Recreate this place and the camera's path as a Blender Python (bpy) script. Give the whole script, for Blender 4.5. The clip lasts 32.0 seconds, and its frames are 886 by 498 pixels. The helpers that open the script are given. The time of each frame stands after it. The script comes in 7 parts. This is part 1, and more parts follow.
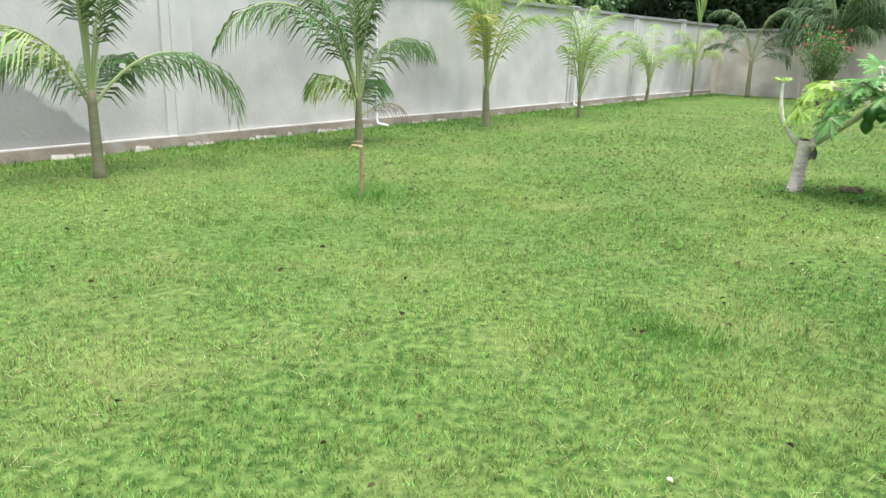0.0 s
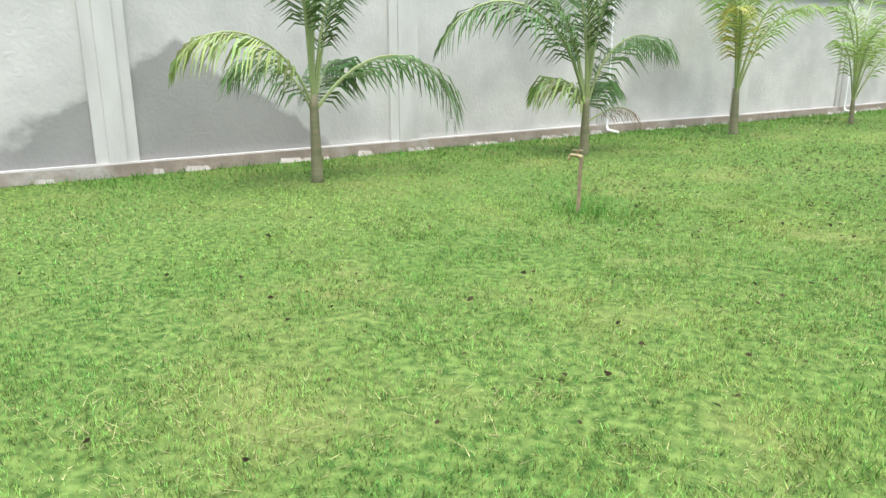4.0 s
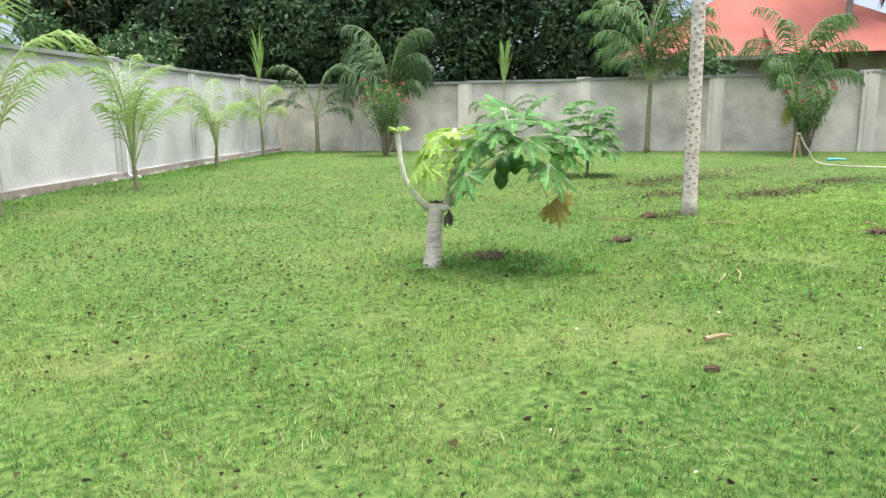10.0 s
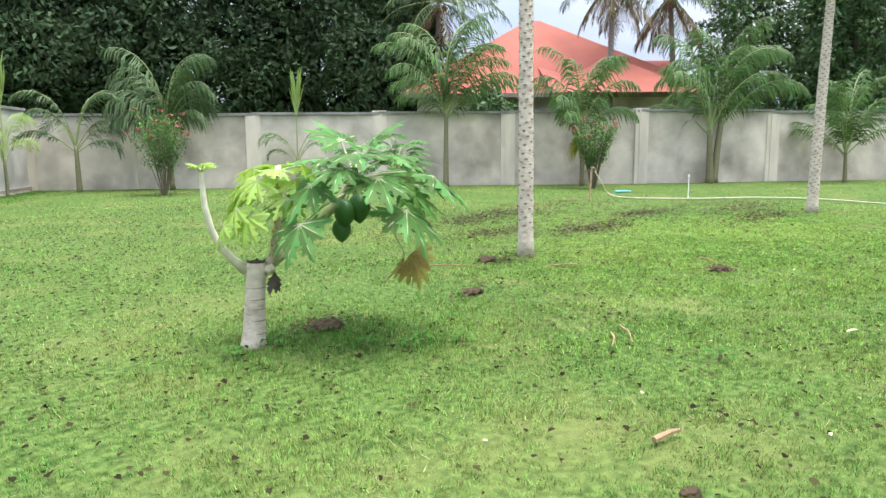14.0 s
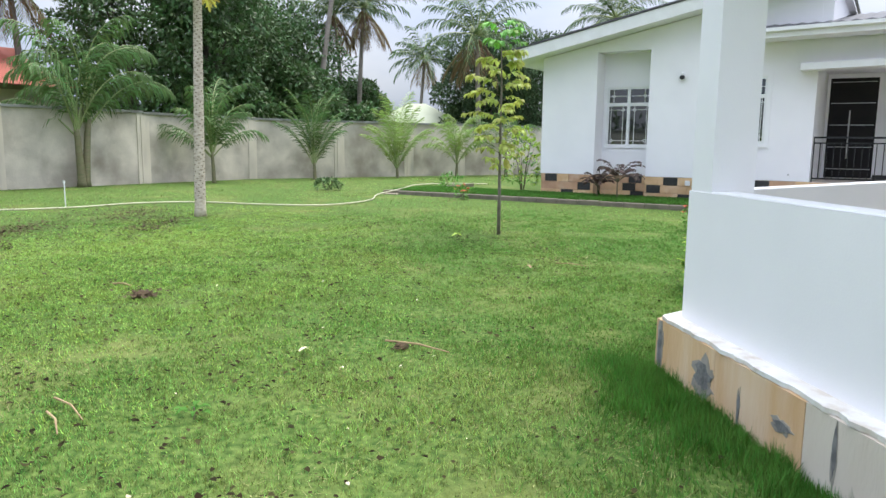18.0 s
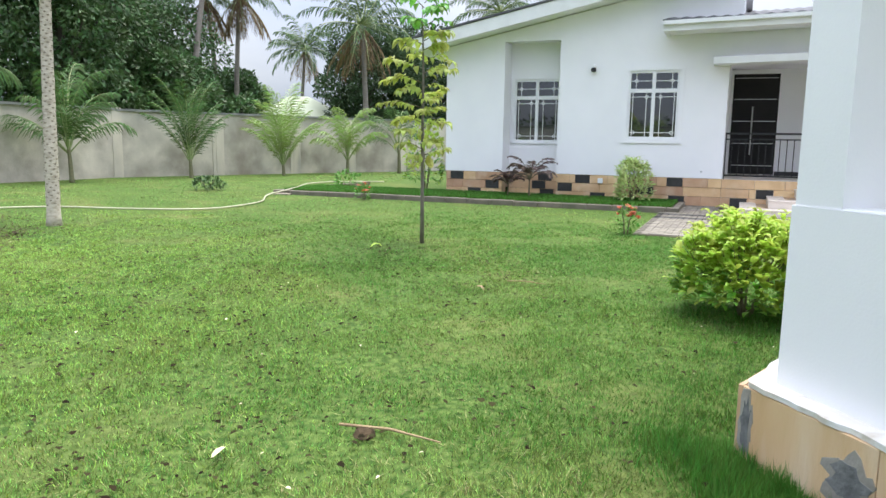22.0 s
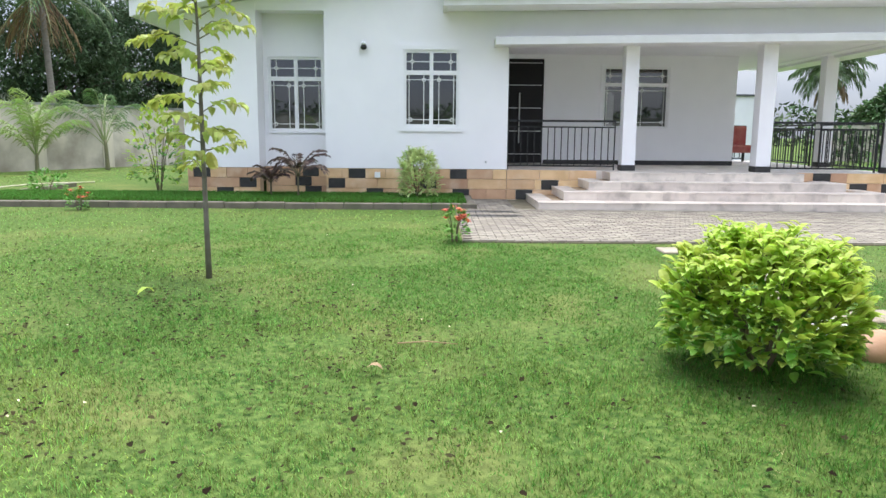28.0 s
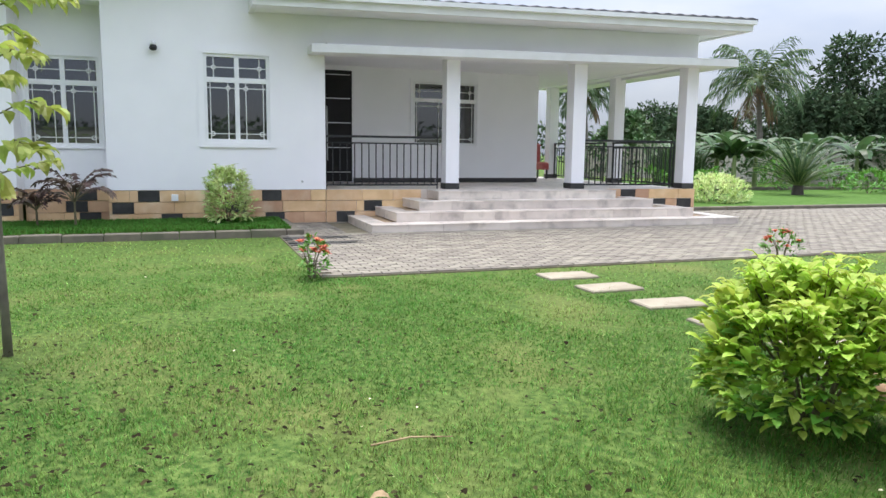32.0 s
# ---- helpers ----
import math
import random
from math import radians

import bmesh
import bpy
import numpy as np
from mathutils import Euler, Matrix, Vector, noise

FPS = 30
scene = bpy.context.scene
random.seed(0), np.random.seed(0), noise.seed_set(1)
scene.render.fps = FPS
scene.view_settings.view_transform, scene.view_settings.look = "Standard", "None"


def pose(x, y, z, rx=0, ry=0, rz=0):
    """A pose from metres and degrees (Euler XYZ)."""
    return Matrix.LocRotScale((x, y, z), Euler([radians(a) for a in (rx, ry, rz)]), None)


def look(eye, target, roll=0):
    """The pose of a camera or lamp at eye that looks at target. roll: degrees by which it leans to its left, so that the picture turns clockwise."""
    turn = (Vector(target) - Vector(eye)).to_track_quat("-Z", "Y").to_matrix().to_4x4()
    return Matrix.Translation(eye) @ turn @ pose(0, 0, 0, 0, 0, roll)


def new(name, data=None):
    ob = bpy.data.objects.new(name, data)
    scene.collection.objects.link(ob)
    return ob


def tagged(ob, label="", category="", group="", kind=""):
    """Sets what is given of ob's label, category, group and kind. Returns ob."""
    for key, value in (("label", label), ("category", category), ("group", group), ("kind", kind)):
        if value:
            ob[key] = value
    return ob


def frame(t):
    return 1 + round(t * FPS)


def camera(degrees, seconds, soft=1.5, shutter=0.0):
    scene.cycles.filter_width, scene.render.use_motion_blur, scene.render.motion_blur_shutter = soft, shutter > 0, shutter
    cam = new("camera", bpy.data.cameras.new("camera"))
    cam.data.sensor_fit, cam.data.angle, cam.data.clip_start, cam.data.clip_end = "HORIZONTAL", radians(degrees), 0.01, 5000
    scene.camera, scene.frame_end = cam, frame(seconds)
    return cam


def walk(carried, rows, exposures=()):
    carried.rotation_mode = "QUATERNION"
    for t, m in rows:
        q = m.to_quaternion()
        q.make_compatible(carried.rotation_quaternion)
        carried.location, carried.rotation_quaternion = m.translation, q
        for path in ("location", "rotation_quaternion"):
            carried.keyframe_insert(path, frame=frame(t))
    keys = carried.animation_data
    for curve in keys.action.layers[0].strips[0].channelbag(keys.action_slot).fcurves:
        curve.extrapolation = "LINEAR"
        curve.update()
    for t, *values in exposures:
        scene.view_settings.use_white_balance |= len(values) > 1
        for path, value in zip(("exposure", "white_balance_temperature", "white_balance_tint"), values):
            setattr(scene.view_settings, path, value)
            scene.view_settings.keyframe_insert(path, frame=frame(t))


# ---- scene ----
cam = camera(63.0, 32.0)
PATH = [
    (0, (0.0, 0.0, 1.323), (0.0, 1.927, 0.786), 1.4),
    (0.5, (0.029, 0.094, 1.314), (-0.119, 2.021, 0.798), 1.8),
    (1, (0.033, 0.184, 1.312), (-0.285, 2.09, 0.797), 0.5),
    (1.5, (0.003, 0.301, 1.311), (-0.483, 2.175, 0.811), 1.1),
    (2, (-0.045, 0.425, 1.293), (-0.71, 2.242, 0.786), 1.1),
    (2.5, (-0.07, 0.514, 1.275), (-0.823, 2.294, 0.759), 0.6),
    (4.5, (0.053, 0.803, 1.247), (-0.368, 2.688, 0.729), -0.9),
    (5, (0.077, 0.875, 1.241), (-0.028, 2.816, 0.77), -1.5),
    (5.5, (0.092, 0.955, 1.246), (0.271, 2.895, 0.797), -1.3),
    (6, (0.088, 1.071, 1.251), (0.446, 2.997, 0.851), -0.7),
    (6.5, (0.106, 1.204, 1.248), (0.647, 3.092, 0.874), -0.6),
    (7, (0.149, 1.353, 1.247), (0.807, 3.2, 0.855), -1.2),
    (7.5, (0.196, 1.483, 1.236), (0.974, 3.284, 0.849), -1.1),
    (8, (0.239, 1.651, 1.225), (1.141, 3.388, 0.816), 0.4),
    (8.5, (0.283, 1.86, 1.223), (1.296, 3.532, 0.803), 0.7),
    (9, (0.364, 2.059, 1.216), (1.392, 3.723, 0.801), 0.3),
    (9.5, (0.469, 2.234, 1.222), (1.506, 3.897, 0.824), -0.6),
    (10, (0.532, 2.404, 1.223), (1.595, 4.057, 0.851), -0.6),
    (10.5, (0.575, 2.573, 1.228), (1.707, 4.183, 0.876), -0.1),
    (11, (0.635, 2.72, 1.218), (1.769, 4.332, 0.877), -0.2),
    (11.5, (0.721, 2.88, 1.207), (1.775, 4.554, 0.913), -1.2),
    (12, (0.802, 3.042, 1.196), (1.861, 4.717, 0.923), -0.5),
    (12.5, (0.853, 3.195, 1.194), (2.008, 4.802, 0.904), -0.3),
    (13, (0.881, 3.358, 1.206), (2.151, 4.873, 0.901), -0.1),
    (13.5, (0.933, 3.471, 1.205), (2.321, 4.88, 0.906), 0.1),
    (14, (1.024, 3.595, 1.21), (2.534, 4.874, 0.925), -0.4),
    (14.5, (1.1, 3.678, 1.217), (2.72, 4.815, 0.925), -0.0),
    (15, (1.11, 3.776, 1.227), (2.896, 4.636, 0.962), 0.6),
    (15.5, (1.116, 3.871, 1.25), (3.007, 4.469, 0.993), -0.1),
    (17.5, (1.394, 4.112, 1.344), (3.372, 3.967, 1.091), 0.8),
    (18, (1.521, 4.199, 1.34), (3.483, 3.941, 1.052), 0.7),
    (18.5, (1.678, 4.255, 1.339), (3.635, 3.986, 1.031), 0.2),
    (19, (1.86, 4.296, 1.34), (3.809, 3.963, 1.038), -0.2),
    (19.5, (2.036, 4.342, 1.329), (3.964, 3.948, 0.975), 0.7),
    (20, (2.251, 4.418, 1.331), (4.152, 3.92, 0.958), 0.3),
    (20.5, (2.442, 4.457, 1.337), (4.354, 3.967, 1.016), 0.5),
    (21, (2.665, 4.444, 1.334), (4.584, 3.958, 1.05), 0.1),
    (21.5, (2.855, 4.43, 1.328), (4.763, 3.903, 1.047), -0.1),
    (22, (3.075, 4.444, 1.326), (4.966, 3.865, 1.03), 0.9),
    (22.5, (3.298, 4.439, 1.317), (5.171, 3.825, 0.979), 1.0),
    (23, (3.54, 4.406, 1.313), (5.441, 3.889, 0.971), 0.3),
    (23.5, (3.771, 4.361, 1.307), (5.685, 3.89, 0.97), 0.7),
    (24, (3.977, 4.357, 1.308), (5.884, 3.847, 0.985), 0.5),
    (24.5, (4.151, 4.377, 1.323), (6.033, 3.778, 1.012), 0.7),
    (26.5, (5.093, 4.412, 1.319), (6.849, 3.499, 1.035), 0.3),
    (27, (5.308, 4.402, 1.32), (6.949, 3.297, 1.027), -0.0),
    (27.5, (5.547, 4.411, 1.319), (7.147, 3.251, 1.015), 0.2),
    (28, (5.792, 4.448, 1.318), (7.312, 3.187, 1.001), 0.5),
    (28.5, (6.019, 4.46, 1.314), (7.501, 3.156, 0.991), 0.1),
    (29, (6.248, 4.436, 1.31), (7.69, 3.085, 0.996), -0.4),
    (29.5, (6.471, 4.41, 1.311), (7.85, 2.995, 1.001), 2.0),
    (30, (6.697, 4.423, 1.307), (7.961, 2.901, 1.015), 2.0),
    (30.5, (6.919, 4.401, 1.307), (8.088, 2.806, 1.007), 2.0),
    (31, (7.113, 4.359, 1.319), (8.226, 2.727, 1.004), -0.1),
    (31.5, (7.287, 4.338, 1.316), (8.374, 2.684, 1.028), -0.1),
    (32, (7.463, 4.322, 1.308), (8.496, 2.63, 1.042), 0.7),
]
EXPOSURES = [(0, 2.05), (6, 2.1), (12, 2.1), (15, 2.1), (18, 1.8), (24, 1.9), (28, 1.88), (32, 1.72)]
walk(cam, [(t, look(eye, target, roll)) for t, eye, target, roll in PATH], EXPOSURES)

# ---- sky, sun ----
SUN_EL, SUN_AZ = 75.0, 150.0
world = bpy.data.worlds.new("sky")
scene.world = world
world.use_nodes = True
wn, wl = world.node_tree.nodes, world.node_tree.links.new
sky = wn.new("ShaderNodeTexSky")
sky.sky_type, sky.sun_disc = "NISHITA", False
sky.sun_elevation, sky.sun_rotation = radians(SUN_EL), radians(SUN_AZ)
sky.air_density, sky.dust_density, sky.ozone_density = 1.0, 1.2, 1.5
tone = wn.new("ShaderNodeHueSaturation")
tone.inputs["Saturation"].default_value = 0.6
wl(sky.outputs[0], tone.inputs["Color"])
wl(tone.outputs[0], wn["Background"].inputs[0])
wn["Background"].inputs[1].default_value = 0.010
# a broken layer of pale cloud over the whole sky
wc = wn.new("ShaderNodeTexCoord")
wm = wn.new("ShaderNodeMapping")
wm.inputs["Scale"].default_value = (1.0, 1.0, 2.6)
wt = wn.new("ShaderNodeTexNoise")
wt.inputs["Scale"].default_value, wt.inputs["Detail"].default_value = 2.2, 6.0
wr = wn.new("ShaderNodeValToRGB")
wr.color_ramp.elements[0].position, wr.color_ramp.elements[1].position = 0.36, 0.64
wr.color_ramp.elements[0].color = (0.43, 0.535, 0.78, 1)
wr.color_ramp.elements[1].color = (0.80, 0.835, 0.92, 1)
wb = wn.new("ShaderNodeBackground")
wa = wn.new("ShaderNodeAddShader")
wl(wc.outputs["Generated"], wm.inputs[0])
wl(wm.outputs[0], wt.inputs["Vector"])
wl(wt.outputs[0], wr.inputs[0])
# overcast sky: the zenith is several times brighter than the horizon
wz = wn.new("ShaderNodeSeparateXYZ")
wl(wc.outputs["Generated"], wz.inputs[0])
wk = wn.new("ShaderNodeMapRange")
wk.inputs["From Min"].default_value, wk.inputs["From Max"].default_value = 0.0, 1.0
wk.inputs["To Min"].default_value, wk.inputs["To Max"].default_value = 0.14, 1.0
wl(wz.outputs["Z"], wk.inputs[0])
wl(wk.outputs[0], wb.inputs[1])
wl(wr.outputs[0], wb.inputs[0])
wl(wn["Background"].outputs[0], wa.inputs[0])
wl(wb.outputs[0], wa.inputs[1])
wl(wa.outputs[0], wn["World Output"].inputs[0])
sun = new("sun", bpy.data.lights.new("sun", "SUN"))
sun.data.energy, sun.data.angle, sun.data.color = 1.5, radians(42), (1.0, 0.95, 0.87)
sa, se = radians(SUN_AZ), radians(SUN_EL)
sun.matrix_world = look((0, 0, 0), (-math.sin(sa) * math.cos(se), -math.cos(sa) * math.cos(se), -math.sin(se))) @ Matrix.Identity(4)


# ---- materials ----
def mat(name, c1, c2=None, scale=3.0, rough=0.7, bump=0.15, bscale=60.0, metal=0.0, c3=None, scale3=0.6, spec=0.5, island=0.0, random=0.0, translucent=0.0, detail=6.0, stretch=None, amount3=0.5):
    m = bpy.data.materials.new(name)
    m.use_nodes = True
    nt = m.node_tree
    n, ln = nt.nodes, nt.links.new
    bsdf = n["Principled BSDF"]
    bsdf.inputs["Roughness"].default_value = rough
    bsdf.inputs["Metallic"].default_value = metal
    bsdf.inputs["Specular IOR Level"].default_value = spec
    tc = n.new("ShaderNodeTexCoord")
    mp = n.new("ShaderNodeMapping")
    ln(tc.outputs["Object"], mp.inputs[0])
    if stretch:
        mp.inputs["Scale"].default_value = stretch
    c2 = c2 or tuple(v * 0.8 for v in c1)

    def rgb(c):
        return (*c, 1.0)

    def noise_mix(a, b, sc, lo, hi):
        t = n.new("ShaderNodeTexNoise")
        t.inputs["Scale"].default_value, t.inputs["Detail"].default_value = sc, detail
        ln(mp.outputs[0], t.inputs["Vector"])
        r = n.new("ShaderNodeMapRange")
        r.inputs["From Min"].default_value, r.inputs["From Max"].default_value = lo, hi
        ln(t.outputs[0], r.inputs[0])
        x = n.new("ShaderNodeMix")
        x.data_type = "RGBA"
        ln(r.outputs[0], x.inputs["Factor"])
        for sock, val in (("A", a), ("B", b)):
            s = [i for i in x.inputs if i.name == sock and i.type == "RGBA"][0]
            if isinstance(val, tuple):
                s.default_value = rgb(val)
            else:
                ln(val, s)
        return [o for o in x.outputs if o.type == "RGBA"][0]

    col = noise_mix(c1, c2, scale, 0.35, 0.65)
    if c3:
        col = noise_mix(col, c3, scale3, 1.0 - amount3, 1.15 - amount3 * 0.6)
    if island or random:
        if island:
            g = n.new("ShaderNodeNewGeometry")
            rnd = g.outputs["Random Per Island"]
        else:
            g = n.new("ShaderNodeObjectInfo")
            rnd = g.outputs["Random"]
        hs = n.new("ShaderNodeHueSaturation")
        k = island or random
        r = n.new("ShaderNodeMapRange")
        r.inputs["To Min"].default_value, r.inputs["To Max"].default_value = 1 - k, 1 + k
        ln(rnd, r.inputs[0])
        ln(r.outputs[0], hs.inputs["Value"])
        r2 = n.new("ShaderNodeMapRange")
        r2.inputs["To Min"].default_value, r2.inputs["To Max"].default_value = 0.5 - k * 0.06, 0.5 + k * 0.06
        ln(rnd, r2.inputs[0])
        ln(r2.outputs[0], hs.inputs["Hue"])
        ln(col, hs.inputs["Color"])
        col = hs.outputs[0]
    ln(col, bsdf.inputs["Base Color"])
    if bump:
        t = n.new("ShaderNodeTexNoise")
        t.inputs["Scale"].default_value, t.inputs["Detail"].default_value = bscale, 5.0
        ln(mp.outputs[0], t.inputs["Vector"])
        b = n.new("ShaderNodeBump")
        b.inputs["Strength"].default_value, b.inputs["Distance"].default_value = bump, 0.01
        ln(t.outputs[0], b.inputs["Height"])
        ln(b.outputs[0], bsdf.inputs["Normal"])
    if translucent:
        tr = n.new("ShaderNodeBsdfTranslucent")
        ln(col, tr.inputs[0])
        mx = n.new("ShaderNodeMixShader")
        mx.inputs[0].default_value = translucent
        ln(bsdf.outputs[0], mx.inputs[1])
        ln(tr.outputs[0], mx.inputs[2])
        ln(mx.outputs[0], n["Material Output"].inputs[0])
    return m


M_LAWN = mat("lawn_soil", (0.034, 0.074, 0.015), (0.122, 0.180, 0.046), 20.0, 0.95, 0.8, 70, c3=(0.17, 0.175, 0.060), scale3=0.9, spec=0.1)
M_GRASS = mat("grass_blade", (0.046, 0.124, 0.018), (0.195, 0.298, 0.067), 24.0, 0.7, 0, c3=(0.295, 0.345, 0.085), scale3=0.42, island=0.9, translucent=0.3, spec=0.2, amount3=0.60)
M_PALEGRASS = mat("pale_grass_blade", (0.21, 0.35, 0.055), (0.36, 0.48, 0.10), 24.0, 0.7, 0, island=0.7, translucent=0.35, spec=0.2)
M_STRAW = mat("dry_grass_blade", (0.36, 0.33, 0.16), (0.24, 0.26, 0.10), 5.0, 0.8, 0, island=0.35, translucent=0.25, spec=0.2)
M_BEDGRASS = mat("bed_grass", (0.055, 0.12, 0.020), (0.09, 0.165, 0.036), 6.0, 0.9, 0.6, 120, spec=0.1)
# blades of bed and tufts; also used to paint shade into the lawn
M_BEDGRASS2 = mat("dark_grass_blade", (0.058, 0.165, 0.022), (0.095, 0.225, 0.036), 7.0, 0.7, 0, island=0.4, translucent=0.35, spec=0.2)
M_SOIL = mat("bare_soil", (0.085, 0.060, 0.036), (0.045, 0.034, 0.022), 9.0, 0.95, 0.8, 60, spec=0.1)
M_RENDER = mat("grey_render", (0.55, 0.53, 0.495), (0.45, 0.435, 0.405), 1.6, 0.9, 0.6, 22, c3=(0.29, 0.285, 0.265), scale3=0.75, amount3=0.52, spec=0.2, detail=9.0)
M_RENDER2 = mat("old_render", (0.66, 0.595, 0.515), (0.44, 0.40, 0.345), 1.1, 0.9, 0.6, 22, c3=(0.20, 0.17, 0.135), scale3=1.0, amount3=0.57, spec=0.2, detail=12.0)
M_PIER = mat("pier_render", (0.68, 0.61, 0.52), (0.54, 0.485, 0.415), 2.0, 0.9, 0.25, 30, c3=(0.34, 0.32, 0.29), scale3=1.6, amount3=0.46, spec=0.2, stretch=(1, 1, 0.35))
M_GREYPIER = mat("grey_pier_render", (0.55, 0.535, 0.50), (0.43, 0.415, 0.385), 2.0, 0.9, 0.25, 30, c3=(0.32, 0.305, 0.28), scale3=1.6, amount3=0.48, spec=0.2, stretch=(1, 1, 0.35))
M_COPING = mat("coping_concrete", (0.27, 0.27, 0.26), (0.17, 0.17, 0.16), 2.5, 0.9, 0.35, 30, spec=0.2)
M_FOOT = mat("wall_footing", (0.33, 0.27, 0.22), (0.25, 0.205, 0.165), 4.0, 0.95, 0.9, 20, c3=(0.48, 0.46, 0.42), scale3=2.2, amount3=0.50, spec=0.2, detail=10.0)
M_WHITE = mat("white_paint", (0.88, 0.868, 0.888), (0.85, 0.84, 0.86), 1.5, 0.75, 0.08, 90, spec=0.3)
M_TRIM = mat("white_trim", (0.80, 0.80, 0.80), (0.74, 0.74, 0.73), 3.0, 0.6, 0.05, 60)
M_PVC = mat("white_pvc", (0.82, 0.82, 0.82), (0.78, 0.78, 0.79), 4.0, 0.35, 0.0)
M_GLASS = mat("tinted_glass", (0.006, 0.008, 0.008), (0.012, 0.014, 0.014), 2.0, 0.02, 0.0, spec=0.5)
M_GLASS.node_tree.nodes["Principled BSDF"].inputs["IOR"].default_value = 2.1
M_GRILLE = mat("grille_metal", (0.78, 0.78, 0.77), (0.70, 0.70, 0.68), 9.0, 0.4, 0.0)
M_BLACK = mat("black_metal", (0.018, 0.018, 0.02), (0.03, 0.03, 0.032), 8.0, 0.4, 0.05, 80, metal=0.4)
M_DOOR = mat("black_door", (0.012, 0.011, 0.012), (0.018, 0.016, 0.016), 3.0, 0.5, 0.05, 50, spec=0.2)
M_STEEL = mat("brushed_steel", (0.55, 0.55, 0.55), (0.45, 0.45, 0.45), 9.0, 0.3, 0.0, metal=0.9)
M_STONE = mat("orange_stone_tile", (0.66, 0.43, 0.25), (0.54, 0.33, 0.18), 3.0, 0.65, 0.45, 25, c3=(0.76, 0.60, 0.42), scale3=2.6, amount3=0.5, random=0.22, detail=9.0)
M_PLASTER = mat("peeling_orange_plaster", (0.60, 0.38, 0.20), (0.68, 0.47, 0.28), 2.6, 0.8, 0.5, 30, c3=(0.74, 0.62, 0.48), scale3=2.8, amount3=0.53, random=0.06, stretch=(1.6, 1.6, 0.35), detail=9.0)
M_PALEPLASTER = mat("pale_worn_plaster", (0.60, 0.53, 0.44), (0.66, 0.60, 0.52), 2.4, 0.85, 0.5, 30, c3=(0.52, 0.36, 0.22), scale3=2.2, amount3=0.45, stretch=(1.4, 1.4, 0.4), detail=9.0)
M_LEDGE = mat("chipped_white_mortar", (0.78, 0.77, 0.75), (0.66, 0.62, 0.56), 6.0, 0.85, 0.8, 30, c3=(0.44, 0.34, 0.23), scale3=9.0, amount3=0.50)
M_FLAKE = mat("flaking_pale_mortar", (0.36, 0.335, 0.295), (0.27, 0.245, 0.21), 5.0, 0.95, 0.9, 25, c3=(0.22, 0.19, 0.15), scale3=6.0, amount3=0.45)
M_DARKTILE = mat("black_stone_tile", (0.025, 0.024, 0.024), (0.04, 0.038, 0.036), 8.0, 0.55, 0.3, 30, random=0.2)
M_GROUT = mat("grout", (0.46, 0.33, 0.21), (0.38, 0.27, 0.17), 8.0, 0.9, 0.3, 60)
M_MARBLE = mat("step_marble", (0.72, 0.635, 0.565), (0.60, 0.53, 0.47), 2.5, 0.45, 0.05, 40, c3=(0.24, 0.215, 0.19), scale3=3.8, amount3=0.50, random=0.12, detail=12.0)
M_ROOF = mat("dark_roof_sheet", (0.10, 0.10, 0.11), (0.06, 0.06, 0.065), 4.0, 0.6, 0.2, 30)
M_PAVER = mat("clay_paver", (0.245, 0.215, 0.175), (0.185, 0.165, 0.135), 6.0, 0.85, 0.4, 50, random=0.22)
M_PAVERS = mat("clay_pavers_joined", (0.245, 0.215, 0.175), (0.185, 0.165, 0.135), 6.0, 0.85, 0.4, 50, island=0.22)
M_SAND = mat("joint_sand", (0.18, 0.15, 0.10), (0.12, 0.11, 0.07), 5.0, 0.95, 0.4, 60)
M_KERB = mat("kerb_concrete", (0.20, 0.17, 0.13), (0.13, 0.115, 0.09), 4.0, 0.9, 0.4, 40, c3=(0.10, 0.11, 0.065), scale3=1.8, amount3=0.52)
M_SLAB = mat("slab_concrete", (0.36, 0.31, 0.235), (0.28, 0.24, 0.18), 5.0, 0.9, 0.4, 40, c3=(0.28, 0.22, 0.16), scale3=2.5, amount3=0.42)
M_OLDKERB = mat("worn_pink_kerb", (0.25, 0.185, 0.14), (0.20, 0.15, 0.115), 4.0, 0.9, 0.5, 30, c3=(0.25, 0.22, 0.17), scale3=2.0, amount3=0.42)
M_PALMLEAF = mat("palm_leaflet", (0.080, 0.155, 0.042), (0.125, 0.215, 0.066), 2.0, 0.5, 0, island=0.4, translucent=0.3, spec=0.35)
M_PALMLIME = mat("palm_leaflet_light", (0.24, 0.36, 0.08), (0.30, 0.42, 0.12), 2.0, 0.45, 0, island=0.3, translucent=0.35, spec=0.5)
M_PALMDARK = mat("palm_leaflet_dark", (0.06, 0.11, 0.035), (0.085, 0.145, 0.05), 2.0, 0.55, 0, island=0.35, translucent=0.25, spec=0.4)
M_PALMYEL = mat("palm_leaflet_yellow", (0.42, 0.38, 0.07), (0.35, 0.36, 0.09), 2.0, 0.5, 0, island=0.3, translucent=0.35)
M_PALMPALE = mat("palm_leaflet_yellowing", (0.34, 0.38, 0.13), (0.20, 0.30, 0.08), 3.0, 0.5, 0, island=0.4, translucent=0.35)
M_DEADLEAF = mat("dead_palm_leaflet", (0.20, 0.13, 0.06), (0.14, 0.09, 0.045), 2.0, 0.8, 0, island=0.35, translucent=0.15)
M_RACHIS = mat("palm_stalk", (0.20, 0.26, 0.09), (0.25, 0.29, 0.12), 4.0, 0.5, 0.1, 40)
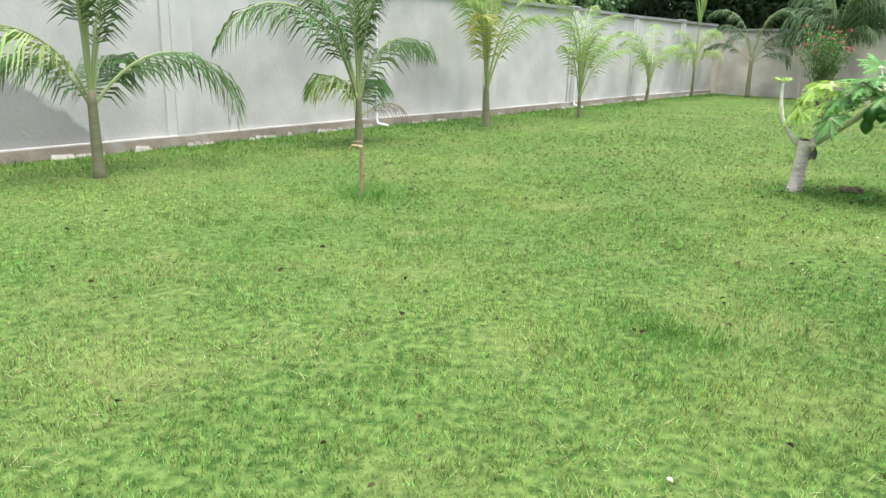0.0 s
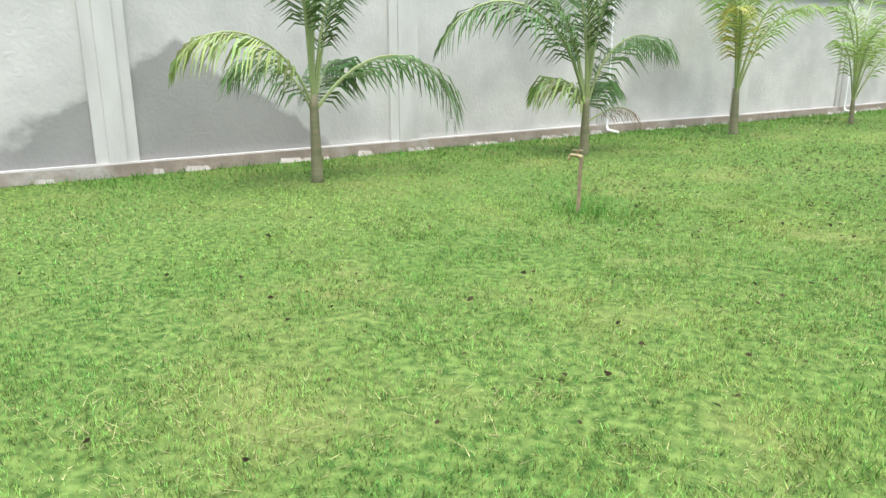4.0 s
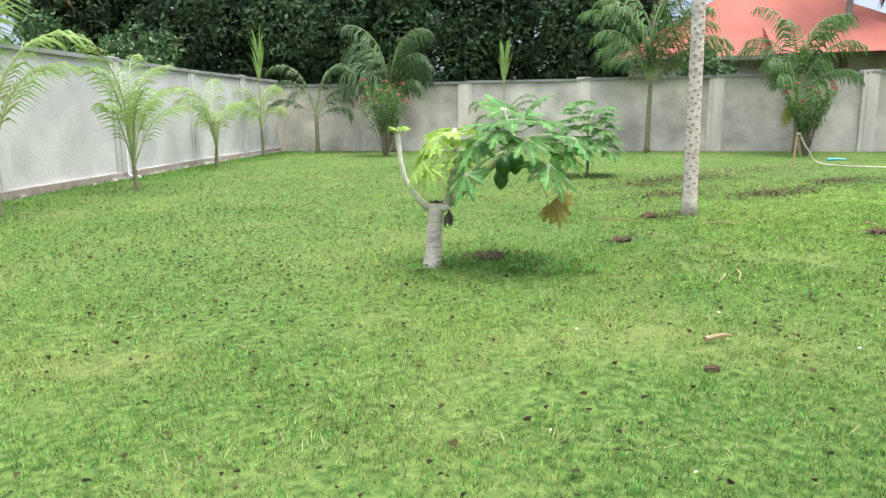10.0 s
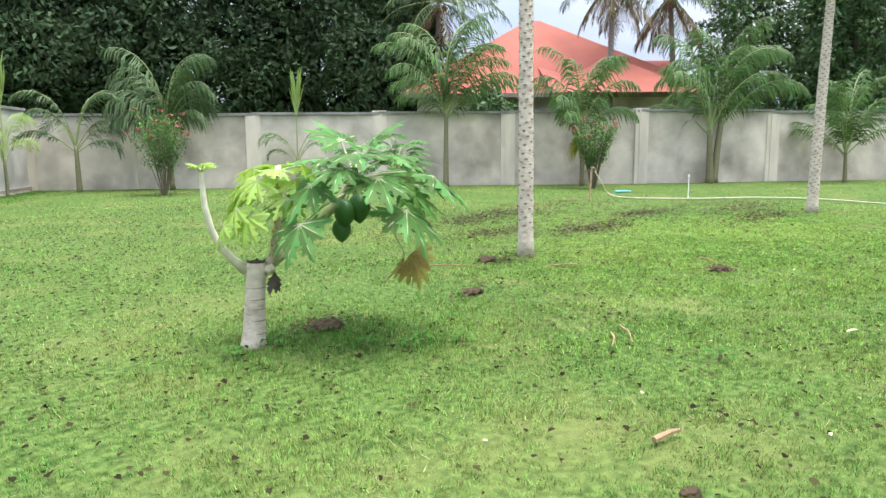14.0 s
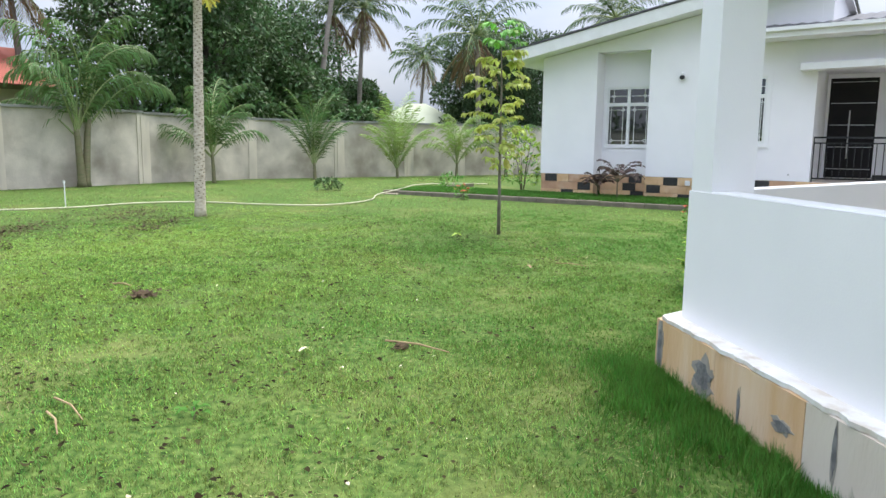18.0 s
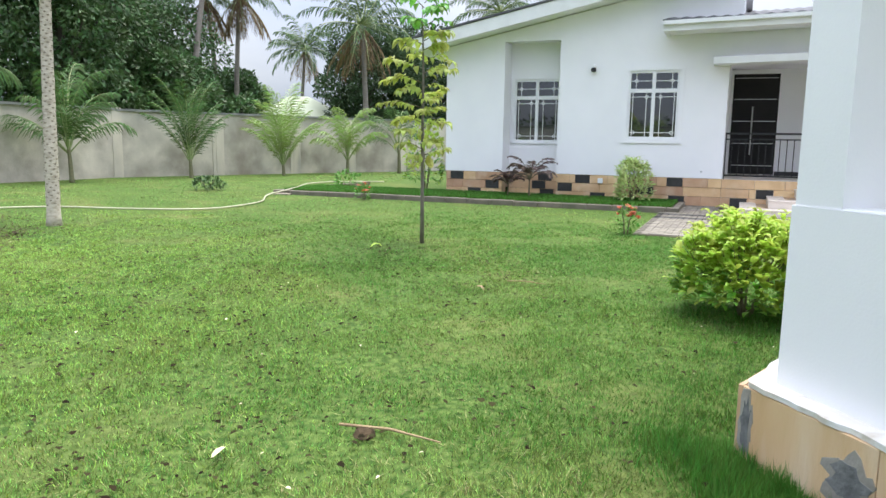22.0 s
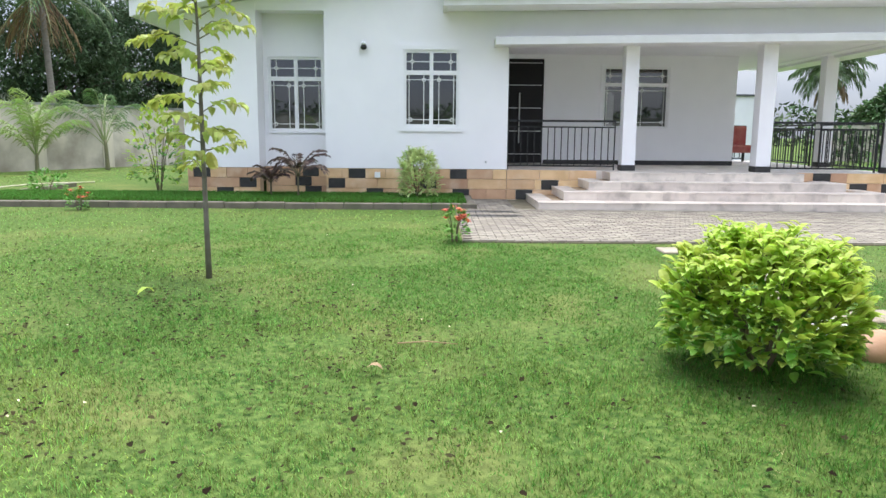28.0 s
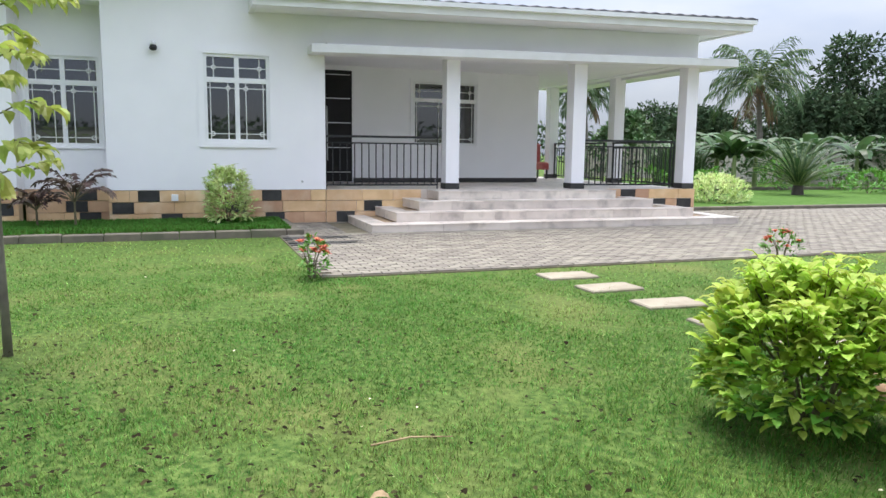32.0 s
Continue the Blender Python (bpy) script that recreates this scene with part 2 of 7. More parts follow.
M_PALMTRUNK = mat("palm_trunk", (0.125, 0.135, 0.06), (0.19, 0.165, 0.095), 6.0, 0.7, 0.5, 25, c3=(0.13, 0.10, 0.06), scale3=3.0, stretch=(1, 1, 4))
M_COCOTRUNK = mat("coconut_trunk", (0.24, 0.21, 0.18), (0.17, 0.15, 0.13), 5.0, 0.9, 0.5, 20, stretch=(1, 1, 4))
M_PAPTRUNK = mat("pale_papaya_bark", (0.62, 0.55, 0.46), (0.50, 0.43, 0.35), 14.0, 0.85, 0.8, 40, c3=(0.25, 0.19, 0.13), scale3=11.0, amount3=0.52, stretch=(1, 1, 2))
M_PEELED = mat("bare_dark_cement", (0.22, 0.22, 0.215), (0.12, 0.12, 0.12), 18.0, 0.9, 0.6, 60)
M_PAPLEAF = mat("papaya_leaf", (0.085, 0.215, 0.050), (0.15, 0.31, 0.085), 6.0, 0.6, 0.1, 60, island=0.35, translucent=0.4, spec=0.25)
M_PAPLIME = mat("young_papaya_leaf", (0.36, 0.55, 0.08), (0.42, 0.60, 0.12), 6.0, 0.45, 0.1, 60, island=0.2, translucent=0.45)
M_PAPDEAD = mat("dry_papaya_leaf", (0.40, 0.35, 0.08), (0.27, 0.20, 0.05), 9.0, 0.7, 0.3, 60, translucent=0.3)
M_SCAR = mat("papaya_scar", (0.26, 0.21, 0.16), (0.19, 0.155, 0.12), 20.0, 0.9, 0.3, 60)
M_PAPSTALK = mat("papaya_stalk", (0.45, 0.46, 0.28), (0.38, 0.42, 0.22), 8.0, 0.5, 0.1, 40)
M_PAPPALE = mat("pale_papaya_branch", (0.66, 0.62, 0.50), (0.52, 0.50, 0.38), 12.0, 0.7, 0.4, 40, c3=(0.40, 0.42, 0.26), scale3=6.0, amount3=0.45)
M_FRUIT = mat("green_papaya_fruit", (0.03, 0.11, 0.02), (0.04, 0.14, 0.03), 6.0, 0.4, 0.08, 40)
M_TREELEAF = mat("mango_leaf", (0.042, 0.070, 0.036), (0.070, 0.108, 0.052), 0.4, 0.85, 0, island=0.35, translucent=0.15, spec=0.1)
M_TREELEAF2 = mat("tree_leaf", (0.055, 0.115, 0.034), (0.085, 0.15, 0.05), 0.6, 0.5, 0, island=0.45, translucent=0.2)
M_BARK = mat("dark_bark", (0.09, 0.075, 0.06), (0.06, 0.05, 0.04), 6.0, 0.9, 0.6, 20, stretch=(1, 1, 0.3))
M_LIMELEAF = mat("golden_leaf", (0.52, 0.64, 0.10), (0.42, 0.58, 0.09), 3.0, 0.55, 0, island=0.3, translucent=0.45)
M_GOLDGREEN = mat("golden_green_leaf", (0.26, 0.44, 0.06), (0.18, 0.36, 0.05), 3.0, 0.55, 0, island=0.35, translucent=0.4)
M_TURQUOISE = mat("turquoise_plastic", (0.05, 0.42, 0.42), (0.04, 0.34, 0.36), 6.0, 0.4, 0.0)
M_BUSHLEAF = mat("bush_leaf", (0.11, 0.28, 0.04), (0.17, 0.36, 0.06), 3.0, 0.55, 0, island=0.35, translucent=0.3)
M_SAPLEAF = mat("sapling_leaf", (0.46, 0.50, 0.12), (0.36, 0.43, 0.09), 3.0, 0.5, 0, island=0.3, translucent=0.45)
M_VARLEAF = mat("variegated_leaf", (0.74, 0.78, 0.42), (0.46, 0.60, 0.20), 5.0, 0.5, 0, island=0.3, translucent=0.35)
M_CYCAD = mat("cycad_leaflet", (0.03, 0.075, 0.025), (0.05, 0.10, 0.035), 4.0, 0.5, 0, island=0.3, translucent=0.1)
M_PURPLE = mat("purple_leaf", (0.13, 0.07, 0.065), (0.09, 0.07, 0.05), 5.0, 0.5, 0, island=0.35, translucent=0.2)
M_REDFLOWER = mat("red_flower", (0.60, 0.10, 0.06), (0.68, 0.20, 0.11), 5.0, 0.5, 0, island=0.3, translucent=0.3)
M_ROSELEAF = mat("rose_leaf", (0.075, 0.17, 0.035), (0.13, 0.25, 0.06), 3.0, 0.55, 0, island=0.4, translucent=0.3, spec=0.25)
M_ROSE = mat("rose_flower", (0.42, 0.07, 0.075), (0.52, 0.16, 0.14), 5.0, 0.5, 0, island=0.35, translucent=0.2)
M_STEM = mat("green_brown_stem", (0.12, 0.10, 0.06), (0.16, 0.14, 0.08), 9.0, 0.8, 0.2, 40)
M_SAPSTEM = mat("grey_sapling_bark", (0.20, 0.18, 0.15), (0.14, 0.12, 0.10), 9.0, 0.85, 0.4, 40)
M_HOSE = mat("cream_hose", (0.52, 0.50, 0.34), (0.44, 0.42, 0.29), 3.0, 0.5, 0.0)
M_RUST = mat("rusty_pipe", (0.30, 0.225, 0.135), (0.20, 0.145, 0.085), 12.0, 0.7, 0.3, 60)
M_BRASS = mat("brass_tap", (0.42, 0.33, 0.16), (0.32, 0.26, 0.14), 12.0, 0.4, 0.1, 60, metal=0.8)
M_REDROOF = mat("red_roof_sheet", (0.40, 0.132, 0.098), (0.35, 0.115, 0.085), 0.8, 0.75, 0.15, 8, spec=0.15)
M_GREENROOF = mat("pale_green_roof", (0.34, 0.38, 0.27), (0.29, 0.33, 0.23), 0.8, 0.6, 0.1, 8)
M_LITTER = mat("leaf_litter", (0.042, 0.033, 0.016), (0.024, 0.022, 0.011), 3.0, 0.95, 0, island=0.6, translucent=0.1, spec=0.05)
M_PETAL = mat("fallen_pale_leaf", (0.50, 0.45, 0.25), (0.62, 0.58, 0.42), 3.0, 0.8, 0, island=0.3)
M_STICK = mat("dry_stick", (0.38, 0.28, 0.15), (0.24, 0.16, 0.09), 9.0, 0.85, 0.3, 60)
M_FARGREEN = mat("distant_woods", (0.04, 0.075, 0.03), (0.065, 0.10, 0.04), 0.3, 0.9, 0, island=0.4)
M_BANANA = mat("banana_leaf", (0.055, 0.105, 0.036), (0.085, 0.14, 0.052), 3.0, 0.45, 0, island=0.35, translucent=0.3)


def damp_patch(m, centre, reach, tall, strength):
    """A dark damp stain with a soft, uneven rim on a wall material."""
    nt = m.node_tree
    n, ln = nt.nodes, nt.links.new
    bsdf = n["Principled BSDF"]
    old = bsdf.inputs["Base Color"].links[0].from_socket
    tc, mp = n.new("ShaderNodeTexCoord"), n.new("ShaderNodeMapping")
    mp.vector_type = "POINT"
    mp.inputs["Location"].default_value = [-c * k for c, k in zip(centre, (1 / reach, 1 / reach, 1 / tall))]
    mp.inputs["Scale"].default_value = (1 / reach, 1 / reach, 1 / tall)
    ln(tc.outputs["Object"], mp.inputs[0])
    ab = n.new("ShaderNodeVectorMath")
    ab.operation = "ABSOLUTE"
    ln(mp.outputs[0], ab.inputs[0])
    ln2 = n.new("ShaderNodeVectorMath")
    ln2.operation = "DOT_PRODUCT"
    ln2.inputs[1].default_value = (0.72, 0.72, 1.0)
    ln(ab.outputs[0], ln2.inputs[0])
    t = n.new("ShaderNodeTexNoise")
    t.inputs["Scale"].default_value, t.inputs["Detail"].default_value = 1.6, 9.0
    ln(tc.outputs["Object"], t.inputs["Vector"])
    add = n.new("ShaderNodeMath")
    add.operation = "MULTIPLY_ADD"
    add.inputs[1].default_value = 0.75
    ln(t.outputs[0], add.inputs[0])
    ln(ln2.outputs["Value"], add.inputs[2])
    r = n.new("ShaderNodeMapRange")
    r.inputs["From Min"].default_value, r.inputs["From Max"].default_value = 1.40, 1.33
    r.inputs["To Max"].default_value = strength
    ln(add.outputs[0], r.inputs[0])
    x = n.new("ShaderNodeMix")
    x.data_type = "RGBA"
    ln(r.outputs[0], x.inputs["Factor"])
    ln(old, [i for i in x.inputs if i.name == "A" and i.type == "RGBA"][0])
    [i for i in x.inputs if i.name == "B" and i.type == "RGBA"][0].default_value = (0.17, 0.165, 0.155, 1)
    ln([o for o in x.outputs if o.type == "RGBA"][0], bsdf.inputs["Base Color"])


damp_patch(M_RENDER, (-5.2, 7.1, 0.0), 2.3, 1.45, 0.66)


# ---- mesh tools ----
class Build:
    """Collects vertices and faces of one mesh."""

    def __init__(self):
        self.v, self.f, self.m = [], [], []

    def add(self, verts, faces, m=0):
        k = len(self.v)
        self.v.extend([tuple(p) for p in verts])
        for q in faces:
            self.f.append([i + k for i in q])
            self.m.append(m)

    def box(self, x0, y0, z0, x1, y1, z1, m=0):
        self.add([(x0, y0, z0), (x1, y0, z0), (x1, y1, z0), (x0, y1, z0), (x0, y0, z1), (x1, y0, z1), (x1, y1, z1), (x0, y1, z1)],
                 [(0, 3, 2, 1), (4, 5, 6, 7), (0, 1, 5, 4), (1, 2, 6, 5), (2, 3, 7, 6), (3, 0, 4, 7)], m)

    def chamfer(self, x0, y0, z0, x1, y1, z1, c=0.008, m=0):
        """A box whose top edges are cut off."""
        a = [(x0, y0), (x1, y0), (x1, y1), (x0, y1)]
        b = [(x0 + c, y0 + c), (x1 - c, y0 + c), (x1 - c, y1 - c), (x0 + c, y1 - c)]
        v = [(*p, z0) for p in a] + [(*p, z1 - c) for p in a] + [(*p, z1) for p in b]
        fs = [(0, 3, 2, 1), (8, 9, 10, 11)]
        for k in range(4):
            j = (k + 1) % 4
            fs += [(k, j, j + 4, k + 4), (k + 4, j + 4, j + 8, k + 8)]
        self.add(v, fs, m)

    def tube(self, pts, radii, n=8, m=0, caps=True):
        pts = [Vector(p) for p in pts]
        rings = []
        for i, p in enumerate(pts):
            d = (pts[min(i + 1, len(pts) - 1)] - pts[max(i - 1, 0)]).normalized()
            a = d.orthogonal().normalized() if abs(d.z) < 0.9 else Vector((1, 0, 0))
            a = (a - d * a.dot(d)).normalized()
            if abs(d.z) < 0.9:
                a = Vector((0, 0, 1)).cross(d).normalized()
            b = d.cross(a)
            r = radii[i] if isinstance(radii, (list, tuple)) else radii
            rings.append([p + (a * math.cos(2 * math.pi * k / n) + b * math.sin(2 * math.pi * k / n)) * r for k in range(n)])
        v = [q for ring in rings for q in ring]
        fs = []
        for i in range(len(pts) - 1):
            for k in range(n):
                fs.append((i * n + k, i * n + (k + 1) % n, (i + 1) * n + (k + 1) % n, (i + 1) * n + k))
        if caps:
            fs.append(tuple(range(n - 1, -1, -1)))
            fs.append(tuple((len(pts) - 1) * n + k for k in range(n)))
        self.add(v, fs, m)

    def prism(self, poly, z0, z1, m=0):
        """An upright prism over a counter-clockwise outline."""
        n = len(poly)
        v = [(*p, z0) for p in poly] + [(*p, z1) for p in poly]
        self.add(v, [tuple(range(n - 1, -1, -1)), tuple(range(n, 2 * n))] + [(k, (k + 1) % n, n + (k + 1) % n, n + k) for k in range(n)], m)

    def slabquad(self, a, b, c, d, t, m=0):
        """A quad given thickness t along its own normal, backwards."""
        a, b, c, d = (Vector(p) for p in (a, b, c, d))
        nrm = (b - a).cross(d - a).normalized() * t
        self.add([a, b, c, d, a - nrm, b - nrm, c - nrm, d - nrm], [(0, 1, 2, 3), (7, 6, 5, 4), (1, 0, 4, 5), (2, 1, 5, 6), (3, 2, 6, 7), (0, 3, 7, 4)], m)

    def leaf(self, base, way, up, length, width, m=0, bend=0.15, fold=0.12):
        """A pointed leaf of four quads, folded at the midrib and bent over."""
        base, way = Vector(base), Vector(way).normalized()
        side = way.cross(Vector(up))
        side = side.normalized() if side.length > 1e-4 else way.orthogonal().normalized()
        nrm = side.cross(way)
        rib, out = [], []
        for f, wd, lift in ((0.0, 0.05, 0.0), (0.22, 0.72, 0.30), (0.50, 1.0, 0.42), (0.80, 0.66, 0.02), (1.0, 0.0, -1.0)):
            p = base + way * (length * f) + nrm * (length * bend * lift)
            o = side * (width * 0.5 * wd)
            rise = nrm * (width * fold * wd)
            rib.append(p)
            out.append((p + o + rise, p - o + rise))
        v = rib + [q for pair in out[1:4] for q in pair]
        self.add(v, [(0, 1, 5), (0, 6, 1), (5, 1, 2, 7), (1, 6, 8, 2), (7, 2, 3, 9), (2, 8, 10, 3), (9, 3, 4), (3, 10, 4)], m)

    def weld(self):
        """Joins corners that lie on one another."""
        seen, index, vs = {}, [], []
        for v in self.v:
            key = tuple(round(c, 4) for c in v)
            if key not in seen:
                seen[key] = len(vs)
                vs.append(v)
            index.append(seen[key])
        self.v = vs
        self.f = [tuple(index[i] for i in f) for f in self.f]
        return self

    def mesh(self, name, mats, smooth=False):
        me = bpy.data.meshes.new(name)
        me.from_pydata(self.v, [], self.f)
        for mm in mats if isinstance(mats, (list, tuple)) else [mats]:
            me.materials.append(mm)
        if any(self.m):
            me.polygons.foreach_set("material_index", self.m)
        if smooth:
            me.polygons.foreach_set("use_smooth", [True] * len(me.polygons))
        me.update()
        return me


def part(name, b, mats, parent, label="", smooth=False):
    ob = new(name, b.mesh(name, mats, smooth) if isinstance(b, Build) else b)
    ob.parent = parent
    if label:
        ob["label"] = label
    return ob


def thing(name, m, label, category, group="", kind=""):
    ob = new(name)
    ob.matrix_world = m
    ob.empty_display_size = 0.2
    return tagged(ob, label, category, group, kind)


def solid(name, b, mats, m, label, category, group="", kind="", smooth=False):
    ob = new(name, b.mesh(name, mats, smooth))
    ob.matrix_world = m
    return tagged(ob, label, category, group, kind)


rng = random.Random(7)
IDENT = Matrix.Identity(4)


# ---- ground ----
YARD = [(-14, -2), (-6.1, 6.2), (9.3, 25.7), (28.0, 7.7), (34.5, -5.0), (28.0, -26.0), (5.0, -26.0), (-2, -14)]
b = Build()
N = 60
xs = [-400, -150, -60] + [-20 + 60 * k / 40 for k in range(41)] + [80, 160, 400]
ys = [-400, -150, -60] + [-30 + 60 * k / 40 for k in range(41)] + [60, 160, 400]
b.add([(x, y, 0.0 if -22 < x < 42 and -32 < y < 32 else -0.05) for y in ys for x in xs],
      [(j * len(xs) + i, j * len(xs) + i + 1, (j + 1) * len(xs) + i + 1, (j + 1) * len(xs) + i) for j in range(len(ys) - 1) for i in range(len(xs) - 1)])
ground = solid("ground", b, M_LAWN, IDENT, "green mown lawn reaching away past the garden walls", "lawn", kind="structure")


# ---- boundary walls ----
def wall_run(name, piers, heights, thick, m_wall, label, foot=0.0, pier_mat=None, pier_w=0.42):
    """Panels between piers, with a coping and a footing strip; the garden lies to the right of the run."""
    root = thing(name, IDENT, label, "garden wall", kind="structure")
    for k in range(len(piers) - 1):
        a, c = Vector((*piers[k], 0)), Vector((*piers[k + 1], 0))
        d = (c - a).normalized()
        nrm = Vector((d.y, -d.x, 0))
        h = heights[k]

        def pt(s, o, z):
            return a + d * s + nrm * o + Vector((0, 0, z))

        L = (c - a).length

        def bar(bb, s0, s1, o0, o1, z0, z1):
            bb.add([pt(s0, o0, z0), pt(s1, o0, z0), pt(s1, o1, z0), pt(s0, o1, z0), pt(s0, o0, z1), pt(s1, o0, z1), pt(s1, o1, z1), pt(s0, o1, z1)],
                   [(0, 1, 2, 3), (4, 7, 6, 5), (0, 4, 5, 1), (1, 5, 6, 2), (2, 6, 7, 3), (3, 7, 4, 0)])

        bb = Build()
        bar(bb, 0, L, -thick, 0.0, 0, h)
        part("wall_panel", bb, m_wall, root)
        bb = Build()
        bar(bb, 0, L, -thick - 0.05, 0.06, h + 0.002, h + 0.075)
        part("coping", bb, M_COPING, root)
        if foot:
            bb = Build()
            bar(bb, 0, L, 0.003, 0.075, 0, foot)
            part("footing", bb, M_FOOT, root)
            bb = Build()
            bar(bb, 0, L, 0.003, 0.062, foot + 0.0005, foot + 0.016)
            part("ledge", bb, pier_mat or M_PIER, root)
            bb = Build()
            q0 = 0.0
            while q0 < L - 0.05:
                q1 = min(L, q0 + rng.uniform(0.08, 0.30))
                if rng.random() < 0.45:
                    zt, w = rng.uniform(0.03, 0.07), rng.uniform(0.09, 0.12)
                    bb.add([pt(q0, 0.076, 0), pt(q1, 0.076, 0), pt(q1, w, 0), pt(q0, w, 0), pt(q0 + 0.03, 0.0755, zt), pt(q1 - 0.02, 0.0755, zt * 0.8)],
                           [(3, 2, 5, 4), (0, 3, 4), (2, 1, 5)])
                q0 = q1
            part("mortar_flake", bb, M_FLAKE, root, "flaking pale mortar along the wall foot")
        bb = Build()
        w = pier_w / 2
        hp = h + (0.10 if k % 2 else 0.03)
        bar(bb, -w, w, -thick - 0.02, 0.035, 0, hp)
        bar(bb, -w * 0.42, w * 0.42, 0.036, 0.055, 0.05, hp - 0.06)
        part("pier", bb, pier_mat or M_PIER, root)
    return root


WEST = [(-16.0, -6.2), (-13.6, -3.2), (-11.2, -0.2), (-9.5, 1.9), (-7.65, 4.1), (-5.55, 6.75), (-3.45, 9.5), (-1.3, 12.4), (0.85, 14.95), (2.95, 17.7), (5.15, 20.8), (7.2, 23.3), (9.1, 25.7)]
wall_run("wall_west", WEST, [2.22] * 5 + [2.22] * 7, 0.2, M_RENDER, "pale grey cement-rendered garden wall with damp stains", foot=0.13, pier_mat=M_GREYPIER)
NORTH = [(9.1, 25.7), (11.2, 24.0), (13.65, 21.45), (16.3, 18.95), (19.0, 16.25), (21.7, 13.25), (25.1, 10.48), (28.3, 7.66), (29.9, 4.55), (31.3, 1.75), (32.3, -0.55), (33.3, -2.9), (34.3, -5.4), (35.4, -8.2), (36.6, -11.2)]
wall_run("wall_north", NORTH, [2.08, 2.08, 2.1, 2.12, 2.14, 2.16, 2.12, 2.1, 2.1, 2.1, 2.1, 2.1, 2.1, 2.1], 0.2, M_RENDER2, "old grey rendered garden wall with pale piers and dark coping")


# ---- white house ----
HX, HY, HROT = 16.026, -5.656, math.degrees(math.atan2(-0.775, -0.632))
HOUSE = pose(HX, HY, 0, 0, 0, HROT)  # local x runs along the front, y into the house
house = thing("house", HOUSE, "white single-storey house with stone plinth and open porch", "house")
FL = 0.62
REC0, REC1, RECD = -4.86, -3.56, 0.55
BACKY, PORCHX = 2.75, 5.55


def gable(x):
    return 3.52 + (x + 6.3) * 0.205


def wall_with_holes(bb, x0, x1, y0, y1, z0, top, holes):
    """An upright wall along x between y0 and y1 whose top may slope, with rectangular holes."""
    cuts = sorted({x0, x1, *[h[0] for h in holes], *[h[1] for h in holes]})
    for xa, xb in zip(cuts, cuts[1:]):
        spans, low = [], z0
        for h in sorted([h for h in holes if h[0] <= xa + 1e-6 and h[1] >= xb - 1e-6], key=lambda h: h[2]):
            spans.append((low, h[2], False))
            low = h[3]
        spans.append((low, 0, True))
        for za, zb, is_top in spans:
            ta, tb = (top(xa), top(xb)) if is_top else (zb, zb)
            bb.add([(xa, y0, za), (xb, y0, za), (xb, y1, za), (xa, y1, za), (xa, y0, ta), (xb, y0, tb), (xb, y1, tb), (xa, y1, ta)],
                   [(0, 3, 2, 1), (4, 5, 6, 7), (0, 1, 5, 4), (1, 2, 6, 5), (2, 3, 7, 6), (3, 0, 4, 7)])


W1 = (-4.77, -3.66, 1.33, 2.79)
W2 = (-2.03, -0.96, 1.43, 2.89)
W3 = (2.45, 3.98, 1.46, 2.86)
bb = Build()
wall_with_holes(bb, -6.3, REC0, 0, 0.2, FL, gable, [])
part("front_wall", bb.weld(), M_WHITE, house)
bb = Build()
wall_with_holes(bb, REC1, 0.0, 0, 0.2, FL, lambda x: gable(x), [W2])
part("front_wall", bb.weld(), M_WHITE, house)
bb = Build()
wall_with_holes(bb, REC0, REC1 + 0.3, RECD, RECD + 0.2, FL, lambda x: 3.9, [W1])
part("recess_wall", bb.weld(), M_WHITE, house)
for q in ((REC0 - 0.2, 0.2, FL, REC0, RECD + 0.2, 3.6), (REC1 + 0.02, 0.2, FL, REC1 + 0.22, RECD, 3.9), (REC0, 0.02, 3.62, REC1, RECD, 3.66)):
    bb = Build()
    bb.box(*q)
    part("recess_cheek", bb, M_WHITE, house)
bb = Build()
bb.add([(REC0, 0.012, 3.6), (REC1, 0.012, 3.6), (REC1, 0.012, gable(REC1)), (REC0, 0.012, gable(REC0)), (REC0, 0.1, 3.6), (REC1, 0.1, 3.6), (REC1, 0.1, gable(REC1)), (REC0, 0.1, gable(REC0))],
       [(0, 1, 2, 3), (7, 6, 5, 4), (1, 0, 4, 5), (2, 1, 5, 6), (3, 2, 6, 7), (0, 3, 7, 4)])
part("recess_lintel", bb, M_WHITE, house)
for q in ((-6.3, 0.2, FL, -6.1, 9.0, 3.5), (-0.2, 0.2, FL, 0.0, BACKY, 3.3), (PORCHX - 0.2, BACKY + 0.2, FL, PORCHX, 9.0, 3.3), (-6.1, 8.8, FL, PORCHX - 0.2, 9.0, 3.5)):
    bb = Build()
    bb.box(*q)
    part("side_wall", bb, M_WHITE, house)
bb = Build()
wall_with_holes(bb, 0.0, PORCHX, BACKY, BACKY + 0.2, FL, lambda x: 3.3, [(0.06, 1.08, FL, 3.02), W3])
part("porch_wall", bb.weld(), M_WHITE, house)
bb = Build()
bb.add([(0.0, 0.02, 3.3), (0.0, 9, 3.3), (0.0, 9, 5.0), (0.0, 0.02, 4.80), (0.2, 0.02, 3.3), (0.2, 9, 3.3), (0.2, 9, 5.0), (0.2, 0.02, 4.80)],
       [(0, 1, 2, 3), (7, 6, 5, 4), (1, 0, 4, 5), (2, 1, 5, 6), (3, 2, 6, 7), (0, 3, 7, 4)])
part("upper_wall", bb, M_WHITE, house)
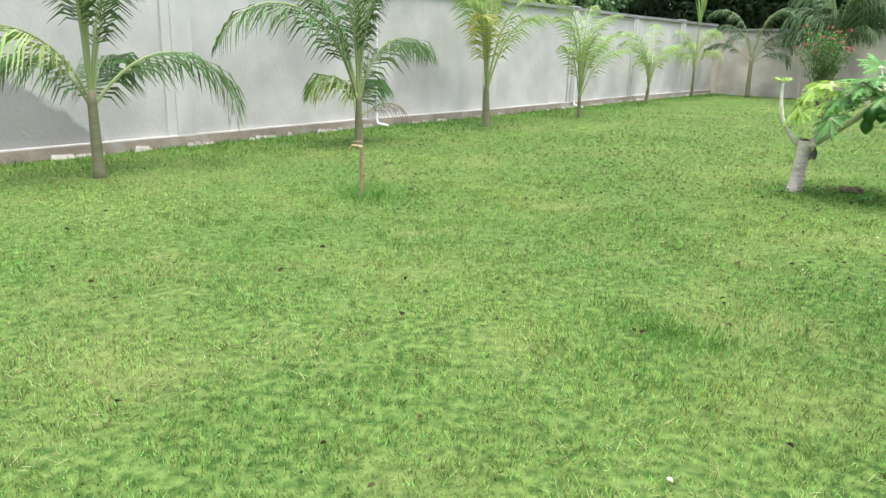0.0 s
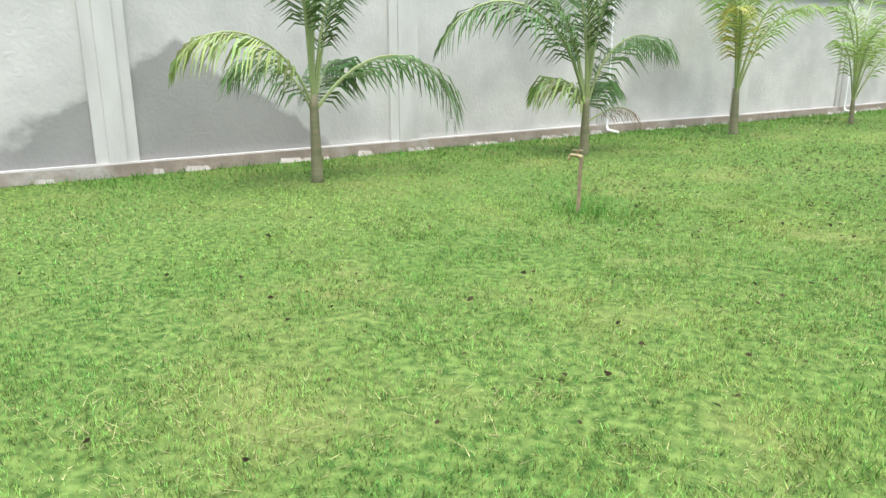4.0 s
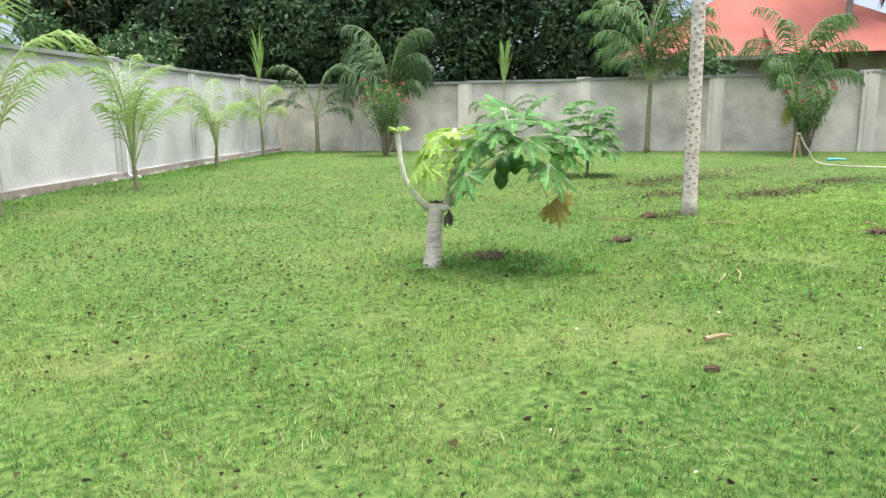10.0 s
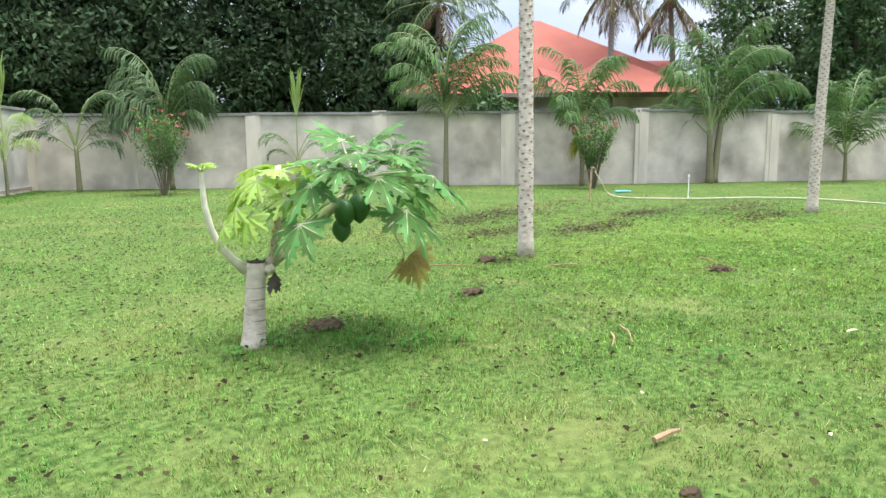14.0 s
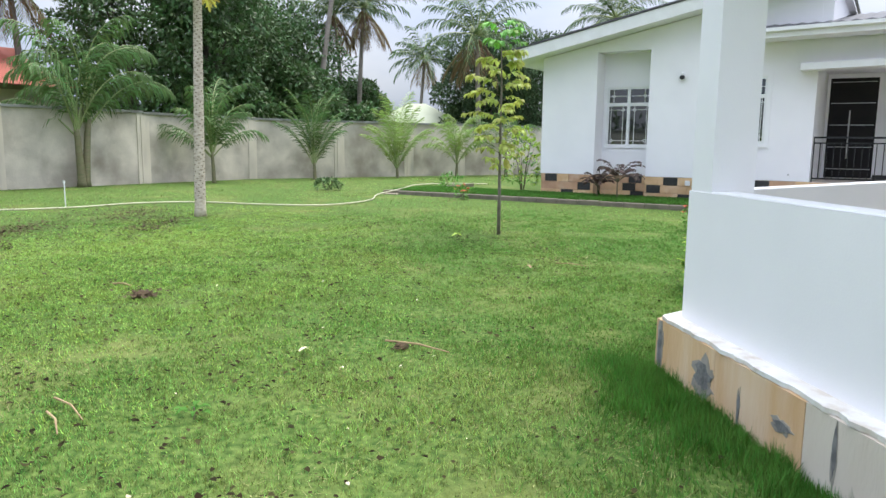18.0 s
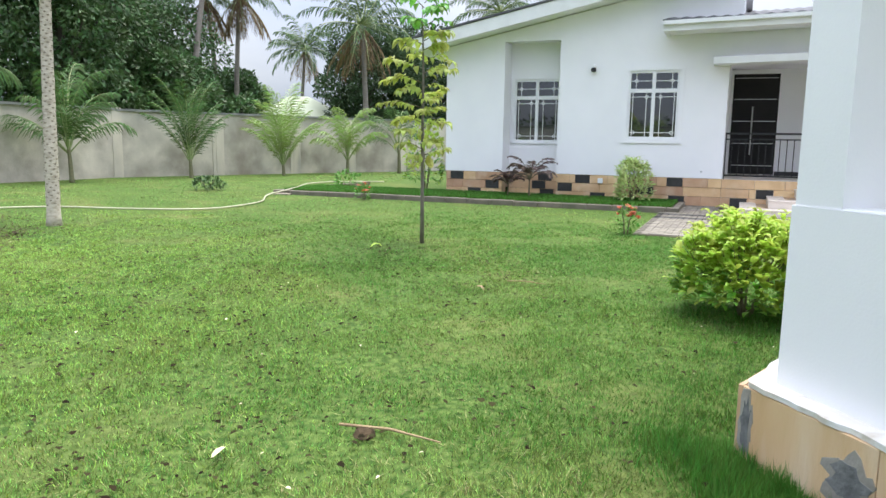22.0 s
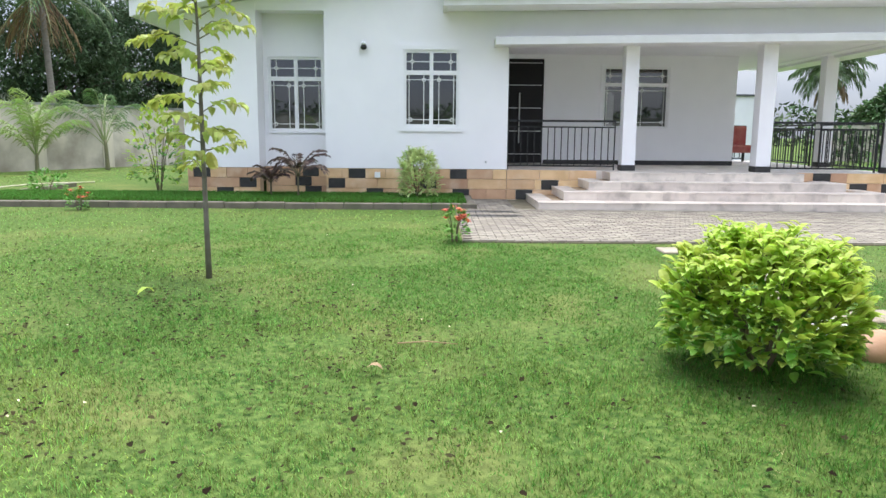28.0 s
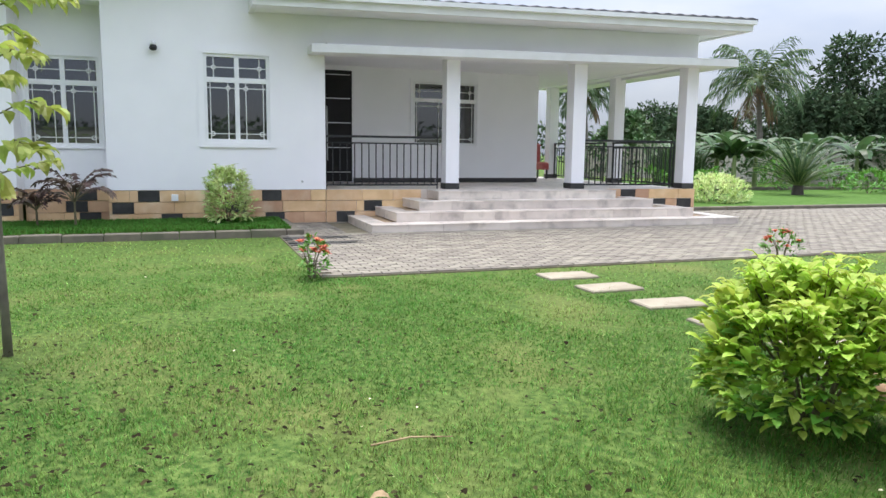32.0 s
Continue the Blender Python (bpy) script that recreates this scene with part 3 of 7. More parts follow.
# roof over the gable wing
bb = Build()
sl = 0.205
for x0, x1 in ((-7.0, 0.35),):
    z0, z1 = gable(x0), gable(x1)
    bb.add([(x0, -0.55, z0 + 0.02), (x1, -0.55, z1 + 0.02), (x1, 9.5, z1 + 0.02), (x0, 9.5, z0 + 0.02), (x0, -0.55, z0 + 0.08), (x1, -0.55, z1 + 0.08), (x1, 9.5, z1 + 0.08), (x0, 9.5, z0 + 0.08)],
           [(0, 3, 2, 1), (4, 5, 6, 7), (0, 1, 5, 4), (1, 2, 6, 5), (2, 3, 7, 6), (3, 0, 4, 7)], 1)
    bb.add([(x0 - 0.02, -0.6, z0 + 0.29), (x1, -0.6, z1 + 0.29), (x1, 9.5, z1 + 0.29), (x0 - 0.02, 9.5, z0 + 0.29), (x0 - 0.02, -0.6, z0 + 0.33), (x1, -0.6, z1 + 0.33), (x1, 9.5, z1 + 0.33), (x0 - 0.02, 9.5, z0 + 0.33)],
           [(0, 3, 2, 1), (4, 5, 6, 7), (0, 1, 5, 4), (1, 2, 6, 5), (2, 3, 7, 6), (3, 0, 4, 7)], 0)
part("gable_roof", bb, [M_ROOF, M_WHITE], house, "dark ribbed roof sheets")
bb = Build()
x0, x1 = -7.0, 0.35
z0, z1 = gable(x0), gable(x1)
bb.add([(x0, -0.57, z0), (x1, -0.57, z1), (x1, -0.57, z1 + 0.28), (x0, -0.57, z0 + 0.28), (x0, -0.54, z0), (x1, -0.54, z1), (x1, -0.54, z1 + 0.28), (x0, -0.54, z0 + 0.28)],
       [(0, 1, 2, 3), (7, 6, 5, 4), (1, 0, 4, 5), (2, 1, 5, 6), (3, 2, 6, 7), (0, 3, 7, 4)])
bb.box(x0 - 0.02, -0.54, z0, x0, 9.5, z0 + 0.28)
part("bargeboard", bb, M_TRIM, house, "white painted sloping bargeboard")
# porch roof
def porch(q, lift=True):
    """The porch stands a little askew to the house front, and its eaves rise slightly."""
    q.v = [(x, y - 0.06 * max(x, 0), z + (0.014 * max(x, 0) if lift and z > 2.5 else 0)) for x, y, z in q.v]
    return q


bb = Build()
bb.box(-1.25, -0.72, 3.60, 8.0, 0.0, 3.64)
part("soffit", porch(bb), M_WHITE, house)
bb = Build()
bb.box(0.0, 0.004, 3.60, 8.0, 6.6, 3.64)
part("soffit", porch(bb), M_WHITE, house)
bb = Build()
NR = 72
rows = []
for yy, zz in ((-0.86, 3.77), (-0.86, 3.80), (5.5, 4.9), (5.5, 4.87)):
    rows += [(-1.3 + 9.45 * k / NR, yy, zz + (0.03 * (k % 2) if zz in (3.80, 4.9) else 0)) for k in range(NR + 1)]
M1 = NR + 1
bb.add(rows, [(r * M1 + k, r * M1 + k + 1, (r + 1) * M1 + k + 1, (r + 1) * M1 + k) for r in range(3) for k in range(NR)])
part("porch_roof", porch(bb), M_ROOF, house, "dark ribbed porch roof sheet")
for q in ((-1.28, -0.80, 3.58, 8.1, -0.72, 3.76), (8.0, -0.72, 3.58, 8.1, 6.6, 3.76), (-1.28, -0.72, 3.58, -1.20, 0.0, 3.76)):
    bb = Build()
    bb.box(*q)
    if q[3] > 8 and q[1] < -0.75:
        bb.box(-1.28, -0.88, 3.70, 8.12, -0.80, 3.775)
    part("gutter", porch(bb), M_TRIM, house, "white box gutter")
bb = Build()
bb.box(0.0, 0.0, 3.0, 7.5, 0.24, 3.6)
bb.box(7.15, 0.24, 3.0, 7.5, 6.6, 3.6)
part("porch_beam", porch(bb), M_WHITE, house)
bb = Build()
bb.chamfer(-0.3, -0.46, 2.95, 8.1, -0.004, 3.09, 0.01)
bb.chamfer(7.504, 0.0, 2.95, 8.1, 6.6, 3.09, 0.01)
part("porch_ledge", porch(bb), M_TRIM, house, "projecting white concrete ledge")
bb = Build()
bb.box(0.0, -0.2, 3.12, 7.15, BACKY, 3.16)
bb.box(PORCHX, BACKY, 3.12, 7.15, 6.6, 3.16)
part("porch_ceiling", bb, M_WHITE, house)
# porch floor and plinth core
bb = Build()
bb.box(0.0, 0.0, 0.0, 7.6, 6.8, FL - 0.004)
part("porch_floor", porch(bb, False), M_MARBLE, house, "polished pale porch floor")
bb = Build()
bb.box(-6.28, 0.02, 0, REC0, 0.3, FL - 0.004)
bb.box(REC0, RECD - 0.02, 0, REC1, RECD + 0.2, FL - 0.004)
bb.box(REC1, 0.02, 0, 0.0, 0.3, FL - 0.004)
bb.box(-6.28, 0.3, 0, -6.05, 9.0, FL - 0.004)
plinth = part("plinth", bb, M_GROUT, house, "stone-clad house plinth with black tiles")
bb = Build()
bb.box(3.0, BACKY - 0.012, FL, PORCHX + 0.01, BACKY, FL + 0.10)
bb.box(1.10, BACKY - 0.012, FL, 2.98, BACKY, FL + 0.10)
part("skirting", bb, M_DARKTILE, house, "black tile skirting")

# stone tiles on the plinth: three courses, a scatter of black tiles
TILE_R = random.Random(21)


BLACKS = ((-6.0, 2), (-5.1, 1), (-5.55, 0), (-4.1, 1), (-3.95, 2), (-3.9, 0), (-3.35, 1), (-2.95, 2), (-1.55, 1), (-0.95, 2), (-2.6, 0), (-0.9, 0), (0.35, 0), (0.85, 1), (6.05, 2), (6.75, 1), (7.35, 1), (7.4, 0))


def stone_tile(x, xe, y, za, zb, skew, mm):
    q = Build()
    d = 0.016 + TILE_R.uniform(0, 0.007)
    a, c = TILE_R.uniform(-0.004, 0.004), TILE_R.uniform(-0.004, 0.004)
    q.add([(x + 0.002, y, za), (xe - 0.002, y, za), (xe - 0.002, y, zb), (x + 0.002, y, zb), (x + 0.005, y - d - a, za + 0.003), (xe - 0.005, y - d + c, za + 0.003), (xe - 0.005, y - d - a, zb - 0.003), (x + 0.005, y - d + c, zb - 0.003)],
          [(4, 5, 6, 7), (0, 1, 5, 4), (1, 2, 6, 5), (2, 3, 7, 6), (3, 0, 4, 7)])
    if skew:
        q.v = [(a2, b2 - skew * max(a2, 0), c2) for a2, b2, c2 in q.v]
    part("tile", q, mm, plinth)


def tile_face(x0, x1, y, skew=0.0, z0=0.03):
    courses = ((z0, 0.225), (0.229, 0.42), (0.424, FL - 0.006))
    for row, (za, zb) in enumerate(courses):
        cuts = [(max(x0, u - 0.165), min(x1, u + 0.165)) for u, r in BLACKS if r == row and u + 0.165 > x0 + 0.08 and u - 0.165 < x1 - 0.08]
        x = x0
        for ca, cb in sorted(cuts) + [(x1, x1)]:
            while x < ca - 0.002:
                xe = min(x + TILE_R.uniform(0.30, 0.85), ca)
                if ca - xe < 0.10:
                    xe = ca
                stone_tile(x, xe, y, za, zb, skew, M_STONE)
                x = xe
            if cb > ca:
                stone_tile(ca, cb, y - 0.002, za + 0.004, zb - 0.004, skew, M_DARKTILE)
            x = max(x, cb)


tile_face(-6.28, REC0, 0.02)
tile_face(REC0, REC1, RECD - 0.02)
tile_face(REC1, 0.0, 0.02)
tile_face(0.0, 1.75, 0.0, 0.06)
tile_face(5.5, 7.6, 0.0, 0.06)

# columns
COLS = [(2.355, 0.0, 0.26), (4.93, 0.0, 0.28), (7.43, 0.0, 0.27), (7.50, 2.75, 0.27), (7.32, 5.7, 0.26), (5.95, 5.9, 0.26)]
for cx, cy, w in COLS:
    bb = Build()
    h = w / 2
    cy -= 0.06 * cx
    bb.box(cx - h, cy, FL, cx + h, cy + w, 3.0 + 0.014 * cx)
    c = part("column", bb, M_WHITE, house)
    bb = Build()
    bb.box(cx - h - 0.01, cy - 0.01, FL, cx + h + 0.01, cy + w + 0.01, FL + 0.11)
    part("column_base", bb, M_DARKTILE, c, "black tiled column base")

# steps
STEPS = ((0.38, 7.50, -1.92, 0.155), (0.88, 6.75, -1.54, 0.31), (1.39, 6.1, -1.17, 0.465), (1.86, 5.5, -0.80, 0.617))
for k, (xa, xb, ya, z) in enumerate(STEPS):
    bb = Build()
    bb.box(xa + 0.02, ya + 0.02, 0.0 if k == 0 else z - 0.155, xb - 0.02, -0.025, z - 0.022)
    step = part("step", bb, M_GROUT, house, "polished marble-tiled step")
    nt = round((xb - xa) / 0.6)
    back = STEPS[k + 1][2] + 0.02 if k < 3 else -0.025
    for q in range(nt):
        x0, x1 = xa + (xb - xa) * q / nt, xa + (xb - xa) * (q + 1) / nt
        bb = Build()
        bb.chamfer(x0 + 0.0015, ya, z - 0.0215, x1 - 0.0015, back, z, 0.003)
        part("tread_tile", bb, M_MARBLE, step)
        bb = Build()
        bb.box(x0 + 0.0015, ya + 0.008, max(0.0, z - 0.155), x1 - 0.0015, ya + 0.0195, z - 0.022)
        part("riser_tile", bb, M_MARBLE, step)
    for xs0, xs1 in ((xa + 0.008, xa + 0.0195), (xb - 0.0195, xb - 0.008)):
        for q in range(2):
            y0, y1 = ya + 0.021 + (-0.05 - ya) * q / 2, ya + 0.021 + (-0.05 - ya) * (q + 1) / 2
            bb = Build()
            bb.box(xs0, y0, max(0.0, z - 0.155), xs1, y1 - 0.002, z - 0.022)
            part("riser_tile", bb, M_MARBLE, step)
        bb = Build()
        bb.chamfer(min(xs0, xs1) - 0.008 if xs0 < 3 else xs1 - 0.30, back + 0.002, z - 0.0215, xs0 + 0.30 if xs0 < 3 else xs1 + 0.008, -0.025, z, 0.003) if k < 3 else bb.box(xs0, -0.03, z - 0.06, xs1, -0.0255, z - 0.03)
        part("tread_tile", bb, M_MARBLE, step)


def window(x0, x1, z0, z1, y, surround=0.09, grille=True):
    """A white window with two top lights and two tall sashes, set in the wall face at depth y."""
    bb = Build()
    s = surround
    for q in ((x0 - s, z0 - s, x1 + s, z0), (x0 - s, z1, x1 + s, z1 + s), (x0 - s, z0, x0, z1), (x1, z0, x1 + s, z1)):
        bb.box(q[0], y - 0.03, q[1], q[2], y - 0.002, q[3])
    w = part("window", bb.weld(), M_WHITE, house, "white framed window with decorative grille")
    zt = z0 + (z1 - z0) * 0.68
    xm = (x0 + x1) / 2
    bb = Build()
    t = 0.052
    for q in ((x0, z0, x1, z0 + t), (x0, z1 - t, x1, z1), (x0, z0 + t, x0 + t, z1 - t), (x1 - t, z0 + t, x1, z1 - t), (x0 + t, zt, x1 - t, zt + t * 1.6), (xm - t * 0.7, z0 + t, xm + t * 0.7, zt), (xm - t * 0.7, zt + t * 1.6, xm + t * 0.7, z1 - t)):
        bb.box(q[0], y + 0.0, q[1], q[2], y + 0.07, q[3])
    part("frame", bb.weld(), M_PVC, w)
    cells = [(x0 + t, z0 + t, xm - t * 0.7, zt, 1), (xm + t * 0.7, z0 + t, x1 - t, zt, 1), (x0 + t, zt + t * 1.6, xm - t * 0.7, z1 - t, 0), (xm + t * 0.7, zt + t * 1.6, x1 - t, z1 - t, 0)]
    for xa, za, xb, zb, tall in cells:
        left = xa < xm - 0.1
        bb = Build()
        bb.box(xa, y + 0.045, za, xb, y + 0.053, zb)
        part("pane", bb, M_GLASS, w)
        bb = Build()
        g, gy = 0.007, y + 0.028
        gx = xb - 0.11 if left == bool(tall) else xa + 0.11
        gx = (xa + 0.11 if left else xb - 0.11) if not tall else (xb - 0.11 if left else xa + 0.11)
        ga = xa + 0.05 if left else xb - 0.05
        lines = [(gx - g, za, gx + g, zb)]
        hz = [za + 0.09, zb - 0.09] if tall else [(za + zb) / 2]
        if tall:
            lines.append((ga - g, za, ga + g, zb))
        lines += [(xa, h - g, xb, h + g) for h in hz]
        for q in lines:
            bb.box(q[0], gy, q[1], q[2], gy + 0.012, q[3])
        knots = [(gx, hz[-1])] + ([(ga + (0.03 if left else -0.03), hz[0])] if tall else [])
        for kx, kz in knots:
            r = 0.042
            v = [(kx + r * math.cos(a) * f, gy - 0.004 + o, kz + r * math.sin(a) * f) for o in (0, 0.014) for f in (1.0, 0.62) for a in [k * math.pi / 4 for k in range(8)]]
            fs = []
            for q in range(8):
                j = (q + 1) % 8
                fs += [(q, j, 8 + j, 8 + q), (16 + q, 24 + q, 24 + j, 16 + j), (q, 16 + q, 16 + j, j)]
            bb.add(v, fs)
        part("grille", bb, M_GRILLE, w, "pale ornamental window grille")
    # added black sheet paints the darkness of the room behind the panes
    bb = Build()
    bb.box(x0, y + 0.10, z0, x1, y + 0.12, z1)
    part("curtain", bb, M_DOOR, w, "black sheet standing in for the unlit room behind the window")
    return w


window(*W1, RECD, 0.04)
window(*W2, 0.0, 0.09)
window(*W3, BACKY, 0.06)

# front door
bb = Build()
bb.box(0.06, BACKY + 0.04, FL + 0.02, 1.08, BACKY + 0.10, 3.02)
door = part("door", bb, M_DOOR, house, "tall black panelled front door, closed")
for z in (0.72, 1.25, 1.78, 2.3, 2.8):
    bb = Build()
    bb.box(0.10, BACKY + 0.028, z + 0.12, 1.04, BACKY + 0.0395, z + 0.135)
    part("door_strip", bb, M_STEEL, door, "thin steel inlay strip")
bb = Build()
bb.tube([(0.52, BACKY - 0.03, 1.1), (0.52, BACKY - 0.03, 2.25)], 0.016, 8)
for z in (1.25, 2.1):
    bb.tube([(0.52, BACKY - 0.03, z), (0.52, BACKY + 0.04, z)], 0.010, 6)
part("pull_handle", bb, M_STEEL, door, "long steel pull handle")

# wall lamp
bb = Build()
bb.tube([(-2.79, -0.03, 2.985), (-2.79, 0.0, 2.985)], 0.05, 14)
bb.tube([(-2.79, -0.075, 3.03), (-2.79, -0.075, 2.965)], [0.03, 0.042], 12)
lamp = part("wall_lamp", bb, M_PVC, house, "small outdoor wall lamp with white base and black head", smooth=True)
bb = Build()
bb.tube([(-2.79, -0.08, 2.963), (-2.79, -0.082, 2.93), (-2.79, -0.085, 2.895), (-2.79, -0.085, 2.875)], [0.045, 0.06, 0.058, 0.03], 12)
part("lamp_head", bb, M_BLACK, lamp, smooth=True)
bb = Build()
bb.chamfer(-2.60, -0.03, 0.44, -2.49, 0.0, 0.55, 0.006)
part("socket_box", bb, M_PVC, house, "small white socket box on the plinth")
bb = Build()
bb.tube([(-0.42, -0.012, 0.76), (-0.42, 0.0, 0.76)], 0.022, 10)
part("vent_cap", bb, M_STEEL, house, "grey metal vent cap")


def railing(name, pts, label):
    root = thing(name, HOUSE, label, "railing")
    for (xa, ya), (xb, yb) in zip(pts, pts[1:]):
        a, c = Vector((xa, ya, FL)), Vector((xb, yb, FL))
        d = c - a
        L = d.length
        d.normalize()
        side = Vector((-d.y, d.x, 0))

        def bar(nm, s0, s1, z0, z1, w=0.02):
            q = Build()
            p = [a + d * s + side * o for s, o in ((s0, -w), (s1, -w), (s1, w), (s0, w))]
            q.prism([(v.x, v.y) for v in p], FL + z0, FL + z1)
            part(nm, q, M_BLACK, root)

        bar("top_rail", 0, L, 0.93, 0.97, 0.03)
        bar("upper_rail", 0, L, 0.82, 0.845, 0.014)
        bar("bottom_rail", 0, L, 0.06, 0.09, 0.016)
        n = max(2, round(L / 0.135))
        for k in range(n + 1):
            s = L * k / n
            if k in (0, n):
                bar("post", max(0, s - 0.02), min(L, s + 0.02), 0.0, 0.93, 0.02)
            else:
                bar("baluster", s - 0.009, s + 0.009, 0.09, 0.82, 0.009)
    return root


railing("railing", [(0.02, 0.12), (2.12, 0.02)], "black metal railing between porch wall and column")
railing("railing", [(5.0, -0.15), (7.12, -0.27)], "black metal porch railing between two columns")
railing("railing", [(7.36, -0.04), (7.36, 2.3)], "black metal railing along the porch side")
railing("railing", [(7.36, 2.7), (7.36, 5.25)], "black metal railing along the porch side")
railing("railing", [(7.1, 5.75), (5.8, 5.9)], "black metal railing at the porch end")


# ---- near veranda corner ----
ver = thing("veranda", IDENT, "white veranda corner with parapet, column and stone plinth", "veranda")
VC, VE = (5.49, 2.38), (7.02, -0.27)  # the two outer corners of the slanted side
VX, VB, PT = 2.75, -2.8, 0.345
DS = Vector((VE[0] - VC[0], VE[1] - VC[1], 0)).normalized()
DN = Vector((-DS.y, DS.x, 0))


def vpoly(o):
    """The outline of the veranda, drawn in by o."""
    return [(VX + o, VC[1] - o), (VX + o, VB + o), (VE[0] + 0.2 - o, VB + o), (VE[0] - o * 0.9, VE[1] - o * 0.5), (VC[0] - o * 0.45, VC[1] - o)]


bb = Build()
bb.prism(vpoly(0.012), 0, PT - 0.01)
vpl = part("plinth", bb, M_GROUT, ver)
rt = random.Random(5)
x, fy = VC[0], VC[1] - 0.012
while x > VX:
    xe = max(VX, x - rt.uniform(0.45, 0.8))
    q = Build()
    d = 0.012 + 0.003 * rt.random()
    q.add([(x - 0.001, fy, 0.005), (xe + 0.001, fy, 0.005), (xe + 0.001, fy, PT - 0.012), (x - 0.001, fy, PT - 0.012), (x - 0.003, fy + d, 0.008), (xe + 0.003, fy + d, 0.008), (xe + 0.003, fy + d, PT - 0.014), (x - 0.003, fy + d, PT - 0.014)],
          [(4, 5, 6, 7), (0, 1, 5, 4), (1, 2, 6, 5), (2, 3, 7, 6), (3, 0, 4, 7)])
    part("tile", q, M_PLASTER if (x + xe) / 2 > 4.35 else M_PALEPLASTER, vpl)
    x = xe
side_len = (Vector((*VE, 0)) - Vector((*VC, 0))).length
s = 0.004
while s < side_len - 0.05:
    s1 = min(s + 0.52, side_len)
    e0, e1 = Vector((*VC, 0)) + DS * s, Vector((*VC, 0)) + DS * (s1 - 0.004)
    q = Build()
    q.slabquad(e0 + Vector((0, 0, 0.008)), e1 + Vector((0, 0, 0.008)), e1 + Vector((0, 0, PT - 0.014)), e0 + Vector((0, 0, PT - 0.014)), 0.02)
    part("tile", q, M_PLASTER, vpl)
    s = s1
s = 0.0
while s < 3.3:
    q = Build()
    q.box(VE[0] - 0.012 + 0.055 * s, VE[1] - s - 0.5, 0.008, VE[0] + 0.008 + 0.055 * s, VE[1] - s - 0.004, PT - 0.014)
    part("tile", q, M_PLASTER, vpl)
    s += 0.504
rl = random.Random(9)
outer, sx = [], VX
while sx < VC[0] - 0.03:
    outer.append((sx, VC[1] + 0.004 + rl.uniform(-0.016, 0.012)))
    sx += rl.uniform(0.03, 0.09)
ss = 0.02
while ss < side_len:
    e = Vector((*VC, 0)) + DS * ss + DN * rl.uniform(-0.016, 0.010)
    outer.append((e.x, e.y))
    ss += rl.uniform(0.04, 0.12)
bb = Build()
bb.prism([(VX, VB + 0.1)] + outer + [(VE[0] + 0.01, VE[1]), (VE[0] + 0.16, VB + 0.1)], PT - 0.009, PT + 0.012)
part("plinth_ledge", bb, M_LEDGE, ver, "chipped white mortar ledge")
for k, (px0, pz0, pw, ph) in enumerate(((4.93, 0.16, 0.09, 0.085), (4.24, 0.17, 0.065, 0.025), (5.455, 0.17, 0.03, 0.13), (4.58, 0.12, 0.012, 0.07), (3.9, 0.2, 0.012, 0.10))):
    rp2 = random.Random(200 + k)
    for grow, deep, mm, lab in ((1.5, 0.0036, M_FLAKE, "rim of pale mortar round a peeled patch"), (1.0, 0.0062, M_PEELED, "patch of bare grey cement")):
        n2 = 22
        ring = [(px0 + math.cos(2 * math.pi * q / n2) * pw * grow * rp2.uniform(0.55, 1.15), min(PT - 0.016, max(0.012, pz0 + math.sin(2 * math.pi * q / n2) * ph * grow * rp2.uniform(0.55, 1.15)))) for q in range(n2)]
        y0 = fy + 0.010
        bb = Build()
        bb.add([(a, y0, c) for a, c in ring] + [(a, y0 + 0.004 + deep, c) for a, c in ring], [tuple(n2 + q for q in range(n2))] + [(q, (q + 1) % n2, n2 + (q + 1) % n2, n2 + q) for q in range(n2)])
        part("peeled_patch", bb, mm, vpl, lab)
# parapet walls: front, slanted side, back side
A = Vector((VC[0] - 0.075, VC[1] - 0.10, 0))
B = Vector((VE[0] - 0.11, VE[1] - 0.03, 0))
PZ = 1.095
bb = Build()
bb.prism([(VX + 0.1, A.y - 0.16), (A.x - 0.07, A.y - 0.16), (A.x, A.y), (VX + 0.1, A.y)], PT + 0.011, PZ)
part("parapet", bb, M_WHITE, ver)
bb = Build()
bb.prism([(A.x + 0.001, A.y - 0.002), (A.x - 0.068, A.y - 0.162), (B.x - 0.16, B.y - 0.07), (B.x, B.y)], PT + 0.011, PZ)
part("parapet", bb, M_WHITE, ver)
bb = Build()
bb.chamfer(VX + 0.1, A.y - 0.157, PZ + 0.001, A.x - 0.242, A.y - 0.003, PZ + 0.010, 0.008)
part("parapet_cap", bb, M_TRIM, ver)
bb = Build()
bb.prism([(A.x - 0.24, A.y - 0.25), (A.x - 0.012, A.y - 0.25), (A.x - 0.012, A.y - 0.006), (A.x - 0.24, A.y - 0.006)], PZ + 0.001, 3.0)
part("column", bb, M_WHITE, ver)
bb = Build()
bb.prism(vpoly(0.22), PT + 0.011, PT + 0.03)
part("veranda_floor", bb, M_MARBLE, ver)
bb = Build()
bb.prism(vpoly(-0.02), 3.0, 3.15)
part("veranda_roof", bb, M_TRIM, ver)
bb = Build()
bb.box(VX, VB - 0.1, 0, VE[0] + 0.2, VB + 0.1, 3.0)
part("house_wall", bb, M_WHITE, ver)


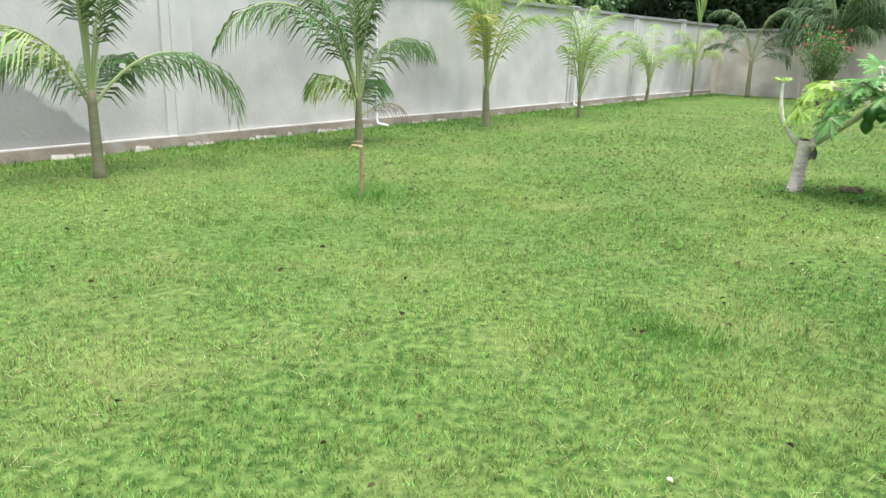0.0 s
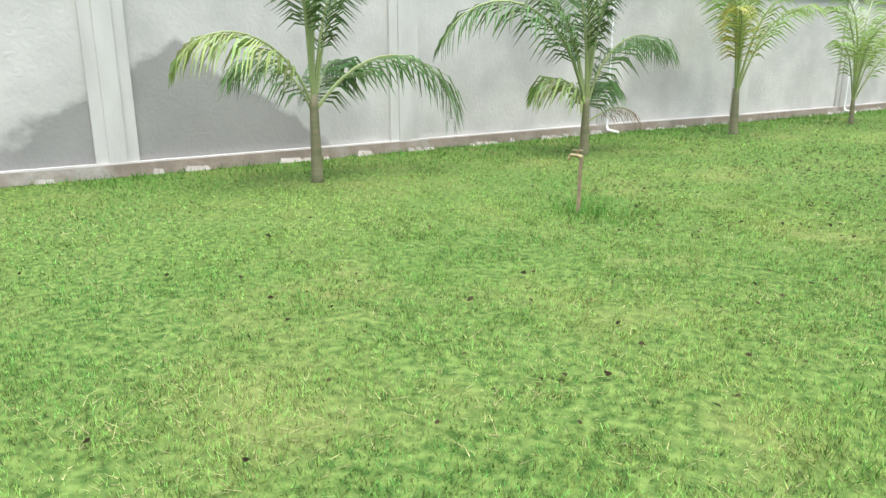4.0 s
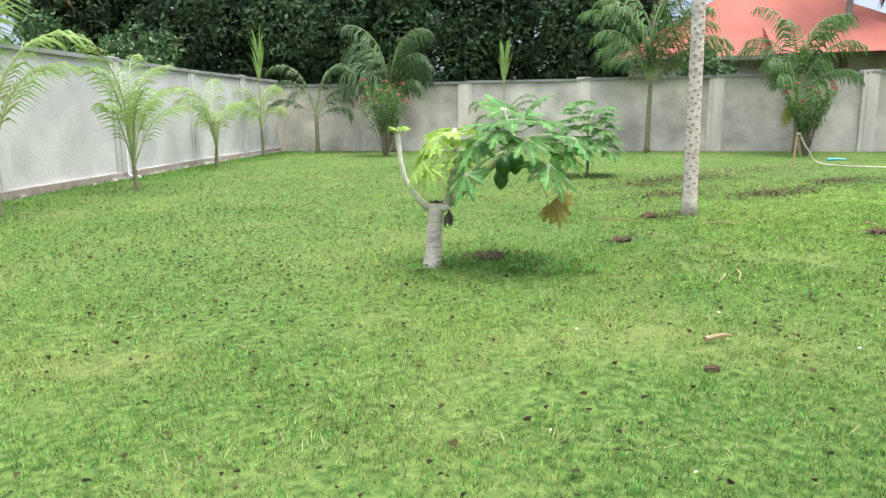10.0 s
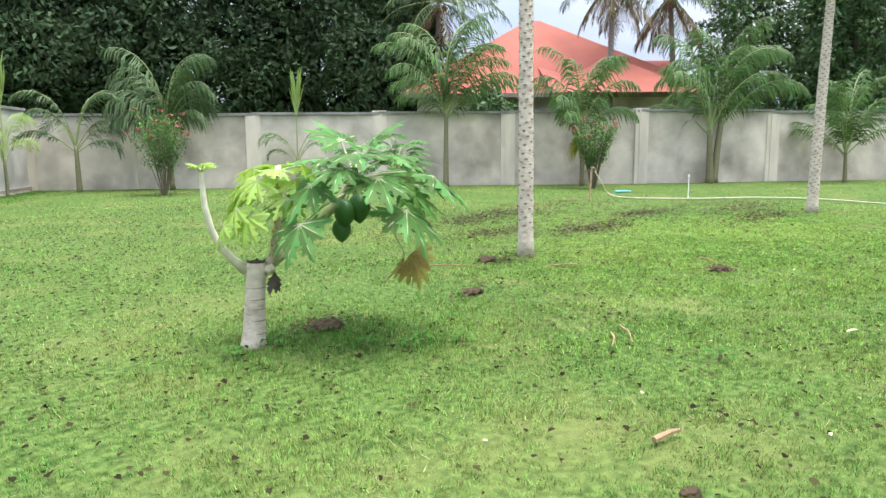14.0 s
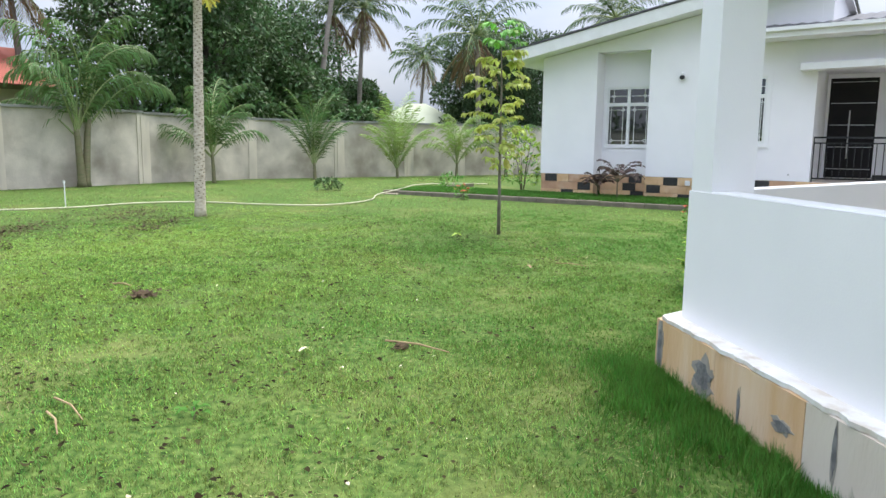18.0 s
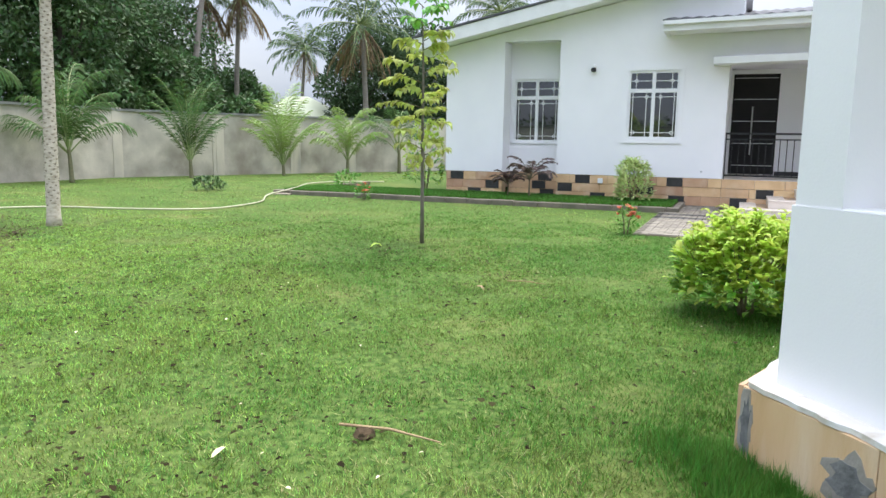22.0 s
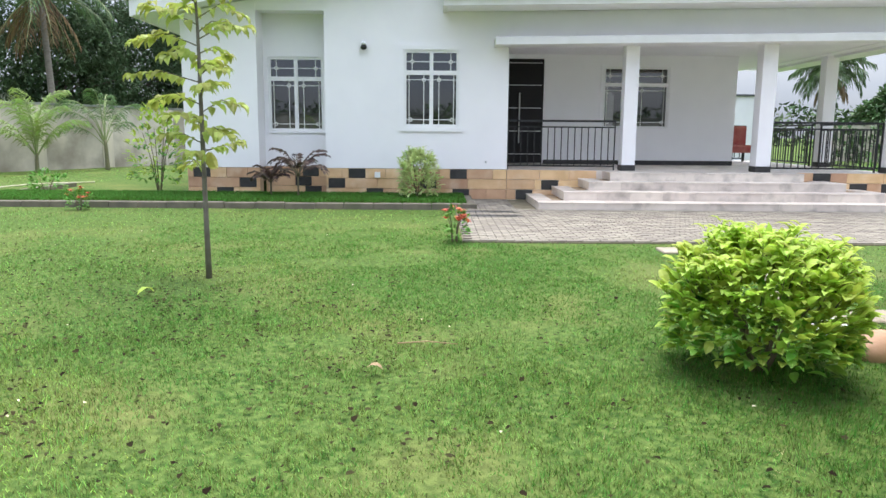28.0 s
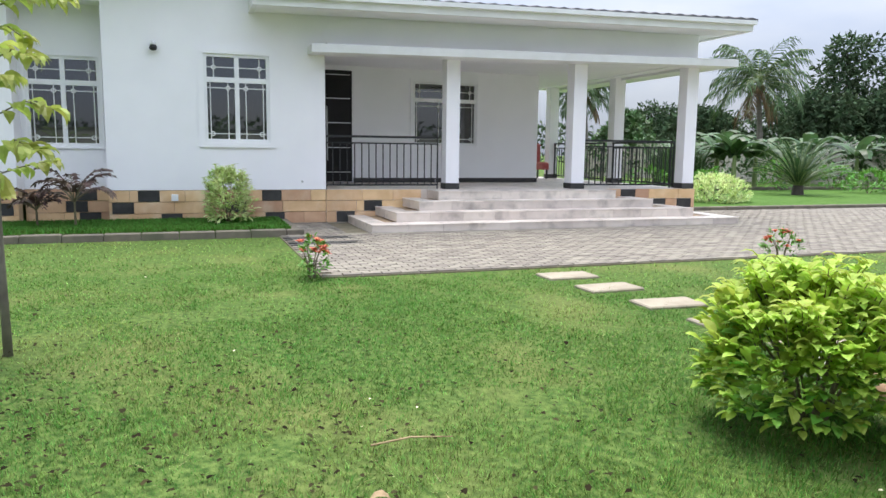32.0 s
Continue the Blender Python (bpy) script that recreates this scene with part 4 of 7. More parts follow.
def loose_stone(x, y, sx, sy, h, mm, label, seed):
    """A rounded, uneven stone half sunk in the grass."""
    r = random.Random(seed)
    q = Build()
    n, m2 = 14, 6
    vs = []
    for k in range(m2):
        f = k / (m2 - 1)
        w = (1.0, 1.06, 1.02, 0.88, 0.62, 0.25)[k]
        vs += [(math.cos(2 * math.pi * i2 / n) * sx * w * r.uniform(0.93, 1.07), math.sin(2 * math.pi * i2 / n) * sy * w * r.uniform(0.93, 1.07), -0.02 + (h + 0.02) * f ** 0.8) for i2 in range(n)]
    fs = [(k * n + i2, k * n + (i2 + 1) % n, (k + 1) * n + (i2 + 1) % n, (k + 1) * n + i2) for k in range(m2 - 1) for i2 in range(n)] + [tuple((m2 - 1) * n + i2 for i2 in range(n))]
    q.add(vs, fs)
    solid("loose_stone", q, mm, pose(x, y, 0, 0, 0, 20 * seed), label, "stone", "loose stones", smooth=True)


loose_stone(7.36, -0.30, 0.19, 0.14, 0.16, M_STONE, "orange brown stone lying in the grass", 3)
loose_stone(7.74, -0.52, 0.15, 0.12, 0.13, M_LEDGE, "white stone lying in the grass behind the shrub", 4)

# ---- planting bed by the house ----
bed = thing("planting_bed", HOUSE, "raised grass bed with concrete kerb along the house front", "flower bed")
bb = Build()
bb.box(-9.8, -1.72, 0.0, -0.85, 0.02, 0.115)
part("turf", bb, M_BEDGRASS, bed, "dark green bed turf")
rk = random.Random(3)
x = -10.0
while x < -0.7:
    bb = Build()
    L = 0.48 + 0.05 * rk.random()
    bb.chamfer(x, -1.88 + 0.01 * rk.random(), -0.02, min(x + L - 0.012, -0.68), -1.73, 0.10 + 0.015 * rk.random(), 0.012)
    part("kerb_stone", bb, M_KERB, bed)
    x += L
y = -1.70
while y < 0.4:
    bb = Build()
    bb.chamfer(-0.84, y, -0.02, -0.70, min(y + 0.48, 0.5), 0.105, 0.012)
    part("kerb_stone", bb, M_KERB, bed)
    y += 0.5
for k in range(9):
    bb = Build()
    bb.chamfer(-10.0, -1.70 + 0.5 * k, -0.02, -9.85, -1.70 + 0.5 * k + 0.485, 0.10, 0.012)
    part("kerb_stone", bb, M_KERB, bed)

# ---- kerb by the west wall ----
kerb = thing("path_kerb", IDENT, "low concrete kerb ending at the garden wall", "kerb", kind="structure")
ka, kb = Vector((-7.1, 6.4, 0)) * 0.94 + Vector((-2.4, 2.0, 0)) * 0.06, Vector((-0.9, 0.62, 0))
kd = (kb - ka).normalized()
kn = Vector((-kd.y, kd.x, 0))
for k in range(17):
    p, q = ka + kd * (0.5 * k), ka + kd * (0.5 * k + 0.488)
    if (q - Vector((-2.0, 1.7, 0))).dot(kd) > 0:
        break
    bb = Build()
    bb.prism([(v.x, v.y) for v in (p + kn * 0.075, p - kn * 0.075, q - kn * 0.075, q + kn * 0.075)], -0.02, 0.13)
    part("kerb_stone", bb, M_OLDKERB, kerb)


# ---- palms ----
def frond(bb, base, az, rise, length, droop, leaf=0.45, pairs=26, hang=0.5, m=0, seed=0, start=0.18, width=0.028, late=1.0):
    """A feather frond: an arched stalk with leaflets on both sides."""
    r = random.Random(seed)
    pts, p, el = [], Vector(base), rise
    n = 14
    out = Vector((math.cos(az), math.sin(az), 0))
    wob = r.uniform(-0.25, 0.25)
    for k in range(n + 1):
        pts.append(p.copy())
        a2 = az + wob * k / n
        out = Vector((math.cos(a2), math.sin(a2), 0))
        p = p + (out * math.cos(el) + Vector((0, 0, 1)) * math.sin(el)) * (length / n)
        el -= droop / n * (1 + late) * ((k + 0.5) / n) ** late
    bb.tube(pts, [0.017 * (1 - 0.88 * k / n) * (length / 1.8) + 0.002 for k in range(n + 1)], 5, 1)
    side = Vector((-math.sin(az), math.cos(az), 0))
    for k in range(pairs):
        s = start + (1 - start) * (k + 0.5) / pairs
        i = min(int(s * n), n - 1)
        q = pts[i].lerp(pts[i + 1], s * n - i)
        d = (pts[i + 1] - pts[i]).normalized()
        ll = leaf * (0.35 + 0.75 * math.sin(math.pi * min(1, 0.12 + 0.80 * (s - start) / (1 - start)))) * r.uniform(0.85, 1.12)
        for sgn in (1, -1):
            if r.random() < 0.06:
                continue
            w = (side * sgn * 0.8 + d * (0.55 + 0.5 * s) + Vector((0, 0, 0.35 - hang * (0.4 + 0.7 * r.random())))).normalized()
            e1 = q + w * ll * 0.5
            w2 = (w + Vector((0, 0, -hang * 1.1 - 0.1))).normalized()
            e2 = e1 + w2 * ll * 0.5
            t = d * (width * 0.5)
            up = w.cross(d).normalized() * width * 0.25
            bb.add([q - t * 0.5, q + t * 0.5, e1 + t + up, e1 - t - up, e2], [(0, 1, 2, 3), (3, 2, 4)], m)


WA, NA, EA = 0.91, -0.76, -1.1


def palm(x, y, stem, r, fronds, leafmat, seed, label, leaf=0.42, spread=1.5, stems=1, droop=1.4, hang=0.5, spear=0.0, rise=(1.35, 0.5), pairs=26, name="palm_tree", group="garden palms", yellow=0, trunkmat=None, width=0.019, twist=0.0, axis=None, fan=0.6, start=0.30, late=1.3, dead=0, extra=()):
    """A palm: upright inner fronds, lower outer ones; axis is the direction along which the fronds fan out."""
    rr = random.Random(seed)
    root = thing(name, pose(x, y, 0), label, "palm tree", group)
    for s in range(stems):
        ox, oy = (0, 0) if stems == 1 else (0.09 * math.cos(2.4 * s), 0.09 * math.sin(2.4 * s))
        lean = Vector((rr.uniform(-0.05, 0.05) + ox, rr.uniform(-0.05, 0.05) + oy, 0))
        bb = Build()
        n = 8
        st = stem * (1 - 0.15 * s)
        pts = [Vector((ox, oy, -0.05)) + lean * (st * (k / n) ** 1.4) + Vector((0, 0, (st + 0.05) * k / n)) for k in range(n + 1)]
        rs = [r * (1.25 if k == 0 else 1.0) * (1 - 0.35 * k / n) for k in range(n + 1)]
        bb.tube(pts, rs, 9)
        part("trunk", bb, trunkmat or M_PALMTRUNK, root, smooth=True)
        top = pts[-1]
        nf = fronds // stems
        for k in range(nf):
            u = (k + 0.5) / nf
            if axis is None:
                az = twist + 2.399963 * k + rr.uniform(-0.25, 0.25)
            else:
                az = axis + math.pi * (k % 2) + rr.uniform(-fan, fan)
            el = rise[0] + (rise[1] - rise[0]) * u ** 1.3 + rr.uniform(-0.07, 0.07)
            L = spread * rr.uniform(0.88, 1.08) * (1.05 - 0.38 * u)
            bb = Build()
            withered = k >= nf - dead
            frond(bb, top - Vector((0, 0, 0.22 * u * min(1, stem))), az, el, L, droop * rr.uniform(0.85, 1.15), leaf * (0.85 if withered else 1), pairs if not withered else pairs // 2, hang, 0, rr.randrange(10**6), start=start + rr.uniform(-0.04, 0.08), width=width * (0.6 if withered else 1), late=late)
            part("frond", bb, [M_DEADLEAF if withered else (M_PALMYEL if nf - dead - yellow <= k else leafmat), M_RACHIS], root)
        for k, (az, el, L, dr, own) in enumerate(extra if s == 0 else ()):
            bb = Build()
            dry = own is M_DEADLEAF
            frond(bb, top - Vector((0, 0, 0.12 + 0.05 * k)), az, el, L, dr, leaf * (0.7 if dry else 1.2), pairs // 2 if dry else int(pairs * 1.2), hang * 1.2, 0, seed + 77 + k, start=0.2, width=width * (0.5 if dry else 1.1), late=0.55)
            part("frond", bb, [own or leafmat, M_RACHIS], root)
        if spear:
            bb = Build()
            bb.tube([top, top + Vector((0.01, 0, spear * 0.5)), top + Vector((0.02, -0.01, spear * 0.78))], [0.022, 0.016, 0.006], 6, 1)
            for q in range(34):
                f = 0.46 + 0.34 * q / 33
                sg = 1 if q % 2 else -1
                w = Vector((math.cos(NA) * sg * rr.uniform(0.05, 0.30), math.sin(NA) * sg * rr.uniform(0.05, 0.30), 1))
                bb.leaf(top + Vector((0.015, 0, spear * f)), w, (-math.sin(NA), math.cos(NA), 0.2), spear * rr.uniform(0.24, 0.36) * (1.15 - 0.5 * (f - 0.46)), 0.032, 0, 0.05)
            part("spear_leaf", bb, [M_PALMLIME, M_RACHIS], root, "closed light green spear leaf")
    return root


palm(-3.42, 7.08, 0.85, 0.062, 6, M_PALMLEAF, 11, "young feather palm with one yellowing and one drooping frond", leaf=0.44, spread=2.6, droop=1.1, rise=(1.56, 1.36), hang=0.9, pairs=42, axis=WA + math.pi, fan=1.1, start=0.30, extra=((WA + math.pi, 1.15, 1.65, 2.3, M_PALMPALE), (WA, 0.85, 2.1, 2.7, None), (WA + 2.4, 1.2, 1.2, 2.2, None), (WA + 0.8, 1.25, 1.1, 1.8, None)))
palm(-1.18, 9.85, 0.70, 0.062, 8, M_PALMLEAF, 12, "young feather palm with a withered frond against the grey wall", leaf=0.44, spread=2.55, droop=1.2, rise=(1.56, 1.30), hang=0.9, pairs=42, axis=WA, fan=1.0, extra=((WA + math.pi, 1.22, 2.8, 2.5, None), (WA, 1.28, 1.9, 2.3, None), (WA + math.pi - 0.4, 1.35, 0.9, 2.4, M_PALMPALE), (WA + 0.5, 1.3, 0.9, 2.2, None), (WA, 0.45, 1.15, 1.3, M_DEADLEAF)))
palm(0.70, 12.86, 0.70, 0.075, 10, M_PALMLIME, 13, "light green young palm with upright fronds", leaf=0.48, spread=2.9, droop=1.7, rise=(1.55, 1.2), yellow=1, hang=0.8, pairs=40, axis=WA, fan=0.8)
palm(2.75, 15.2, 0.45, 0.05, 9, M_PALMLIME, 14, "small light green palm by the wall", leaf=0.36, spread=2.2, droop=1.7, rise=(1.55, 1.15), hang=0.6, axis=WA, fan=0.8, pairs=32)
palm(5.3, 19.6, 0.45, 0.055, 8, M_PALMLIME, 15, "small palm with a few light arching fronds", leaf=0.42, spread=2.1, droop=2.2, rise=(1.45, 1.05), hang=0.8, axis=WA, fan=0.7, pairs=30, dead=1)
palm(7.75, 23.4, 0.95, 0.05, 6, M_PALMLIME, 16, "thin palm with a tall closed spear leaf", leaf=0.46, spread=2.0, droop=2.6, spear=2.5, rise=(1.35, 0.95), hang=0.8, axis=WA, pairs=30)
palm(9.7, 23.9, 1.25, 0.08, 9, M_PALMDARK, 17, "dark green palm in the wall corner", leaf=0.50, spread=2.3, droop=2.4, rise=(1.45, 0.6), hang=0.9, axis=NA, fan=0.7, width=0.029, pairs=32)
palm(11.7, 22.6, 1.9, 0.075, 12, M_PALMDARK, 18, "dark green palm with curtain-like leaflets behind the rose bush", leaf=0.80, spread=2.5, droop=2.0, rise=(1.52, 0.6), width=0.036, pairs=40, hang=1.7, axis=NA, fan=0.7, start=0.12, extra=((NA + 0.3, 1.5, 1.7, 0.6, M_PALMLEAF), (NA + 2.9, 1.45, 1.6, 0.7, M_PALMLEAF)))
palm(14.0, 19.9, 0.9, 0.07, 6, M_PALMLEAF, 19, "young palm with a bright upright leaf", leaf=0.42, spread=1.6, droop=2.4, spear=2.3, rise=(1.2, 0.8), axis=NA)
palm(17.0, 17.0, 2.15, 0.085, 16, M_PALMLEAF, 20, "tall feather palm with drooping leaflets", leaf=0.66, spread=3.5, droop=1.9, hang=1.2, rise=(1.56, 0.75), width=0.036, pairs=46, axis=NA, fan=1.0, start=0.14)
palm(19.7, 14.1, 1.75, 0.08, 12, M_PALMLEAF, 21, "feather palm with one yellow frond", leaf=0.62, spread=2.8, droop=1.9, hang=1.2, rise=(1.54, 0.65), width=0.036, pairs=40, axis=NA, fan=0.9, start=0.14, extra=((NA + 1.4, -0.5, 0.75, 0.8, M_PALMYEL),))
palm(23.2, 11.6, 1.9, 0.12, 16, M_PALMLEAF, 22, "large double-trunk feather palm", leaf=0.8, spread=3.8, droop=2.0, hang=1.4, stems=2, rise=(1.55, 0.8), width=0.036, pairs=48, axis=NA, fan=1.0, start=0.2)
palm(25.7, 8.5, 1.0, 0.07, 14, M_PALMLEAF, 23, "feather palm with drooping lower fronds", leaf=0.55, spread=2.9, droop=1.6, hang=0.9, rise=(1.56, 0.7), axis=NA, fan=0.9, width=0.032, pairs=38, start=0.14)
palm(28.2, 5.4, 0.6, 0.075, 13, M_PALMLEAF, 24, "young palm with upright fan of fronds", leaf=0.52, spread=2.8, droop=0.9, hang=0.5, rise=(1.56, 1.0), axis=EA, fan=0.7, pairs=36, start=0.16, width=0.026)
palm(29.9, 2.3, 0.4, 0.07, 14, M_PALMLIME, 25, "pale green young palm by the wall", leaf=0.50, spread=2.9, droop=0.9, rise=(1.56, 1.0), hang=0.5, axis=EA, fan=0.8, pairs=36, start=0.16, width=0.026)
palm(31.0, -0.2, 0.6, 0.07, 12, M_PALMLIME, 26, "young palm with light arching fronds", leaf=0.52, spread=2.5, droop=1.5, rise=(1.54, 0.9), hang=0.8, axis=EA, fan=0.8, pairs=32, start=0.16, width=0.026)
palm(31.6, -2.4, 1.0, 0.08, 10, M_PALMLEAF, 27, "young palm beside the house", leaf=0.52, spread=2.5, droop=2.0, rise=(1.45, 0.85), hang=0.8, axis=EA, fan=0.8, pairs=32)
palm(-9.3, 4.1, 0.8, 0.08, 9, M_PALMLEAF, 28, "young feather palm beyond the kerb", leaf=0.45, spread=2.3, droop=2.1, hang=0.8, rise=(1.5, 0.9))


# ---- papaya ----
def lobed_leaf(bb, base, way, up, size, m=0, lobes=7, seed=0, span=4.3, curl=0.22, veins=False):
    """A hand-shaped leaf whose lobes are notched again, each with a raised pale midrib."""
    r = random.Random(seed)
    base, way = Vector(base), Vector(way).normalized()
    side = way.cross(Vector(up)).normalized()
    nrm = side.cross(way)
    c = base + way * size * 0.16
    for k in range(lobes):
        a = (k - (lobes - 1) / 2) * (span / lobes) + r.uniform(-0.06, 0.06)
        L = size * (0.66 - 0.17 * abs(a) / 2.1) * r.uniform(0.88, 1.1)
        d = (way * math.cos(a) + side * math.sin(a)).normalized()
        s2 = d.cross(nrm)
        sag = -nrm * L * curl * r.uniform(0.5, 1.7)
        w = size * 0.15 * r.uniform(0.9, 1.1)

        def at(f, o):
            return c + d * (L * f) + s2 * (w * o) + sag * f * f + nrm * (w * (0.22 - 0.25 * abs(o)))

        rim = []
        for sg in (1, -1):
            rim.append([at(0.06, 0.10 * sg), at(0.28, 0.34 * sg), at(0.50, 1.05 * sg), at(0.50, 0.40 * sg), at(0.74, 0.92 * sg), at(0.72, 0.30 * sg), at(0.88, 0.34 * sg)])
        rib = [at(0.0, 0), at(0.30, 0), at(0.46, 0), at(0.68, 0), at(0.82, 0), at(1.0, 0)]
        for q in rim:
            bb.add(rib + q, [(0, 1, 7, 6), (1, 2, 8, 7), (2, 9, 8), (2, 3, 10, 9), (3, 11, 10), (3, 4, 12, 11), (4, 5, 12)], m)
        if veins:
            e = s2 * (size * 0.009)
            top = nrm * 0.003
            bb.add([rib[0] - e + top, rib[0] + e + top, rib[3] + e * 0.6 + top, rib[3] - e * 0.6 + top, rib[4] + top], [(0, 1, 2, 3), (3, 2, 4)], 1)


def stalked_leaf(parent, start, end, size, leafmat, seed, droop=0.3, name="leaf"):
    bb = Build()
    a, c = Vector(start), Vector(end)
    mid = a.lerp(c, 0.55) + Vector((0, 0, 0.04 * (c - a).length))
    bb.tube([a, mid, c], [0.008, 0.007, 0.005], 6, 1)
    way = (c - mid).normalized() + Vector((0, 0, -droop))
    lobed_leaf(bb, c - way.normalized() * size * 0.15, way, (0, 0, 1), size, 0, seed=seed, veins=True)
    part(name, bb, [leafmat, M_PAPSTALK], parent)


pap = thing("papaya_tree", pose(3.55, 7.24, 0, 0, 0, -40), "short cut-back papaya tree with pale trunk and green fruit", "papaya tree")
bb = Build()
bb.tube([(-0.01, 0, -0.03), (-0.008, 0, 0.03), (0.0, 0, 0.12), (0.006, 0, 0.22), (0.014, 0, 0.34), (0.022, 0, 0.43), (0.03, 0, 0.49), (0.03, 0, 0.52)], [0.092, 0.076, 0.067, 0.063, 0.059, 0.060, 0.068, 0.054], 18)
tr = part("trunk", bb, M_PAPTRUNK, pap, "thick pale ringed papaya trunk", smooth=True)
for k, z in enumerate((0.09, 0.17, 0.24, 0.30, 0.37, 0.44)):
    bb = Build()
    r0 = 0.0705 - 0.027 * z
    bb.tube([(0.002 + z * 0.045, 0, z - 0.0025), (0.002 + z * 0.045, 0, z), (0.002 + z * 0.045, 0, z + 0.003)], [r0 - 0.003, r0 + 0.0012, r0 - 0.003], 18)
    part("ring_scar", bb, M_SCAR, tr, smooth=True)
bb = Build()
rk2 = random.Random(2)
for k in range(9):
    a = k * 0.7
    bb.leaf((0.03 + 0.04 * math.cos(a), 0.04 * math.sin(a), 0.505), (math.cos(a), math.sin(a), 0.9), (0, 0, 1), rk2.uniform(0.03, 0.06), 0.03, 0, 0.1)
bb.tube([(0.03, 0, 0.50), (0.03, 0, 0.528), (0.03, 0.01, 0.535)], [0.058, 0.048, 0.01], 9)
part("cut_top", bb, M_BARK, tr, "dark rotten cut top")
bb = Build()
bb.tube([(0.10, -0.03, 0.46), (0.105, -0.035, 0.485), (0.10, -0.04, 0.505)], [0.030, 0.038, 0.024], 10)
part("knot", bb, M_PAPTRUNK, tr, smooth=True)
bb = Build()
bb.tube([(-0.03, 0.0, 0.47), (-0.10, -0.01, 0.535), (-0.17, -0.01, 0.62), (-0.225, 0.0, 0.73), (-0.252, 0.0, 0.86), (-0.262, 0.0, 1.0), (-0.262, 0.0, 1.07)], [0.034, 0.027, 0.023, 0.021, 0.018, 0.015, 0.012], 10)
br = part("branch", bb, M_PAPPALE, pap, "pale curved side branch", smooth=True)
for k in range(6):
    a = k * 1.05
    stalked_leaf(br, (-0.262, 0.0, 1.06), (-0.262 + 0.035 * math.cos(a), 0.035 * math.sin(a), 1.09 + 0.01 * (k % 2)), 0.10, M_PAPLIME, k, 0.35)
bb = Build()
bb.tube([(0.07, 0.0, 0.46), (0.13, -0.01, 0.56), (0.160, -0.01, 0.70), (0.172, -0.01, 0.86), (0.178, -0.01, 1.02), (0.18, -0.01, 1.10)], [0.034, 0.028, 0.026, 0.024, 0.021, 0.014], 10)
br = part("branch", bb, M_PAPTRUNK, pap, "scarred upright side branch", smooth=True)
bb = Build()
for k in range(70):
    z = 0.58 + 0.45 * k / 70
    a = k * 2.4
    xo = 0.13 + 0.05 * min(1, (z - 0.56) / 0.4)
    rr = 0.0255 - 0.004 * (z - 0.58) / 0.45
    c, o, t = Vector((xo + math.cos(a) * rr, -0.01 + math.sin(a) * rr, z)), Vector((math.cos(a), math.sin(a), 0)), Vector((-math.sin(a), math.cos(a), 0))
    bb.add([c - t * 0.012, c + o * 0.007 - Vector((0, 0, 0.010)), c + t * 0.012, c + o * 0.006 + Vector((0, 0, 0.006))], [(0, 1, 2), (0, 2, 3)])
tagged(part("leaf_scars", bb, M_STICK, br), kind="stuff")
rl2 = random.Random(31)
# young lime leaves: tip of the stalk along the garden, depth, height, size
for k, (lx, ly, lz, sz) in enumerate(((-0.02, -0.12, 0.92, 0.30), (-0.10, -0.10, 0.82, 0.26), (0.04, -0.20, 0.88, 0.28), (0.00, 0.14, 1.02, 0.28), (0.10, -0.16, 1.08, 0.28), (0.20, -0.14, 1.14, 0.26), (0.30, -0.10, 1.08, 0.28), (0.06, 0.10, 1.14, 0.26), (0.18, 0.14, 1.16, 0.24), (0.34, 0.08, 1.16, 0.26), (0.02, -0.02, 1.06, 0.24), (0.26, -0.18, 0.98, 0.24), (-0.05, 0.06, 0.96, 0.26))):
    stalked_leaf(br, (0.176, -0.01, 0.98 + 0.02 * (k % 5)), (lx - 0.03, ly, lz - 0.07), sz, M_PAPLIME, k, rl2.uniform(0.5, 1.0))
bb = Build()
bb.tube([(0.06, 0.03, 0.46), (0.16, 0.06, 0.54), (0.28, 0.10, 0.64), (0.42, 0.10, 0.76), (0.54, 0.06, 0.88), (0.61, 0.03, 1.00), (0.64, 0.02, 1.10)], [0.036, 0.032, 0.030, 0.030, 0.030, 0.028, 0.016], 10)
br = part("stem", bb, M_PAPSTALK, pap, "leaning green main stem", smooth=True)
rp = random.Random(9)
LEAVES = ((0.62, -0.25, 1.28, 0.46), (0.48, -0.10, 1.24, 0.44), (0.80, -0.12, 1.26, 0.42), (0.40, -0.22, 1.06, 0.42), (0.66, 0.20, 1.30, 0.44), (0.92, 0.10, 1.14, 0.46), (1.02, -0.14, 1.10, 0.46), (1.10, 0.06, 1.02, 0.40), (0.86, -0.30, 0.86, 0.46), (0.34, -0.34, 0.78, 0.40), (0.28, 0.22, 0.94, 0.42), (0.44, 0.34, 1.10, 0.42), (0.84, 0.36, 1.08, 0.42), (0.72, -0.34, 1.10, 0.42), (0.56, 0.10, 1.38, 0.38), (0.74, 0.02, 1.40, 0.36), (0.98, 0.30, 0.92, 0.42), (0.54, -0.34, 1.18, 0.36))
for k, (lx, ly, lz, sz) in enumerate(LEAVES):
    lx, lz = 0.60 + (lx - 0.60) * 1.12, lz - 0.24 * max(0, lz - 0.75)
    u = min(1, max(0, (lz - 0.7) / 0.7))
    stalked_leaf(br, (0.59 + 0.04 * u, 0.04 - 0.02 * u, 0.92 + 0.16 * u), (lx, ly, lz), sz, M_PAPLEAF, 40 + k, 0.62 - 0.42 * u + rp.uniform(-0.12, 0.2))
